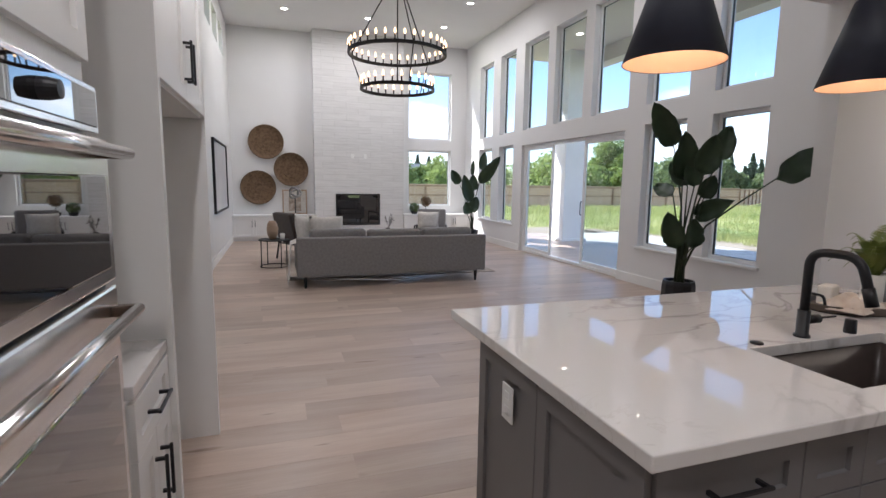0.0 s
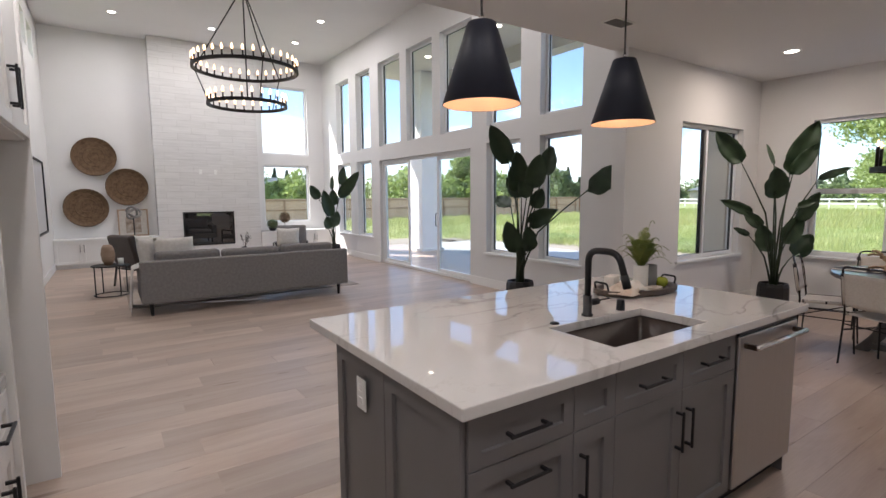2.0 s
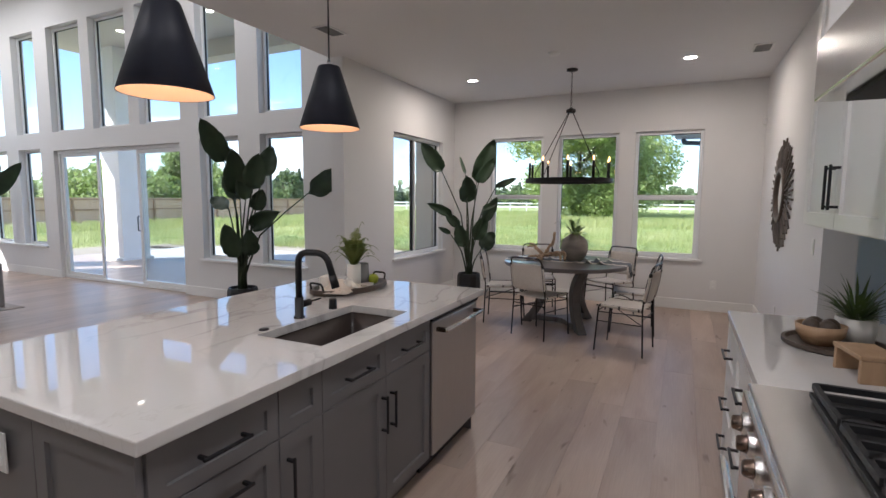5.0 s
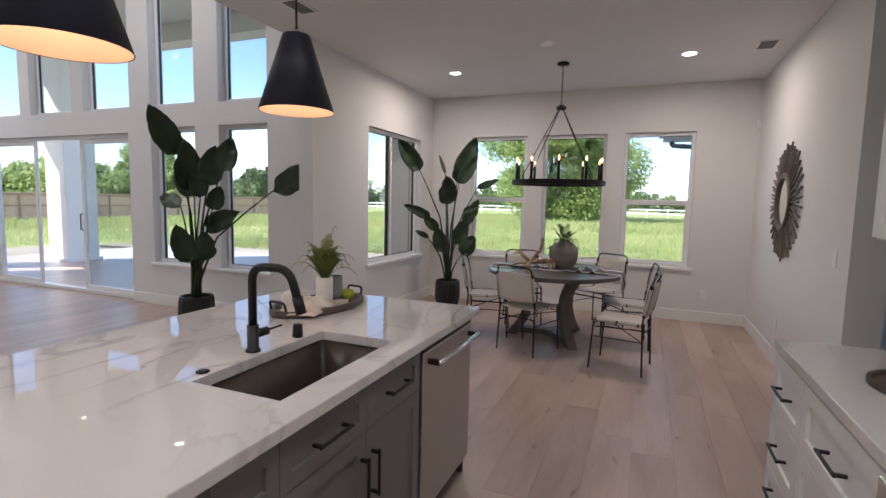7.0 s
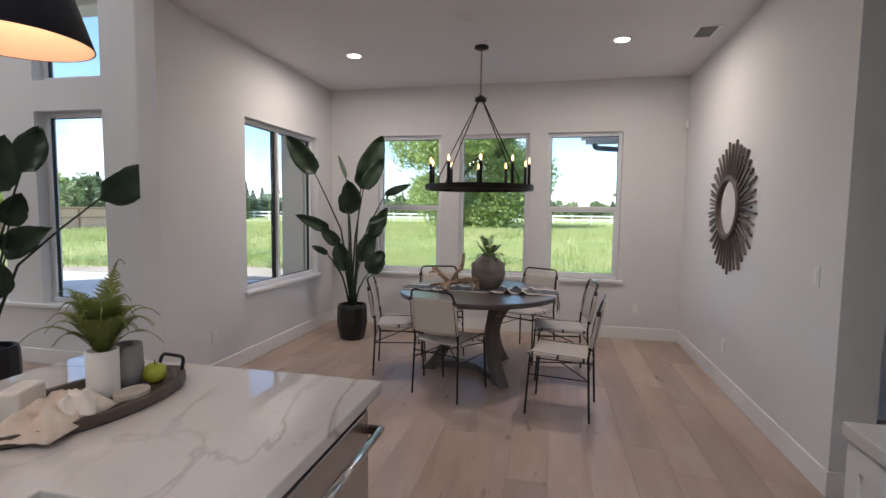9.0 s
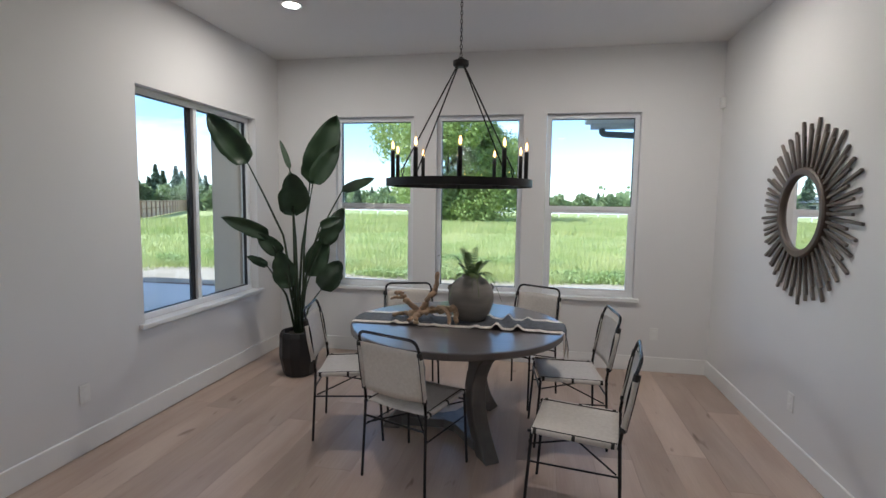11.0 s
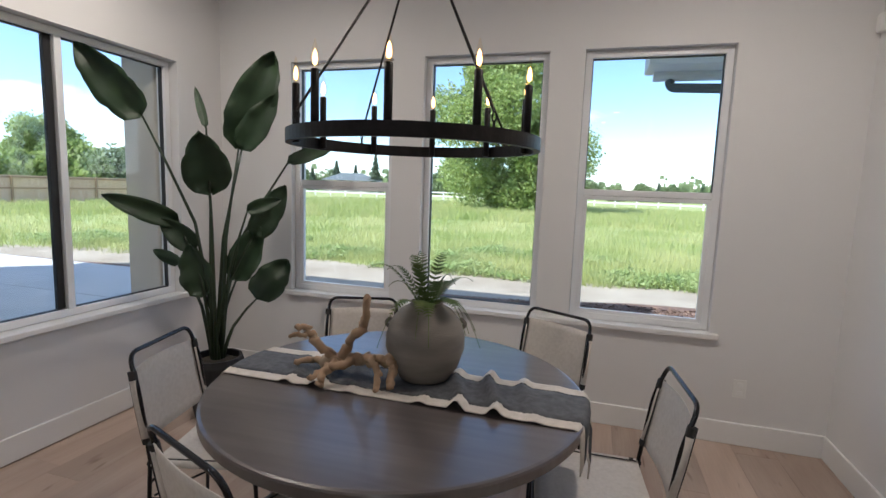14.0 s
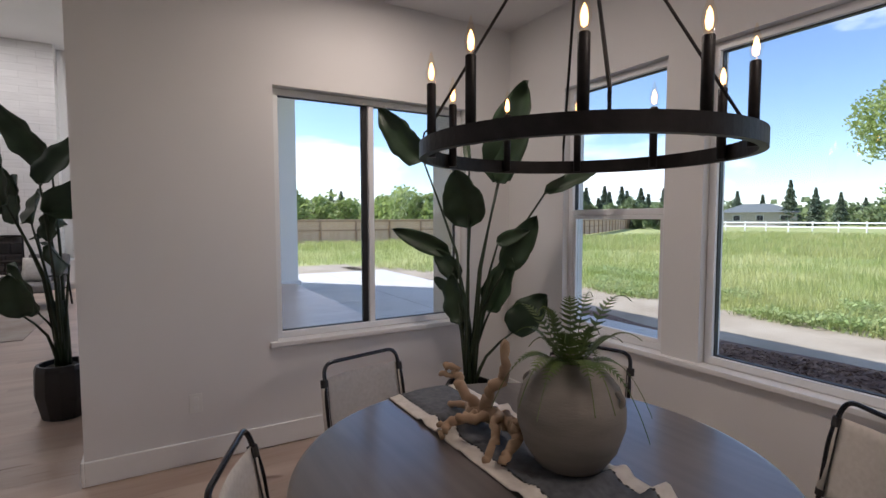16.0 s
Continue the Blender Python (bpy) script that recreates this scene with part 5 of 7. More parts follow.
def wall_plate(name, x, y, z, rz, label, cat, rocker):
    o = empty(name, x, y, z, rz, label, cat)
    part("plate", box(-0.036, 0.036, -0.006, 0, -0.058, 0.058, 0.002), PLASTIC, o)
    for s in ((0,) if rocker else (-1, 1)):
        part("rocker" if rocker else "socket", box(-0.016, 0.016, -0.009, -0.0055, s * 0.026 - (0.033 if rocker else 0.013), s * 0.026 + (0.033 if rocker else 0.013), 0.002), TRIM, o)
wall_plate("light_switch", 4.63, YS, 1.145, 180, "white rocker light switch by the opening", "light switch", True)
wall_plate("wall_outlet", 6.05, YS, 0.36, 180, "white wall outlet plate below the mirror", "outlet", False)
wall_plate("wall_outlet", 5.19, YN, 0.37, 0, "white wall outlet plate near the corner", "outlet", False)
wall_plate("wall_outlet", XE, -0.75, 0.36, -90, "white wall outlet plate below the windows", "outlet", False)
se = empty("motion_sensor", 7.53, YS, 2.48, 180, "small white alarm sensor on the wall", "sensor")
part("body", box(-0.03, 0.03, -0.04, 0, -0.05, 0.05, 0.014), PLASTIC, se)

# ---- dining space ----
TCX, TCY = 5.985, 0.88
TABLE = mat("dark_walnut_top", (0.095, 0.082, 0.078), 0.3, scale=2.2, stretch=(14, 0.8, 1), second=(0.13, 0.113, 0.108), bump=0.05, bump_scale=30, coat=0.6)
TABLE.node_tree.nodes["Principled BSDF"].inputs["Coat Roughness"].default_value = 0.16
TLEG = mat("grey_brown_wood", (0.085, 0.08, 0.077), 0.36, scale=6, stretch=(3, 3, 0.6), second=(0.125, 0.118, 0.113), bump=0.08)
tb = empty("dining_table", TCX, TCY, 0, 0, "round dark wood pedestal dining table", "table")
part("tabletop", lathe([(0, 0.712), (0.693, 0.712), (0.711, 0.716), (0.718, 0.724), (0.718, 0.752), (0.715, 0.758), (0.705, 0.76), (0, 0.76)], 96), TABLE, tb, smooth=False)
part("sub_top", lathe([(0, 0.675), (0.30, 0.675), (0.32, 0.7115), (0, 0.7115)], 32), TLEG, tb)
for k in range(3):
    a = math.radians(95 + k * 120)
    bm = bmesh.new()
    prof = [(0.485, 0.711, 0.13), (0.42, 0.655, 0.12), (0.35, 0.585, 0.112), (0.30, 0.50, 0.108), (0.275, 0.41, 0.106), (0.275, 0.32, 0.106), (0.30, 0.23, 0.108), (0.345, 0.145, 0.112), (0.40, 0.07, 0.12), (0.455, 0.0, 0.13)]
    rings = []
    for r, z, w in prof:
        rings.append([bm.verts.new((r - w / 2, -0.05, z)), bm.verts.new((r + w / 2, -0.05, z)), bm.verts.new((r + w / 2, 0.05, z)), bm.verts.new((r - w / 2, 0.05, z))])
    for lo, hi in zip(rings, rings[1:]):
        for i in range(4):
            bm.faces.new((lo[i], lo[(i + 1) % 4], hi[(i + 1) % 4], hi[i]))
    bm.faces.new(rings[0]), bm.faces.new(rings[-1][::-1])
    bmesh.ops.recalc_face_normals(bm, faces=bm.faces)
    bmesh.ops.bevel(bm, geom=bm.edges[:], offset=0.006, segments=1, affect="EDGES")
    bmesh.ops.transform(bm, matrix=Matrix.Rotation(a, 4, "Z"), verts=bm.verts)
    part("leg", bm, TLEG, tb)
    part("stretcher", join(None, box(0.03, 0.37, -0.058, 0.058, 0.03, 0.09, 0.004, None, 1), Matrix.Rotation(a, 4, "Z")), TLEG, tb)

hub_b = lathe([(0, 0.028), (0.105, 0.028), (0.105, 0.088), (0.10, 0.092), (0, 0.092)], 6)
part("base_hub", hub_b, TLEG, tb)

# canvas sling chairs on black rod frames
CANVAS = mat("natural_canvas", (0.57, 0.53, 0.48), 0.85, scale=60, second=(0.65, 0.61, 0.56), bump=0.25, bump_scale=400)
STITCH = mat("dark_webbing", (0.03, 0.028, 0.027), 0.8)
CHROME = mat("dark_polished_rod", (0.05, 0.05, 0.055), 0.22, metal=0.9)
chair = empty("dining_chair", 0, 0, 0, 0, "cream canvas sling dining chair with a black rod frame", "chair", "chairs round the table")
HW = 0.205
part("back_loop", tube(rounded([(-HW, -0.01, 0.46), (-HW, -0.045, 0.73), (-HW + 0.012, -0.088, 0.868), (HW - 0.012, -0.088, 0.868), (HW, -0.045, 0.73), (HW, -0.01, 0.46)], 0.05, 6), 0.0085, 10), CHROME, chair, smooth=True)
for s in (-1, 1):
    part("leg", tube([(s * HW, -0.01, 0.46), (s * (HW + 0.012), -0.03, 0.0)], 0.008, 8), BLACK, chair)
    part("leg", tube([(s * HW, 0.40, 0.455), (s * (HW + 0.012), 0.43, 0.0)], 0.008, 8), BLACK, chair)
    part("side_rail", tube([(s * HW, -0.02, 0.44), (s * HW, 0.42, 0.455)], 0.008, 8), BLACK, chair)
    part("side_stretcher", tube([(s * (HW + 0.004), -0.018, 0.30), (s * (HW + 0.004), 0.41, 0.30)], 0.005, 6), BLACK, chair)
part("cross_brace", tube([(-HW, 0.0, 0.31), (HW, 0.40, 0.39)], 0.005, 6), BLACK, chair)
part("cross_brace", tube([(HW, 0.0, 0.31), (-HW, 0.40, 0.39)], 0.005, 6), BLACK, chair)
part("rail", tube([(-HW, 0.41, 0.40), (HW, 0.41, 0.40)], 0.006, 6), BLACK, chair)
part("rail", tube([(-HW, -0.015, 0.36), (HW, -0.015, 0.36)], 0.006, 6), BLACK, chair)

def sling(nx, ny, fn, thick):
    b = bmesh.new()
    g = [[b.verts.new(fn(i / nx, j / ny)) for j in range(ny + 1)] for i in range(nx + 1)]
    for i in range(nx):
        for j in range(ny):
            b.faces.new((g[i][j], g[i + 1][j], g[i + 1][j + 1], g[i][j + 1]))
    bmesh.ops.recalc_face_normals(b, faces=b.faces)
    bmesh.ops.solidify(b, geom=b.faces[:], thickness=thick)
    return b
seat = part("seat", sling(10, 8, lambda u, v: ((u - 0.5) * 2 * HW, -0.005 + v * 0.41, 0.452 + 0.012 * v - 0.022 * math.sin(u * math.pi) * (0.4 + 0.6 * math.sin(v * math.pi))), 0.004), CANVAS, chair, smooth=True)
back = part("backrest", sling(10, 8, lambda u, v: ((u - 0.5) * 2 * HW, -0.020 - 0.05 * v - 0.02 * math.sin(u * math.pi), 0.525 + v * 0.28 + 0.012 * math.sin(u * math.pi) * (v - 0.5)), 0.004), CANVAS, chair, smooth=True)
for s in (-1, 1):
    part("sleeve", tube([(s * HW, -0.021, 0.525), (s * HW, -0.047, 0.66), (s * (HW - 0.003), -0.070, 0.80)], 0.0145, 10), CANVAS, back, smooth=True)
    part("sleeve_edge", tube([(s * HW, -0.0205, 0.522), (s * HW, -0.023, 0.545)], 0.0152, 10), STITCH, back)
    part("sleeve_edge", tube([(s * (HW - 0.002), -0.064, 0.77), (s * (HW - 0.003), -0.0705, 0.803)], 0.0152, 10), STITCH, back)
    part("sleeve", tube([(s * HW, 0.0, 0.443), (s * HW, 0.40, 0.456)], 0.0135, 10), CANVAS, seat, smooth=True)
    for q, d in ((0.016, 0.004), (-0.002, -0.0155)):
        part("piping", tube([(s * (HW - q), -0.021 + d, 0.525), (s * (HW - q), -0.047 + d, 0.66), (s * (HW - 0.003 - q), -0.070 + d, 0.80)], 0.0026, 6), STITCH, back)
    part("piping", tube([(s * (HW - 0.014), 0.0, 0.4535), (s * (HW - 0.014), 0.40, 0.4665)], 0.0026, 6), STITCH, seat)
    for v in (0.02, 0.2, 0.385):
        part("sleeve_edge", tube([(s * HW, v - 0.008, 0.4435 + v * 0.031), (s * HW, v + 0.008, 0.4440 + v * 0.031)], 0.0142, 10), STITCH, seat)
part("piping", tube([(-HW, 0.408, 0.462), (-HW * 0.5, 0.409, 0.4475), (0, 0.409, 0.443), (HW * 0.5, 0.409, 0.4475), (HW, 0.408, 0.462)], 0.003, 6), STITCH, seat)
CHAIRS = [(5.14, 1.13, 0.93, -0.36), (5.79, 1.87, 0.22, -0.97), (5.20, -0.15, 0.16, 0.98), (6.08, -0.15, -0.10, 0.99), (6.94, 0.33, -0.87, 0.49), (6.82, 1.45, -0.95, -0.31)]
for k, (x, y, fx, fy) in enumerate(CHAIRS):
    m = pose(x + 0.02 + fx * 0.085, y + fy * 0.085, 0, 0, 0, math.degrees(math.atan2(-fx, fy)))
    if k:
        copy_thing(chair, m)
    else:
        chair.matrix_world = m

# runner, vase and driftwood
RGREY = mat("grey_woven_cotton", (0.075, 0.08, 0.088), 0.9, scale=40, second=(0.13, 0.135, 0.145), bump=0.4, bump_scale=300)
RCREAM = mat("cream_woven_cotton", (0.56, 0.51, 0.45), 0.9, scale=40, second=(0.66, 0.61, 0.55), bump=0.4, bump_scale=300)
run = empty("table_runner", 5.985, 0.88, 0.7605, 89, "grey and cream striped cotton runner with fringe", "table runner")
def cloth(u0, u1, v0, v1, thick=0.003):
    def fn(a, b):
        u, v = u0 + (u1 - u0) * a, v0 + (v1 - v0) * b
        fold = math.exp(-((u + 0.33) / 0.17) ** 2) * 0.036 + math.exp(-((u - 0.30) / 0.14) ** 2) * 0.026
        z = 0.006 + 0.012 * max(0.0, noise.noise(Vector((u * 7.0, v * 1.5, 0.4)))) + fold * max(0.0, math.sin(u * 46 + v * 6 + 1.2 * math.sin(v * 14))) ** 1.3
        dx = math.hypot(u, v + 0.03)
        drop = max(0.0, dx - 0.713)
        return (u if drop == 0 else u * (0.729 / dx if dx > 0.729 else 1), v + 0.02 * u, z - drop * 1.0)
    return sling(max(3, int(abs(u1 - u0) / 0.014)), 6, fn, thick)
for v0, v1, m in ((-0.17, -0.112, RCREAM), (-0.112, 0.112, RGREY), (0.112, 0.17, RCREAM)):
    part("stripe", cloth(-0.85, 0.74, v0, v1), m, run, smooth=True)
for v in (-0.112, 0.112):
    part("hem_stitch", cloth(-0.845, 0.735, v - 0.004, v + 0.004, 0.0045), STITCH, run)
fr = None
for k in range(30):
    v = -0.16 + k * 0.32 / 29
    a0 = Vector((-0.729, v, -0.085))
    fr = tube([a0 + Vector((0.004, 0, 0.012)), a0 + Vector((-0.006, 0.004 * math.sin(k * 2.1), -0.03)), a0 + Vector((-0.004, 0.008 * math.sin(k * 1.3), -0.065))], 0.0022, 5, fr)
part("fringe", fr, RCREAM, run, "cream twisted fringe")
fr = None
for k in range(26):
    v = -0.11 + k * 0.22 / 25
    fr = tube([(-0.727, v, -0.08), (-0.737, v + 0.004, -0.105), (-0.735, v + 0.008 * math.sin(k * 1.9), -0.14)], 0.0024, 5, fr)
part("fringe", fr, RGREY, run, "grey twisted fringe")
CLAY = mat("grey_stoneware", (0.17, 0.15, 0.13), 0.75, scale=4, stretch=(1, 1, 4), second=(0.25, 0.225, 0.195), bump=0.25, bump_scale=50)
vs_ = empty("stoneware_vase", 6.06, 0.80, 0.768, 0, "round grey stoneware vase holding fern fronds", "vase")
vp = [(0, 0), (0.085, 0), (0.10, 0.008), (0.135, 0.06), (0.157, 0.13), (0.157, 0.18), (0.14, 0.235), (0.105, 0.278), (0.07, 0.298), (0.062, 0.305), (0.066, 0.312), (0.058, 0.312), (0.054, 0.298), (0.09, 0.262), (0.0, 0.20)]
part("body", lathe(vp, 48), CLAY, vs_, smooth=True)
for k in range(2):
    a = 1.9 + k * math.pi
    part("lug", tube([(0.137 * math.cos(a) + 0.02 * math.cos(a) * math.sin(j / 8 * math.pi), 0.137 * math.sin(a) + 0.02 * math.sin(a) * math.sin(j / 8 * math.pi), 0.20 + 0.045 * j / 8) for j in range(9)], 0.008, 8), CLAY, vs_)
rgf = random.Random(2)
fb = bmesh.new()
for k in range(12):
    a = k * 2.4 + 0.5
    fb = frond(fb, (0.02 * math.cos(a), 0.02 * math.sin(a), 0.285), a, rgf.uniform(0.08, 0.22), rgf.uniform(0.10, 0.23), 0.03, 19, rgf.uniform(0.030, 0.040))
part("fronds", fb, FERND, vs_, "dark green upright fern fronds", smooth=False)
FERNP = mat("pale_fern", (0.08, 0.135, 0.035), 0.55, scale=14, second=(0.17, 0.22, 0.07), translucent=0.25)
fb = bmesh.new()
for k in range(8):
    a = k * 2.4 + (0.9 if k % 3 else 2.6)
    fb = frond(fb, (0.03 * math.cos(a), 0.03 * math.sin(a), 0.29), a, rgf.uniform(0.16, 0.21), rgf.uniform(0.08, 0.12), rgf.uniform(0.12, 0.27), 19, rgf.uniform(0.028, 0.036))
part("drooping_fronds", fb, FERNP, vs_, "pale green drooping fern fronds")
DRIFT = mat("bleached_driftwood", (0.30, 0.19, 0.115), 0.8, scale=12, stretch=(1, 1, 1), second=(0.44, 0.31, 0.20), bump=0.5, bump_scale=40)
dwd = empty("driftwood", 5.94, 1.09, 0.768, 0, "branching piece of pale driftwood on the runner", "driftwood")
def gnarl(pts, r, seed, bm=None):
    rr = random.Random(seed)
    P = [Vector(p) for p in pts]
    out, rad = [], []
    n_ = (len(P) - 1) * 6
    for i in range(n_ + 1):
        t = i / n_ * (len(P) - 1)
        k = min(int(t), len(P) - 2)
        p = P[k].lerp(P[k + 1], t - k)
        out.append(p + Vector((rr.gauss(0, 1), rr.gauss(0, 1), rr.gauss(0, 1))) * r * 0.28)
        rad.append(1.2 * r * (1.0 - 0.35 * i / n_) * rr.uniform(0.82, 1.25))
    return tube(out, rad, 9, bm)
for pts_, r_, sd_2 in (
        ([(0.03, 0.10, 0.03), (0.03, 0.0, 0.06), (0.02, -0.10, 0.075), (0.0, -0.19, 0.09)], 0.024, 1),
        ([(0.03, 0.04, 0.06), (0.03, -0.01, 0.14), (0.05, -0.05, 0.20), (0.04, -0.06, 0.305)], 0.017, 2),
        ([(0.03, 0.06, 0.05), (0.0, 0.12, 0.12), (0.01, 0.15, 0.15), (-0.01, 0.19, 0.175)], 0.016, 3),
        ([(0.02, 0.05, 0.045), (-0.05, 0.08, 0.025), (-0.10, 0.09, 0.018)], 0.015, 4),
        ([(0.0, -0.18, 0.09), (-0.02, -0.20, 0.05), (-0.08, -0.21, 0.02)], 0.016, 5),
        ([(0.0, -0.15, 0.08), (0.02, -0.2, 0.12), (0.0, -0.19, 0.14)], 0.013, 6),
        ([(0.04, 0.07, 0.04), (0.05, 0.16, 0.03), (0.02, 0.23, 0.02)], 0.014, 7),
        ([(0.0, 0.15, 0.14), (-0.03, 0.19, 0.15), (-0.02, 0.22, 0.135)], 0.009, 8),
        ([(0.02, -0.02, 0.06), (-0.05, 0.0, 0.065), (-0.09, 0.04, 0.04), (-0.12, 0.03, 0.012)], 0.015, 9),
        ([(0.03, -0.06, 0.07), (-0.03, -0.12, 0.10), (-0.06, -0.16, 0.06), (-0.10, -0.17, 0.012)], 0.014, 10),
):
    part("branch", gnarl([(1.13 * a_, 1.08 * b_, 1.08 * c_) for a_, b_, c_ in pts_], r_, sd_2), DRIFT, dwd, smooth=True)

# ring chandelier
RCX, RCY, RZ0, RZ1, RR = 6.20, 0.92, 1.684, 1.734, 0.502
IRONB = mat("aged_black_iron", (0.018, 0.016, 0.016), 0.5, metal=0.6, vary=0.3, scale=25, bump=0.25, bump_scale=70)
FILAMENT = glow_mat("filament_glow", (1.0, 0.52, 0.17), 3.6)
BULBGLASS = glass_mat("clear_bulb_glass", (1.0, 0.96, 0.9))
BULBWARM = glow_mat("warm_bulb_glow", (1.0, 0.64, 0.34), 1.9)
ch = empty("ring_chandelier", RCX, RCY, 0, 0, "black iron ring chandelier with lit candle bulbs", "chandelier")
part("ring", lathe([(RR - 0.012, RZ0), (RR + 0.012, RZ0), (RR + 0.012, RZ1), (RR - 0.012, RZ1), (RR - 0.012, RZ0)], 96), IRONB, ch)
part("hub", lathe([(0, 2.515), (0.05, 2.515), (0.055, 2.525), (0.055, 2.55), (0.03, 2.56), (0.012, 2.575), (0, 2.575)], 24), IRONB, ch, smooth=True)
part("canopy", lathe([(0, LOW), (0.065, LOW), (0.065, LOW - 0.02), (0.02, LOW - 0.03), (0, LOW - 0.03)], 28), IRONB, ch, smooth=True)
for k in range(4):
    a = math.radians(52 + k * 90)
    part("rod", tube([(0.03 * math.cos(a), 0.03 * math.sin(a), 2.52), ((RR - 0.005) * math.cos(a), (RR - 0.005) * math.sin(a), RZ1 + 0.05)], 0.0052, 8), IRONB, ch)
    part("eyelet", tube([((RR - 0.005 + 0.011 * math.cos(j * 0.7854)) * math.cos(a), (RR - 0.005 + 0.011 * math.cos(j * 0.7854)) * math.sin(a), RZ1 + 0.036 + 0.018 * math.sin(j * 0.7854)) for j in range(8)], 0.0032, 6, None, True), IRONB, ch)
    part("stud", tube([((RR - 0.005) * math.cos(a), (RR - 0.005) * math.sin(a), RZ1 - 0.01), ((RR - 0.005) * math.cos(a), (RR - 0.005) * math.sin(a), RZ1 + 0.022)], 0.005, 6), IRONB, ch)
for k in range(15):
    z = 2.573 + k * 0.0282
    part("chain_link", tube([(0.008 * math.cos(j * 0.7854) * (k % 2), 0.008 * math.cos(j * 0.7854) * (1 - k % 2), z + 0.017 + 0.018 * math.sin(j * 0.7854)) for j in range(8)], 0.0026, 5, None, True), IRONB, ch)
sleeve = lathe([(0, 0), (0.0145, 0), (0.0145, 0.225), (0.012, 0.228), (0, 0.228)], 14)
bulb = lathe([(0.009, 0.0), (0.015, 0.018), (0.0175, 0.034), (0.0135, 0.056), (0.007, 0.078), (0.002, 0.098), (0, 0.1)], 14)
fil = lathe([(0, 0.01), (0.0075, 0.016), (0.0095, 0.034), (0.006, 0.054), (0, 0.066)], 10)
meshes = []
for nm, b, m in (("candle_sleeve", sleeve, IRONB), ("bulb", bulb, BULBGLASS), ("filament", fil, FILAMENT)):
    me = bpy.data.meshes.new(nm)
    b.to_mesh(me)
    b.free()
    for p in me.polygons:
        p.use_smooth = True
    me.materials.append(m)
    meshes.append(me)
for k in range(10):
    a = math.radians(9.5 + k * 36)
    x, y = (RR - 0.027) * math.cos(a), (RR - 0.027) * math.sin(a)
    o = new("candle_sleeve", meshes[0]); o.parent = ch; o.location = (x, y, RZ0 + 0.005)
    b = new("bulb", meshes[1]); b.parent = o; b.location = (0, 0, 0.228); b.visible_shadow = False
    f = new("filament", meshes[2]); f.parent = o; f.location = (0, 0, 0.228)

# sunburst mirror
MWOOD = mat("weathered_grey_slat", (0.10, 0.082, 0.07), 0.7, scale=6, stretch=(6, 6, 0.7), second=(0.21, 0.18, 0.155), random_value=0.3, bump=0.2)
MIRROR = mat("mirror_silver", (0.93, 0.93, 0.93), 0.01, metal=1.0)
mr_ = empty("sunburst_mirror", 6.05, YS, 1.54, 180, "round wall mirror framed by grey wooden slats", "mirror")
disc = lathe([(0, 0), (0.226, 0), (0.226, 0.006), (0, 0.006)], 64)
part("mirror_glass", join(None, disc, pose(0, -0.022, 0, 90, 0, 0)), MIRROR, mr_, "round silvered glass")
rim = lathe([(0.222, 0.0), (0.272, 0.0), (0.272, 0.036), (0.262, 0.045), (0.232, 0.045), (0.222, 0.034), (0.222, 0.0)], 64)
part("rim", join(None, rim, pose(0, -0.005, 0, 90, 0, 0)), WOODD, mr_, "dark wooden ring")
slats = []
for L in (0.27, 0.30, 0.235, 0.20):
    b = box(-0.0085, 0.0085, -0.016, 0, 0.235, 0.26 + L, 0.0015, None, 1)
    me = bpy.data.meshes.new("slat")
    b.to_mesh(me)
    b.free()
    me.materials.append(MWOOD)
    slats.append(me)
for k in range(76):
    o = new("slat", slats[(0, 2, 1, 3, 0, 2)[k % 6]])
    o.parent = mr_
    o.matrix_basis = pose(0, -0.004 - 0.013 * (k % 2), 0) @ pose(0, 0, 0, 0, k * 360 / 76, 0)

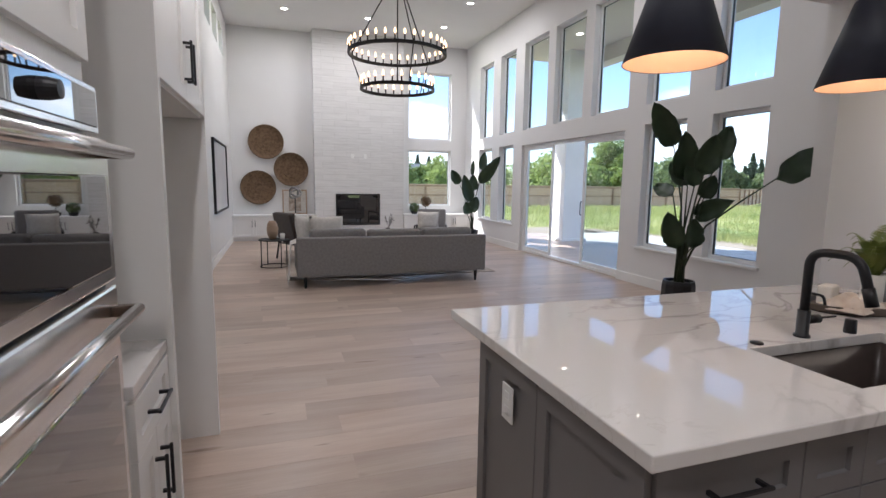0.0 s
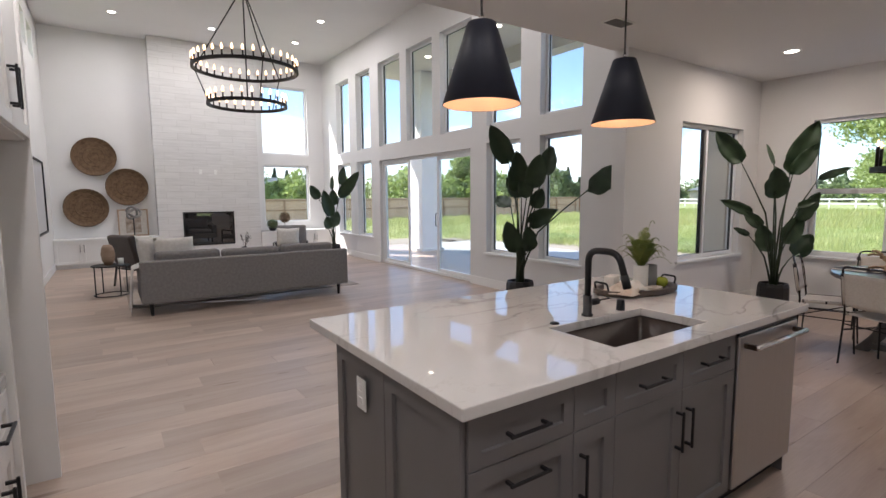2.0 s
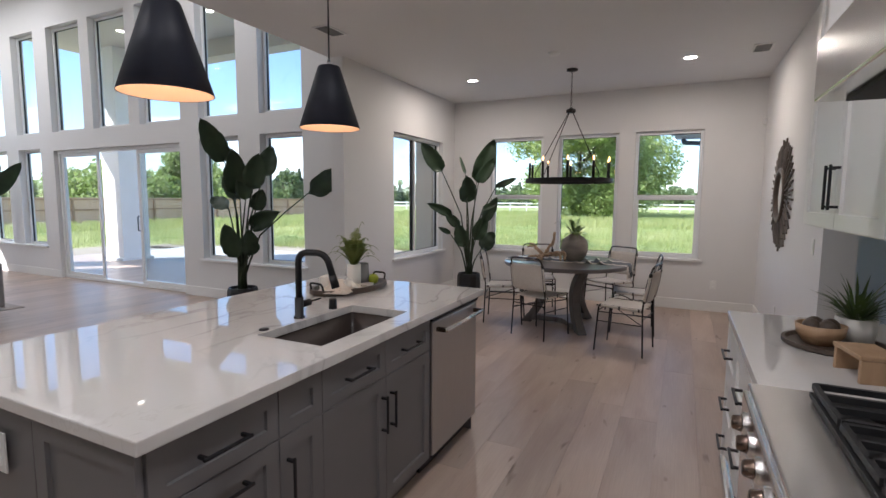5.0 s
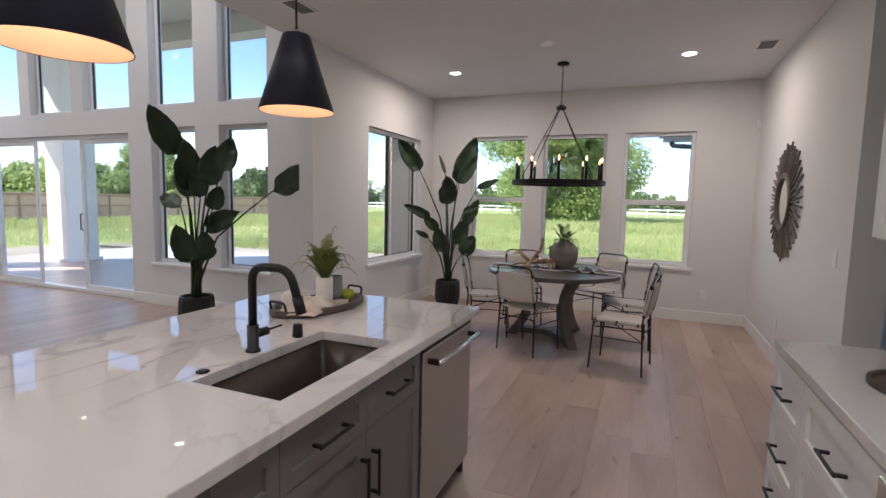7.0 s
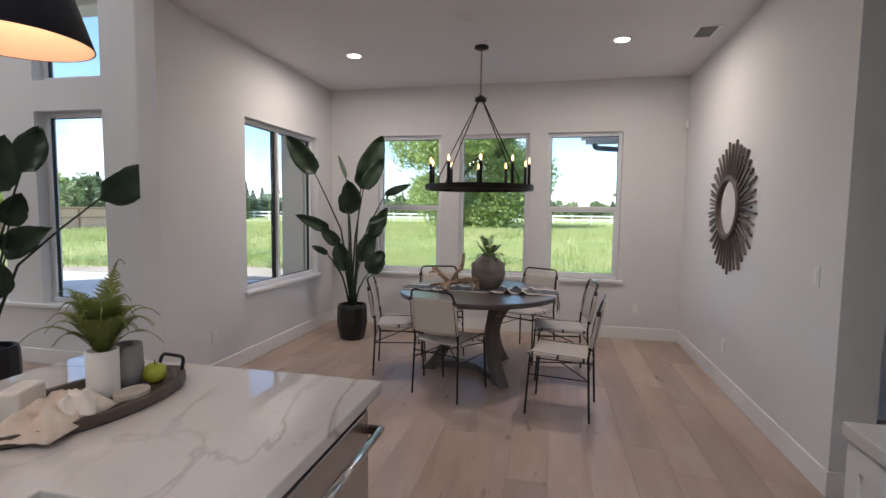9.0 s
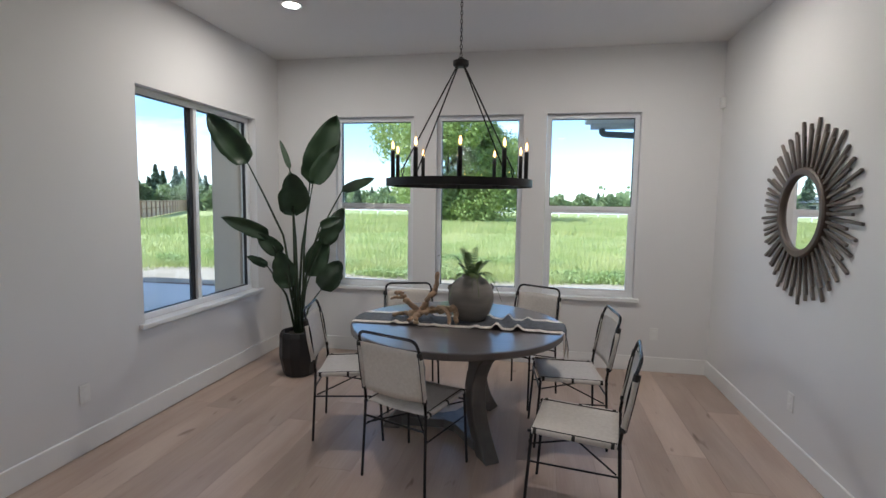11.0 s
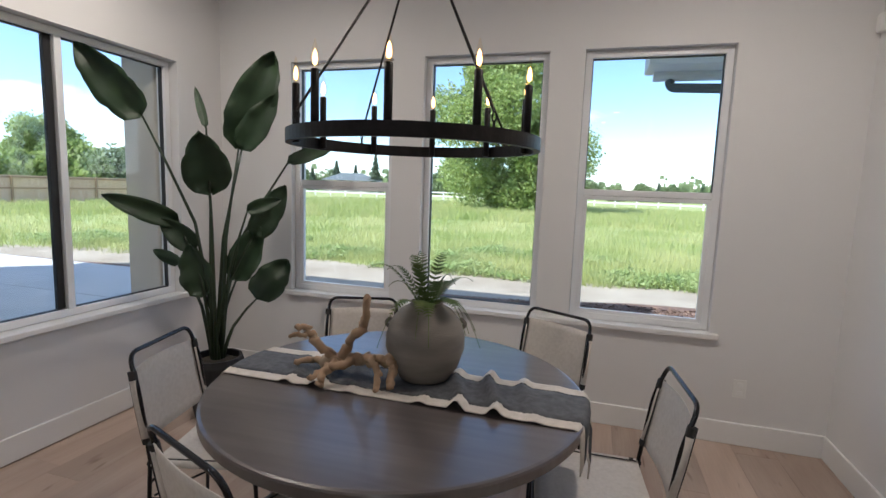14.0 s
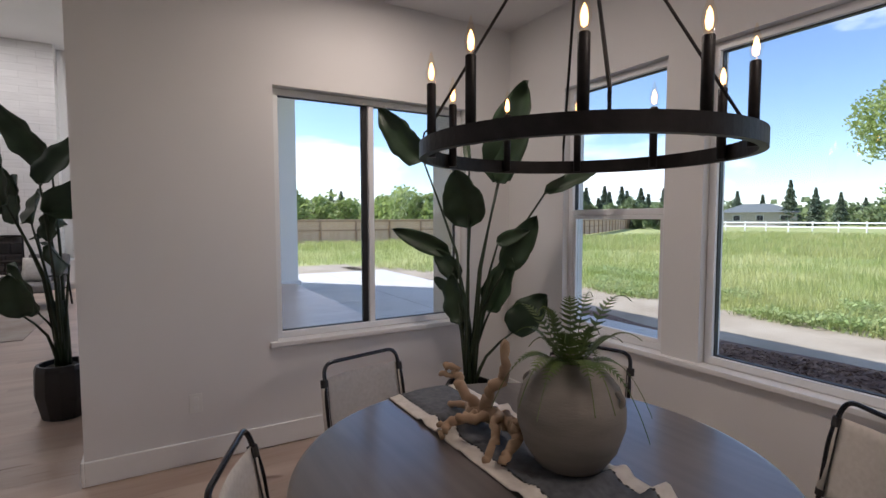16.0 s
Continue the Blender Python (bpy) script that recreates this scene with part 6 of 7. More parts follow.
# bird-of-paradise plants
PLEAF = mat("glossy_dark_leaf", (0.014, 0.034, 0.015), 0.48, scale=7, second=(0.03, 0.062, 0.026), bump=0.15, bump_scale=30, spec=0.5)
PSTEM = mat("dark_green_stem", (0.02, 0.035, 0.014), 0.5, vary=0.3, scale=15)
POT = mat("black_planter", (0.012, 0.012, 0.013), 0.45, vary=0.2, scale=10, bump=0.1)
SOILP = mat("dark_moss", (0.03, 0.025, 0.018), 0.95, vary=0.4, scale=30, bump=0.8, bump_scale=50)
def paddle(base, tip, width, facing, seed):
    """A long paddle leaf with a midrib fold, a wavy edge and a bent tip."""
    B, Tp = Vector(base), Vector(tip)
    ax = Tp - B
    L = ax.length
    ax.normalize()
    nrm = (Vector(facing) - ax * Vector(facing).dot(ax)).normalized()
    sd = ax.cross(nrm)
    rr = random.Random(seed)
    b = bmesh.new()
    N, M = 14, 3
    split = [rr.random() < 0.10 for _ in range(2 * (N + 1))]
    g = []
    for i in range(N + 1):
        t = i / N
        w = width * 0.5 * (math.sin(math.pi * min(1, 0.06 + 0.94 * t) ** 0.80) ** 0.62 if 0 < t < 1 else 0.05)
        row = []
        for j in range(-M, M + 1):
            q = j / M
            wav = 0.05 * width * math.sin(t * 17 + seed) * abs(q)
            fold = 0.20 * width * abs(q) ** 1.3
            edge = w * q * (0.93 if split[i * 2 + (j > 0)] and abs(j) == M else 1)
            p = B + ax * L * t + sd * edge + nrm * (fold + wav - 0.10 * L * t * t)
            row.append(b.verts.new(p))
        g.append(row)
    for i in range(N):
        for j in range(2 * M):
            b.faces.new((g[i][j], g[i + 1][j], g[i + 1][j + 1], g[i][j + 1]))
    bmesh.ops.recalc_face_normals(b, faces=b.faces)
    bmesh.ops.solidify(b, geom=b.faces[:], thickness=0.002)
    return tube([B + ax * L * t - nrm * (0.10 * L * t * t + 0.003) for t in (0, 0.25, 0.5, 0.75, 0.97)], [0.007, 0.006, 0.0045, 0.003, 0.001], 6, b)


def paradise_plant(x, y, pot, leaves, towards, label, bundle=0.06, trunk=0.0):
    p = empty("potted_plant", x, y, 0, 0, label, "plant", "bird-of-paradise plants")
    r, h = pot
    facets = lathe([(0, 0), (r * 0.74, 0), (r * 0.80, 0.01), (r, h * 0.45), (r * 0.97, h * 0.9), (r * 0.90, h), (r * 0.80, h), (r * 0.80, h - 0.05), (0, h - 0.05)], 12)
    part("planter", facets, POT, p, "faceted matte black planter")
    part("moss", lathe([(0, h - 0.015), (r * 0.5, h - 0.02), (r * 0.79, h - 0.045), (0, h - 0.049)], 20), SOILP, p)
    if trunk:
        for k in range(5):
            a = k * 1.2566
            part("trunk_sheath", tube([(0.028 * math.cos(a), 0.028 * math.sin(a), h - 0.04), (0.026 * math.cos(a + 0.3), 0.026 * math.sin(a + 0.3), (h + trunk) / 2), (0.03 * math.cos(a), 0.03 * math.sin(a), trunk)], [0.03, 0.026, 0.014], 8), PSTEM, p, smooth=True)
    for k, (bx, by, bz, tx, ty, tz, w) in enumerate(leaves):
        base, tip = Vector((bx - x, by - y, bz)), Vector((tx - x, ty - y, tz))
        face_ = Vector(towards) + Vector((0.35 * math.sin(k * 2.3), 0.35 * math.cos(k * 1.7), 0.25))
        lf = part("leaf", paddle(base, tip, w * 1.08, face_, k + 1), PLEAF, p, smooth=True)
        a = k * 2.4
        root = Vector((bundle * 0.5 * math.cos(a), bundle * 0.5 * math.sin(a), h - 0.03))
        mid = root.lerp(base, 0.5)
        mid.z = max(mid.z, root.z + (base.z - root.z) * 0.5)
        mid = Vector((root.x + (base.x - root.x) * 0.32, root.y + (base.y - root.y) * 0.32, root.z + (base.z - root.z) * 0.58))
        ctrl = [root, root.lerp(mid, 0.5) + Vector((0, 0, 0.02)), mid, mid.lerp(base, 0.55) + Vector((0, 0, 0.012)), base]
        part("stalk", tube(ctrl, [0.013, 0.012, 0.010, 0.008, 0.006], 7), PSTEM, lf, smooth=True)
    return p

paradise_plant(6.79, 2.46, (0.175, 0.40), [
    (6.66, 2.86, 1.90, 6.39, 3.04, 2.27, 0.22), (6.84, 2.53, 1.46, 6.68, 2.46, 1.81, 0.26), (7.0, 2.44, 1.74, 7.0, 2.17, 2.34, 0.27), (6.98, 2.40, 1.73, 7.02, 2.16, 2.08, 0.17),
    (6.82, 2.77, 1.25, 6.47, 2.98, 1.42, 0.13), (6.85, 2.66, 1.08, 6.72, 2.82, 1.27, 0.14), (6.86, 2.80, 0.96, 6.80, 2.97, 1.06, 0.08), (6.8, 2.55, 0.79, 6.74, 2.62, 1.12, 0.20),
    (6.92, 2.41, 0.88, 7.0, 2.28, 1.24, 0.20), (6.98, 2.32, 1.17, 7.08, 2.14, 1.51, 0.17), (7.08, 2.38, 0.72, 7.28, 2.26, 0.98, 0.22), (7.22, 2.22, 1.66, 7.44, 1.96, 1.81, 0.10),
    (6.85, 2.56, 1.85, 6.87, 2.66, 2.12, 0.05), (6.9, 2.30, 1.34, 7.0, 2.12, 1.42, 0.09)], (-1, -0.6, 0), "tall artificial bird-of-paradise plant in a black planter")
paradise_plant(4.37, 4.40, (0.185, 0.41), [
    (4.33, 4.59, 1.93, 4, 4.55, 2.35, 0.25), (4.15, 4.23, 1.55, 4, 4.07, 2, 0.25), (4.17, 3.99, 1.59, 4.15, 3.85, 1.96, 0.22), (4.35, 3.99, 1.72, 4.57, 4.07, 2.09, 0.2),
    (4.25, 4.45, 1.35, 4.35, 4.87, 1.48, 0.17), (4.45, 4.29, 1.15, 4.36, 3.8, 1.32, 0.2), (4.45, 3.44, 1.53, 5.12, 3.42, 1.84, 0.24), (4.25, 4.26, 1.46, 4.25, 4.53, 1.73, 0.17),
    (4.25, 4.35, 0.8, 4.1, 4.35, 1.18, 0.22), (4.21, 4.09, 0.83, 4.15, 4.05, 1.13, 0.2), (4.37, 4.15, 1.34, 4.41, 4.07, 1.58, 0.17), (4.2, 4.12, 1.46, 4.18, 4.13, 1.8, 0.17)],
    (-0.7, -0.9, 0), "tall artificial bird-of-paradise plant beside the windows", 0.06, 0.88)

# ---- living room ----
UPH = mat("grey_woven_upholstery", (0.20, 0.188, 0.185), 0.95, scale=30, second=(0.25, 0.238, 0.232), bump=0.3, bump_scale=300)
CUSH = mat("pale_linen", (0.50, 0.47, 0.43), 0.95, scale=25, second=(0.60, 0.57, 0.53), bump=0.3, bump_scale=250)
THROW = mat("cream_knit", (0.62, 0.60, 0.57), 0.95, scale=30, second=(0.70, 0.68, 0.65), bump=0.6, bump_scale=120)
LEATH = mat("dark_brown_leather", (0.035, 0.022, 0.018), 0.4, vary=0.2, scale=12, bump=0.2)
sofa = empty("sofa", 1.70, 6.90, 0, 0, "long grey upholstered sofa on dark tapered legs", "sofa")
part("back_panel", box(-1.38, 1.38, 0.0, 0.13, 0.165, 0.70, 0.02, None, 3), UPH, sofa)
part("base", box(-1.38, 1.38, 0.131, 0.95, 0.165, 0.33, 0.02, None, 3), UPH, sofa)
for s in (-1, 1):
    part("arm", box(s * 1.30 - 0.08, s * 1.30 + 0.08, 0.131, 0.95, 0.331, 0.60, 0.03, None, 3), UPH, sofa)
for k in range(3):
    part("seat_cushion", box(-1.21 + k * 0.81, -0.405 + k * 0.81, 0.30, 0.97, 0.332, 0.47, 0.04, None, 4), UPH, sofa)
    part("back_cushion", box(-1.20 + k * 0.81, -0.415 + k * 0.81, 0.135, 0.31, 0.471, 0.80 - 0.012 * (k == 1), 0.05, None, 4), UPH, sofa)
for u in (-1.27, 1.24):
    for v in (0.06, 0.88):
        part("leg", join(None, lathe([(0, 0), (0.016, 0), (0.03, 0.165), (0, 0.165)], 14), pose(u, v, 0)), BLACK, sofa)
part("welt", box(-1.382, 1.382, -0.004, 0.0, 0.158, 0.166), UPH, sofa)

def pillow(name, x, y, z, rx, rz, w, h, d, m, label):
    b = bmesh.new()
    N = 10
    g = {}
    for sgn in (-1, 1):
        for i in range(N + 1):
            for j in range(N + 1):
                u, v = i / N * 2 - 1, j / N * 2 - 1
                e = (1 - u ** 4) * (1 - v ** 4)
                if e <= 0 and sgn == 1:
                    g[1, i, j] = g[-1, i, j]
                    continue
                pin = 1 - 0.07 * (1 - abs(u * v))
                g[sgn, i, j] = b.verts.new((u * w / 2 * pin, sgn * d / 2 * e ** 0.5, v * h / 2 * pin + h / 2))
    for sgn in (-1, 1):
        for i in range(N):
            for j in range(N):
                vs2 = (g[sgn, i, j], g[sgn, i + 1, j], g[sgn, i + 1, j + 1], g[sgn, i, j + 1])
                if len(set(vs2)) >= 3:
                    b.faces.new(vs2)
    bmesh.ops.recalc_face_normals(b, faces=b.faces)
    o = mesh_ob(name, b, m, smooth=True)
    o.matrix_world = pose(x, y, z, rx, 0, rz)
    return tagged(o, label, "pillow")
pillow("throw_pillow", 0.78, 7.35, 0.472, -14, 8, 0.50, 0.50, 0.16, CUSH, "square pale linen throw pillow on the sofa")
pillow("throw_pillow", 0.55, 7.54, 0.472, -10, 48, 0.52, 0.50, 0.16, CUSH, "square pale linen throw pillow on the sofa")

thr = empty("throw_blanket", 0.385, 7.38, 0, 0, "cream knitted throw draped over the sofa arm", "blanket")
def drape(a, b):
    s = a * 1.12
    y = (b - 0.5) * (0.46 + 0.10 * a) + 0.02 * math.sin(b * 9 + a * 3)
    off = 0.014 * math.sin(b * 22 + 3 * a)
    if s < 0.20:
        return (0.115 - s, y, 0.612 + 0.006 * math.sin(b * 14) + off * 0.3)
    k = s - 0.20
    return (-0.100 - 0.02 - abs(off) - 0.05 * min(1, k), y, max(0.10, 0.60 - k * 0.62))
part("cloth", sling(20, 26, drape, 0.004), THROW, thr, smooth=True)
fb = None
for k in range(16):
    y = -0.27 + k * 0.036
    fb = tube([(-0.175, y, 0.075), (-0.18, y + 0.006, 0.04), (-0.178, y, 0.012)], 0.004, 5, fb)
part("tassels", fb, THROW, thr)

# side table and chair behind the sofa's arm
sdt = empty("side_table", 0.02, 8.95, 0, 0, "round black metal side table", "side table")
part("top", lathe([(0, 0.455), (0.25, 0.455), (0.255, 0.463), (0.25, 0.472), (0, 0.472)], 40), BLACK, sdt)
for k in range(4):
    a = 0.5 + k * 1.5708
    part("leg", tube([(0.235 * math.cos(a), 0.235 * math.sin(a), 0.458), (0.235 * math.cos(a), 0.235 * math.sin(a), 0)], 0.009, 8), BLACK, sdt)
part("base_ring", tube([(0.235 * math.cos(j * 0.314), 0.235 * math.sin(j * 0.314), 0.01) for j in range(20)], 0.008, 6, None, True), BLACK, sdt)
WOODV = mat("turned_pale_wood", (0.30, 0.20, 0.13), 0.5, scale=6, stretch=(1, 1, 6), second=(0.42, 0.30, 0.21))
v1 = empty("wooden_vase", 0.0, 8.98, 0.472, 0, "turned pale wooden vase on the side table", "vase")
part("body", lathe([(0, 0), (0.055, 0), (0.085, 0.08), (0.095, 0.17), (0.08, 0.26), (0.055, 0.31), (0.05, 0.31), (0.05, 0.26), (0, 0.25)], 28), WOODV, v1, smooth=True)
v2 = empty("candle_jar", 0.16, 8.90, 0.472, 0, "small white candle jar on the side table", "candle")
part("jar", lathe([(0, 0), (0.038, 0), (0.04, 0.10), (0.034, 0.10), (0.033, 0.08), (0, 0.08)], 20), CERAM, v2, smooth=True)

def armchair(x, y, rz, frame_m, pad_m, label):
    c = empty("armchair", x, y, 0, rz, label, "armchair", "living room armchairs")
    for s in (-1, 1):
        part("arm_frame", tube(rounded([(s * 0.33, 0.32, 0), (s * 0.33, 0.30, 0.56), (s * 0.33, -0.28, 0.54), (s * 0.33, -0.38, 0)], 0.05), 0.017, 8), frame_m, c)
    part("seat", box(-0.31, 0.31, -0.28, 0.33, 0.30, 0.43, 0.04, None, 3), pad_m, c)
    part("backrest", join(None, box(-0.31, 0.31, -0.06, 0.06, 0, 0.50, 0.04, None, 3), pose(0, -0.30, 0.40, 14, 0, 0)), pad_m, c)
    part("rail", tube([(-0.33, -0.30, 0.30), (0.33, -0.30, 0.30)], 0.014, 8), frame_m, c)
    part("rail", tube([(-0.33, 0.28, 0.30), (0.33, 0.28, 0.30)], 0.014, 8), frame_m, c)
    return c
armchair(0.55, 9.75, -60, BLACK, LEATH, "dark brown leather armchair with a black frame")
armchair(3.25, 10.3, 160, BLACK, UPH, "grey upholstered armchair with a black frame")
pillow("throw_pillow", 0.62, 9.72, 0.435, -16, 118, 0.50, 0.44, 0.15, THROW, "cream striped pillow on the leather armchair")
pillow("throw_pillow", 3.22, 10.42, 0.435, 16, 160, 0.48, 0.42, 0.15, CUSH, "pale striped pillow on the grey armchair")
RUG = mat("worn_tan_rug", (0.28, 0.22, 0.18), 0.95, scale=2.2, second=(0.40, 0.35, 0.30), bump=0.5, bump_scale=80)
tagged(mesh_ob("area_rug", box(0.2, 3.55, 7.55, 10.9, 0.0, 0.010, 0.003), RUG), "low-pile faded tan area rug under the seating", "rug")
cft = empty("coffee_table", 1.75, 9.0, 0.010, 0, "low round dark coffee table on the rug", "coffee table")
part("top", lathe([(0, 0.34), (0.46, 0.34), (0.47, 0.36), (0.46, 0.38), (0, 0.38)], 40), WOODD, cft)
for k in range(3):
    a = k * 2.094
    part("leg", tube([(0.3 * math.cos(a), 0.3 * math.sin(a), 0.34), (0.36 * math.cos(a), 0.36 * math.sin(a), 0)], 0.02, 10), WOODD, cft)
jug = empty("black_jug", 2.02, 9.0, 0.390, 0, "black ceramic jug with dried stems", "vase")
part("body", lathe([(0, 0), (0.05, 0), (0.085, 0.06), (0.08, 0.13), (0.04, 0.19), (0.045, 0.24), (0.038, 0.24), (0.033, 0.19), (0, 0.18)], 28), BLACK, jug, smooth=True)
part("handle", tube(rounded([(0.04, 0, 0.21), (0.10, 0, 0.21), (0.085, 0, 0.09)], 0.03), 0.008, 8), BLACK, jug)
stm = None
lfb = bmesh.new()
rg = random.Random(6)
for k in range(9):
    a, r, h_ = rg.uniform(0, 6.28), rg.uniform(0.05, 0.17), rg.uniform(0.36, 0.50)
    stm = tube([(0, 0, 0.2), (r * 0.4 * math.cos(a), r * 0.4 * math.sin(a), h_ * 0.75), (r * math.cos(a), r * math.sin(a), h_)], 0.002, 5, stm)
    for j in range(5):
        c = Vector((r * math.cos(a) * (0.5 + j * 0.1), r * math.sin(a) * (0.5 + j * 0.1), h_ * (0.78 + j * 0.045)))
        q = [c + Vector((rg.gauss(0, 0.02), rg.gauss(0, 0.02), rg.gauss(0, 0.02))) for _ in range(3)]
        lfb.faces.new([lfb.verts.new(x) for x in q])
part("stems", stm, WOODD, jug)
part("dried_leaves", lfb, GREYPOT, jug)

# fireplace wall
STONE = mat("white_ledge_tile", (0.60, 0.58, 0.565), 0.65, vary=0.04, scale=3, bump=0.0)
nt = STONE.node_tree
p_ = nt.nodes["Principled BSDF"]
co_, mp_, br_, bp_ = nt.nodes.new("ShaderNodeTexCoord"), nt.nodes.new("ShaderNodeMapping"), nt.nodes.new("ShaderNodeTexBrick"), nt.nodes.new("ShaderNodeBump")
mp_.inputs["Rotation"].default_value = (radians(90), 0, 0)
br_.inputs["Scale"].default_value, br_.inputs["Mortar Size"].default_value = 1.0, 0.006
br_.inputs["Brick Width"].default_value, br_.inputs["Row Height"].default_value = 0.6, 0.15
br_.inputs["Color1"].default_value, br_.inputs["Color2"].default_value, br_.inputs["Mortar"].default_value = (0.67, 0.66, 0.65, 1), (0.63, 0.62, 0.61, 1), (0.57, 0.56, 0.55, 1)
ns_, mixb = nt.nodes.new("ShaderNodeTexNoise"), nt.nodes.new("ShaderNodeMixRGB")
mp2 = nt.nodes.new("ShaderNodeMapping")
mp2.inputs["Scale"].default_value = (2.5, 1, 22)
ns_.inputs["Scale"].default_value = 1.0
mixb.blend_type, mixb.inputs["Fac"].default_value = "OVERLAY", 0.22
nt.links.new(co_.outputs["Object"], mp_.inputs["Vector"])
nt.links.new(co_.outputs["Object"], mp2.inputs["Vector"])
nt.links.new(mp2.outputs["Vector"], ns_.inputs["Vector"])
nt.links.new(mp_.outputs["Vector"], br_.inputs["Vector"])
nt.links.new(br_.outputs["Color"], mixb.inputs["Color1"])
nt.links.new(ns_.outputs["Fac"], mixb.inputs["Color2"])
nt.links.new(mixb.outputs["Color"], p_.inputs["Base Color"])
bp_.inputs["Strength"].default_value, bp_.inputs["Distance"].default_value = 0.6, 0.01
nt.links.new(ns_.outputs["Fac"], bp_.inputs["Height"])
nt.links.new(bp_.outputs["Normal"], p_.inputs["Normal"])
YF = 12.90
chim = wall("wall_chimney_breast", "y", YF, YB - 0.004, 1.0, 3.28, 0, HIGH - 0.003, [(1.51, 2.65, 0.36, 1.17)], STONE, "tall white textured tile chimney breast")
fp = empty("fireplace", 2.08, YF, 0.36, 0, "black framed gas fireplace with dark glass", "fireplace")
part("surround", frame_bars(lambda a, d, z: (a, d, z), -0.568, 0.568, 0.002, 0.808, 0.035, -0.012, 0.03), BLACK, fp)
part("firebox", box(-0.53, 0.53, 0.20, 0.21, 0.04, 0.77), IRON, fp)
part("firebox_floor", box(-0.53, 0.53, 0.03, 0.20, 0.03, 0.06), IRON, fp)
part("glass", box(-0.533, 0.533, 0.004, 0.008, 0.038, 0.772), DARKGLASS, fp, "dark reflective fire glass")
for k in range(3):
    wall_o = part("log", tube([(-0.3 + k * 0.2, 0.10, 0.10 + 0.03 * k), (0.0 + k * 0.15, 0.15, 0.12)], 0.035, 8), WOODD, fp)
for x in (1.94, 2.27):
    wall_plate("wall_outlet", x, YF, 2.12, 0, "white outlet plate above the fireplace", "outlet", False)

def credenza(x0, x1, doors, label):
    w = x1 - x0
    n_ = w / doors
    return cabinet("low_cabinet", x0, 12.86, 0, 0, w, YB - 12.86 - 0.004, 0.60, [(k * n_, (k + 1) * n_, 0.10, 0.595, "door", "vrt" if k % 2 == 0 else "vlt") for k in range(doors)], WHITE_CAB, label, "living room cabinets", 0.08)
credenza(XW + 0.004, 0.996, 4, "long low white cabinet beside the fireplace")
credenza(3.284, XG - 0.004, 4, "long low white cabinet under the window")
trim("trim_cabinet_top", XW + 0.004, 0.996, 12.83, YB - 0.004, 0.602, 0.635, "white painted top board of the low cabinet")
trim("trim_cabinet_top", 3.284, XG - 0.004, 12.83, YB - 0.004, 0.602, 0.635, "white painted top board of the low cabinet")
SEAG = mat("woven_seagrass", (0.10, 0.058, 0.032), 0.9, scale=18, second=(0.20, 0.13, 0.075), bump=1.0, bump_scale=90)
for x, z, tone in ((-0.13, 2.42, 0), (0.45, 1.76, 1), (-0.34, 1.30, 2)):
    b_ = empty("wall_basket", x, YB, z, 0, "round woven brown seagrass basket hung on the wall", "basket", "wall baskets")
    dish = lathe([(0, 0.02), (0.30, 0.025), (0.37, 0.05), (0.40, 0.09), (0.415, 0.09), (0.41, 0.04), (0.36, 0.0), (0, 0)], 48)
    part("dish", join(None, dish, pose(0, -0.004, 0, 90, 0, 0)), SEAG, b_, smooth=True)
    for r in (0.10, 0.20, 0.30, 0.408):
        zz = 0.03 if r < 0.4 else 0.09
        part("coil", tube([(r * math.cos(j * 0.1963), -zz, r * math.sin(j * 0.1963)) for j in range(32)], 0.012, 6, None, True), SEAG, b_)
ART = mat("grey_abstract_print", (0.45, 0.45, 0.48), 0.5, scale=0.9, second=(0.62, 0.61, 0.62), detail=3)
fa_ = empty("framed_art", XW, 10.6, 1.53, 90, "large pale abstract print in a black frame", "picture")
part("frame", frame_bars(lambda a, d, z: (a, d, z), -1.15, 1.15, -0.66, 0.66, 0.035, -0.045, -0.001), BLACK, fa_)
part("print", box(-1.115, 1.115, -0.02, -0.002, -0.625, 0.625), ART, fa_)
PRINT2 = mat("tan_print", (0.20, 0.14, 0.10), 0.6, scale=9, second=(0.50, 0.44, 0.38))
lp_ = empty("leaning_print", 0.52, 13.20, 0.636, 0, "small beige print in a wooden frame leaning on the wall", "picture")
part("frame", join(None, frame_bars(lambda a, d, z: (a, d, z), -0.30, 0.30, 0, 0.62, 0.03, -0.025, 0.0), pose(0, 0, 0, -6, 0, 0)), WOODV, lp_)
part("print", join(None, box(-0.27, 0.27, -0.012, -0.004, 0.03, 0.59), pose(0, 0, 0, -6, 0, 0)), CUSH, lp_)
part("motif", join(None, box(-0.15, 0.15, -0.016, -0.0125, 0.08, 0.45), pose(0, 0, 0, -6, 0, 0)), PRINT2, lp_)
scu = empty("knot_sculpture", 0.52, 12.98, 0.636, 0, "dark metal knot sculpture on a stem", "sculpture")
part("stem", tube([(0, 0, 0), (0, 0, 0.42)], 0.012, 8), BLACK, scu)
part("foot", lathe([(0, 0), (0.08, 0), (0.08, 0.015), (0, 0.018)], 20), BLACK, scu)
part("knot", tube([(0.11 * math.cos(2 * t) * (1 + 0.35 * math.cos(3 * t)), 0.06 * math.sin(3 * t), 0.54 + 0.10 * math.sin(2 * t) * (1 + 0.35 * math.cos(3 * t))) for t in [j * 2 * math.pi / 60 for j in range(60)]], 0.026, 8, None, True), GREYPOT, scu, smooth=True)
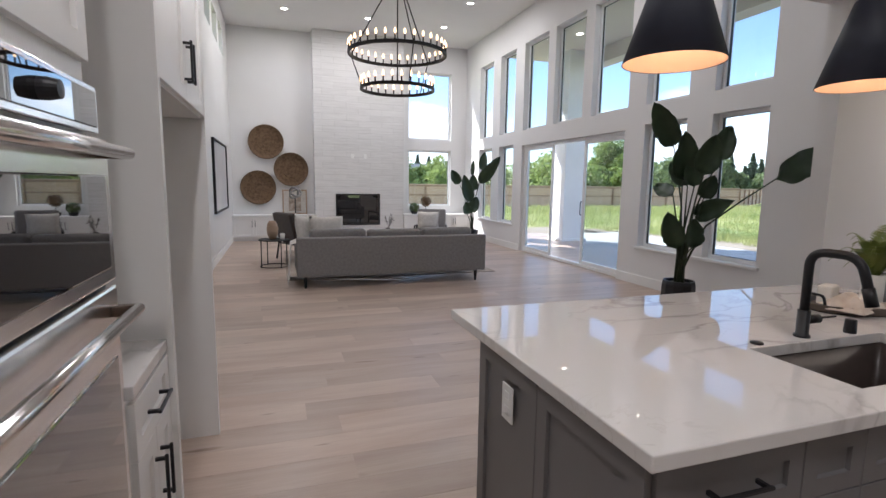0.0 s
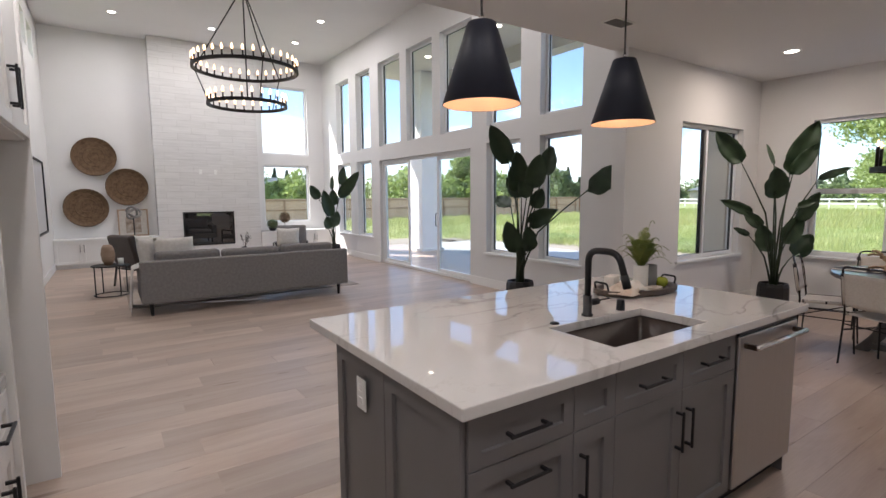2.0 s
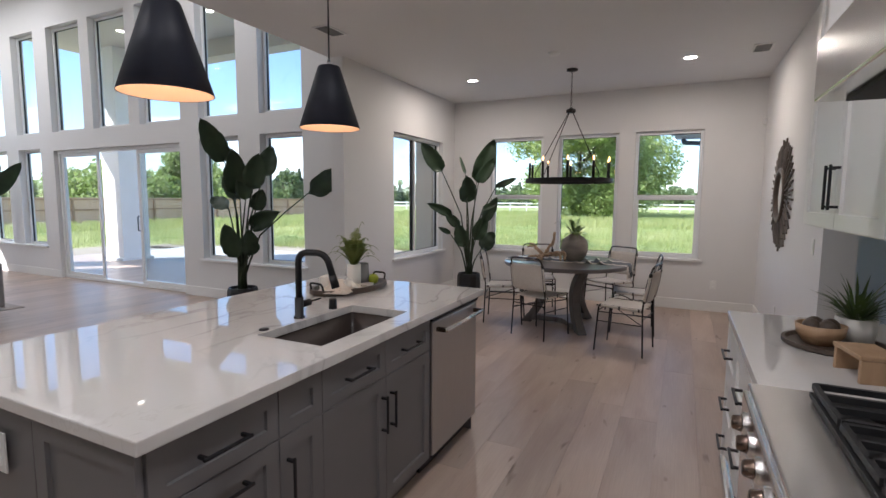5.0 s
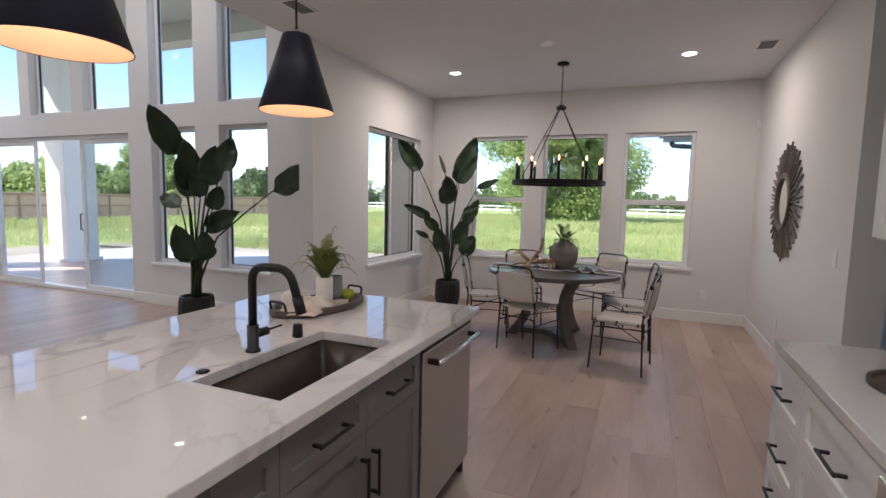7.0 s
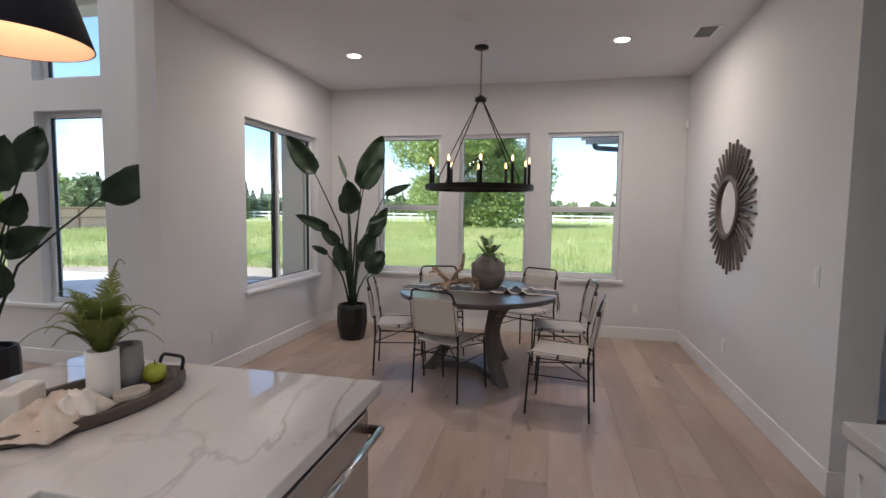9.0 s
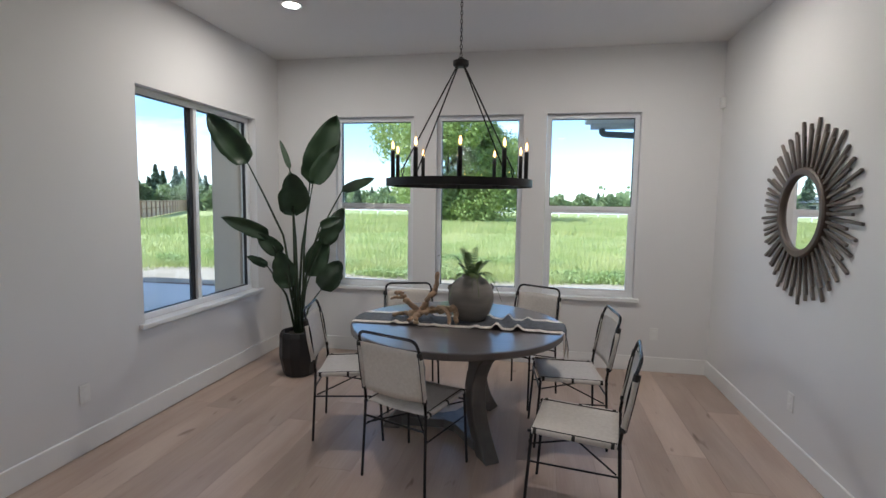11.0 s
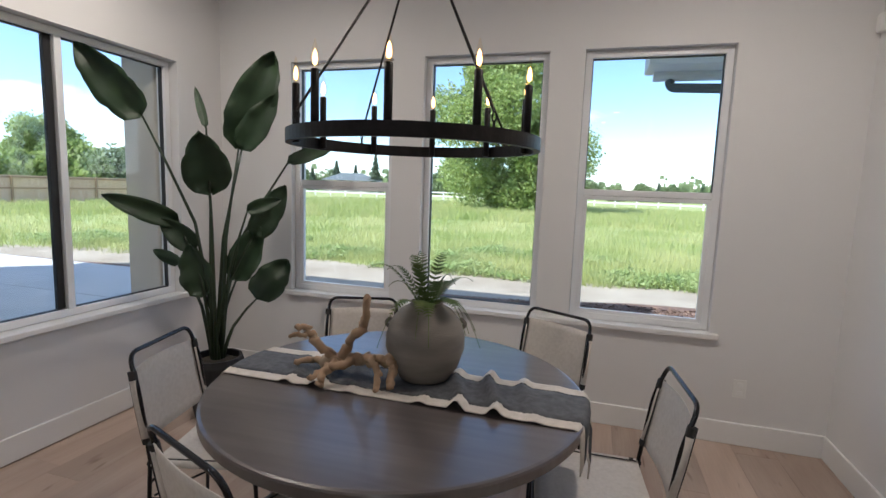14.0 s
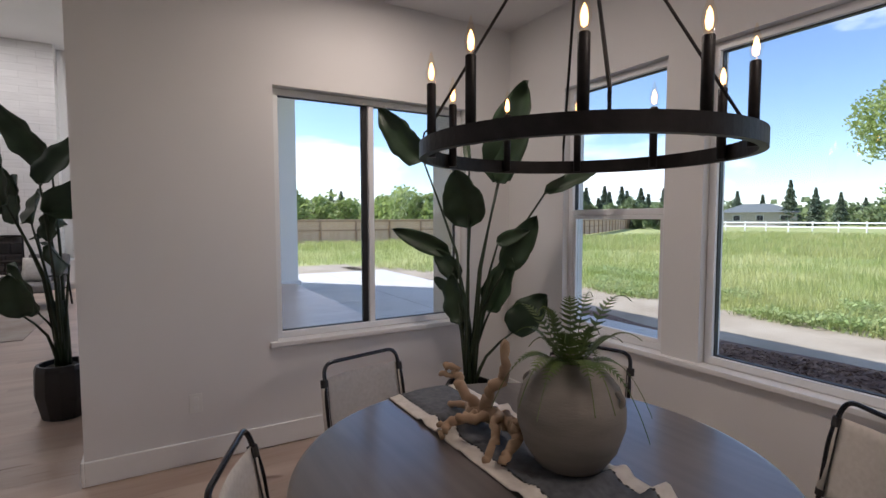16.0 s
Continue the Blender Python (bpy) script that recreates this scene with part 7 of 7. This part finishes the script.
def topiary(x, r, z, stem, m, label):
    t = empty("topiary_ball", x, 12.98, 0.636, 0, label, "plant")
    part("pot", lathe([(0, 0), (0.07, 0), (0.10, 0.08), (0.09, 0.08), (0, 0.07)], 20), BLACK, t, smooth=True)
    if stem:
        part("stem", tube([(0, 0, 0.06), (0, 0, z)], 0.008, 6), WOODD, t)
    b = bmesh.new()
    rr = random.Random(int(x * 100))
    for _ in range(700):
        d = Vector((rr.gauss(0, 1), rr.gauss(0, 1), rr.gauss(0, 1))).normalized()
        c = Vector((0, 0, z)) + d * r * rr.uniform(0.75, 1.05)
        u = d.orthogonal().normalized() * 0.018
        v = d.cross(u)
        b.faces.new([b.verts.new(q) for q in (c - u, c + v * 0.6 + d * 0.01, c + u, c - v * 0.6)])
    part("leaves", b, m, t)
topiary(3.60, 0.13, 0.17, False, FERND, "round clipped green plant in a black bowl")
topiary(3.92, 0.14, 0.34, True, SEAG, "round brown twig ball on a stem")
paradise_plant(4.63, 11.35, (0.16, 0.34), [
    (4.27, 11.35, 1.47, 4.07, 11.33, 1.78, 0.22), (4.80, 11.30, 1.51, 5.04, 10.72, 2.08, 0.27), (4.87, 11.35, 1.80, 4.92, 11.33, 2.23, 0.19), (4.57, 11.37, 1.03, 4.40, 11.35, 1.67, 0.27),
    (4.68, 11.38, 1.30, 4.64, 11.38, 1.69, 0.21), (4.61, 11.33, 0.78, 4.73, 11.30, 1.15, 0.26), (4.49, 11.33, 0.73, 4.44, 11.30, 1.03, 0.21), (4.64, 11.40, 1.68, 4.65, 11.40, 2.03, 0.10)],
    (-0.4, -1, 0), "artificial bird-of-paradise plant in the living room corner")

# two-tier ring chandelier
LCX, LCY = 1.83, 7.45
lc = empty("tiered_chandelier", LCX, LCY, 0, 0, "two-tier black ring chandelier with lit candle bulbs", "chandelier")
candle = lathe([(0, 0), (0.011, 0), (0.011, 0.07), (0, 0.07)], 8)
lbulb = lathe([(0.007, 0), (0.017, 0.02), (0.018, 0.035), (0.010, 0.065), (0, 0.085)], 8)
cm, bm2 = bpy.data.meshes.new("candle_sleeve"), bpy.data.meshes.new("bulb")
candle.to_mesh(cm), lbulb.to_mesh(bm2)
cm.materials.append(IRONB), bm2.materials.append(BULBWARM)
for R_, z_, n_ in ((0.71, 3.33, 34), (0.535, 2.83, 26)):
    part("ring", lathe([(R_ - 0.016, z_ - 0.022), (R_ + 0.016, z_ - 0.022), (R_ + 0.016, z_ + 0.022), (R_ - 0.016, z_ + 0.022), (R_ - 0.016, z_ - 0.022)], 72), IRONB, lc)
    for k in range(n_):
        a = k * 2 * math.pi / n_
        o = new("candle_sleeve", cm); o.parent = lc; o.location = (R_ * math.cos(a), R_ * math.sin(a), z_ + 0.022)
        b = new("bulb", bm2); b.parent = o; b.location = (0, 0, 0.07)
for k in range(3):
    a = 0.6 + k * 2.094
    part("rod", tube([(0.03 * math.cos(a), 0.03 * math.sin(a), 4.42), (0.70 * math.cos(a), 0.70 * math.sin(a), 3.352)], 0.009, 6), IRONB, lc)
    part("rod", tube([(0.70 * math.cos(a), 0.70 * math.sin(a), 3.31), (0.53 * math.cos(a), 0.53 * math.sin(a), 2.852)], 0.008, 6), IRONB, lc)
part("stem", tube([(0, 0, 5.06), (0, 0, 2.95)], 0.010, 8), IRONB, lc)
part("hub", lathe([(0, 4.38), (0.05, 4.39), (0.055, 4.43), (0.02, 4.47), (0, 4.47)], 20), IRONB, lc)
part("canopy", lathe([(0, HIGH), (0.09, HIGH), (0.08, HIGH - 0.03), (0, HIGH - 0.035)], 24), IRONB, lc)

# ---- floor planks ----
rgp = random.Random(17)
PW = 0.235
kinds = {}
def plank_mesh(L):
    if L not in kinds:
        b = box(0, L - 0.0008, 0, PW - 0.0008, -0.0055, 0.0, 0.0006, None, 1)
        me = bpy.data.meshes.new("plank")
        b.to_mesh(me)
        b.free()
        me.materials.append(PLANK)
        kinds[L] = me
    return kinds[L]
y = YS - 0.2
while y < YB:
    x1 = XE if y + PW < YN + 0.05 else XG + 0.06
    x = XW - rgp.uniform(0.0, 1.5)
    while x < x1:
        L = rgp.choice((1.5, 1.9, 2.2, 2.2))
        a, e = max(x, XW), min(x + L, x1)
        if e - a > 0.03:
            if y < 8.6 and e - a > L - 0.001:
                o = new("plank", plank_mesh(L))
                o.parent = floor
                o.location = (x, y, 0)
            else:
                o = new("plank", plank_mesh(round(e - a, 2)))
                o.parent = floor
                o.location = (a, y, 0)
        x += L
    y += PW
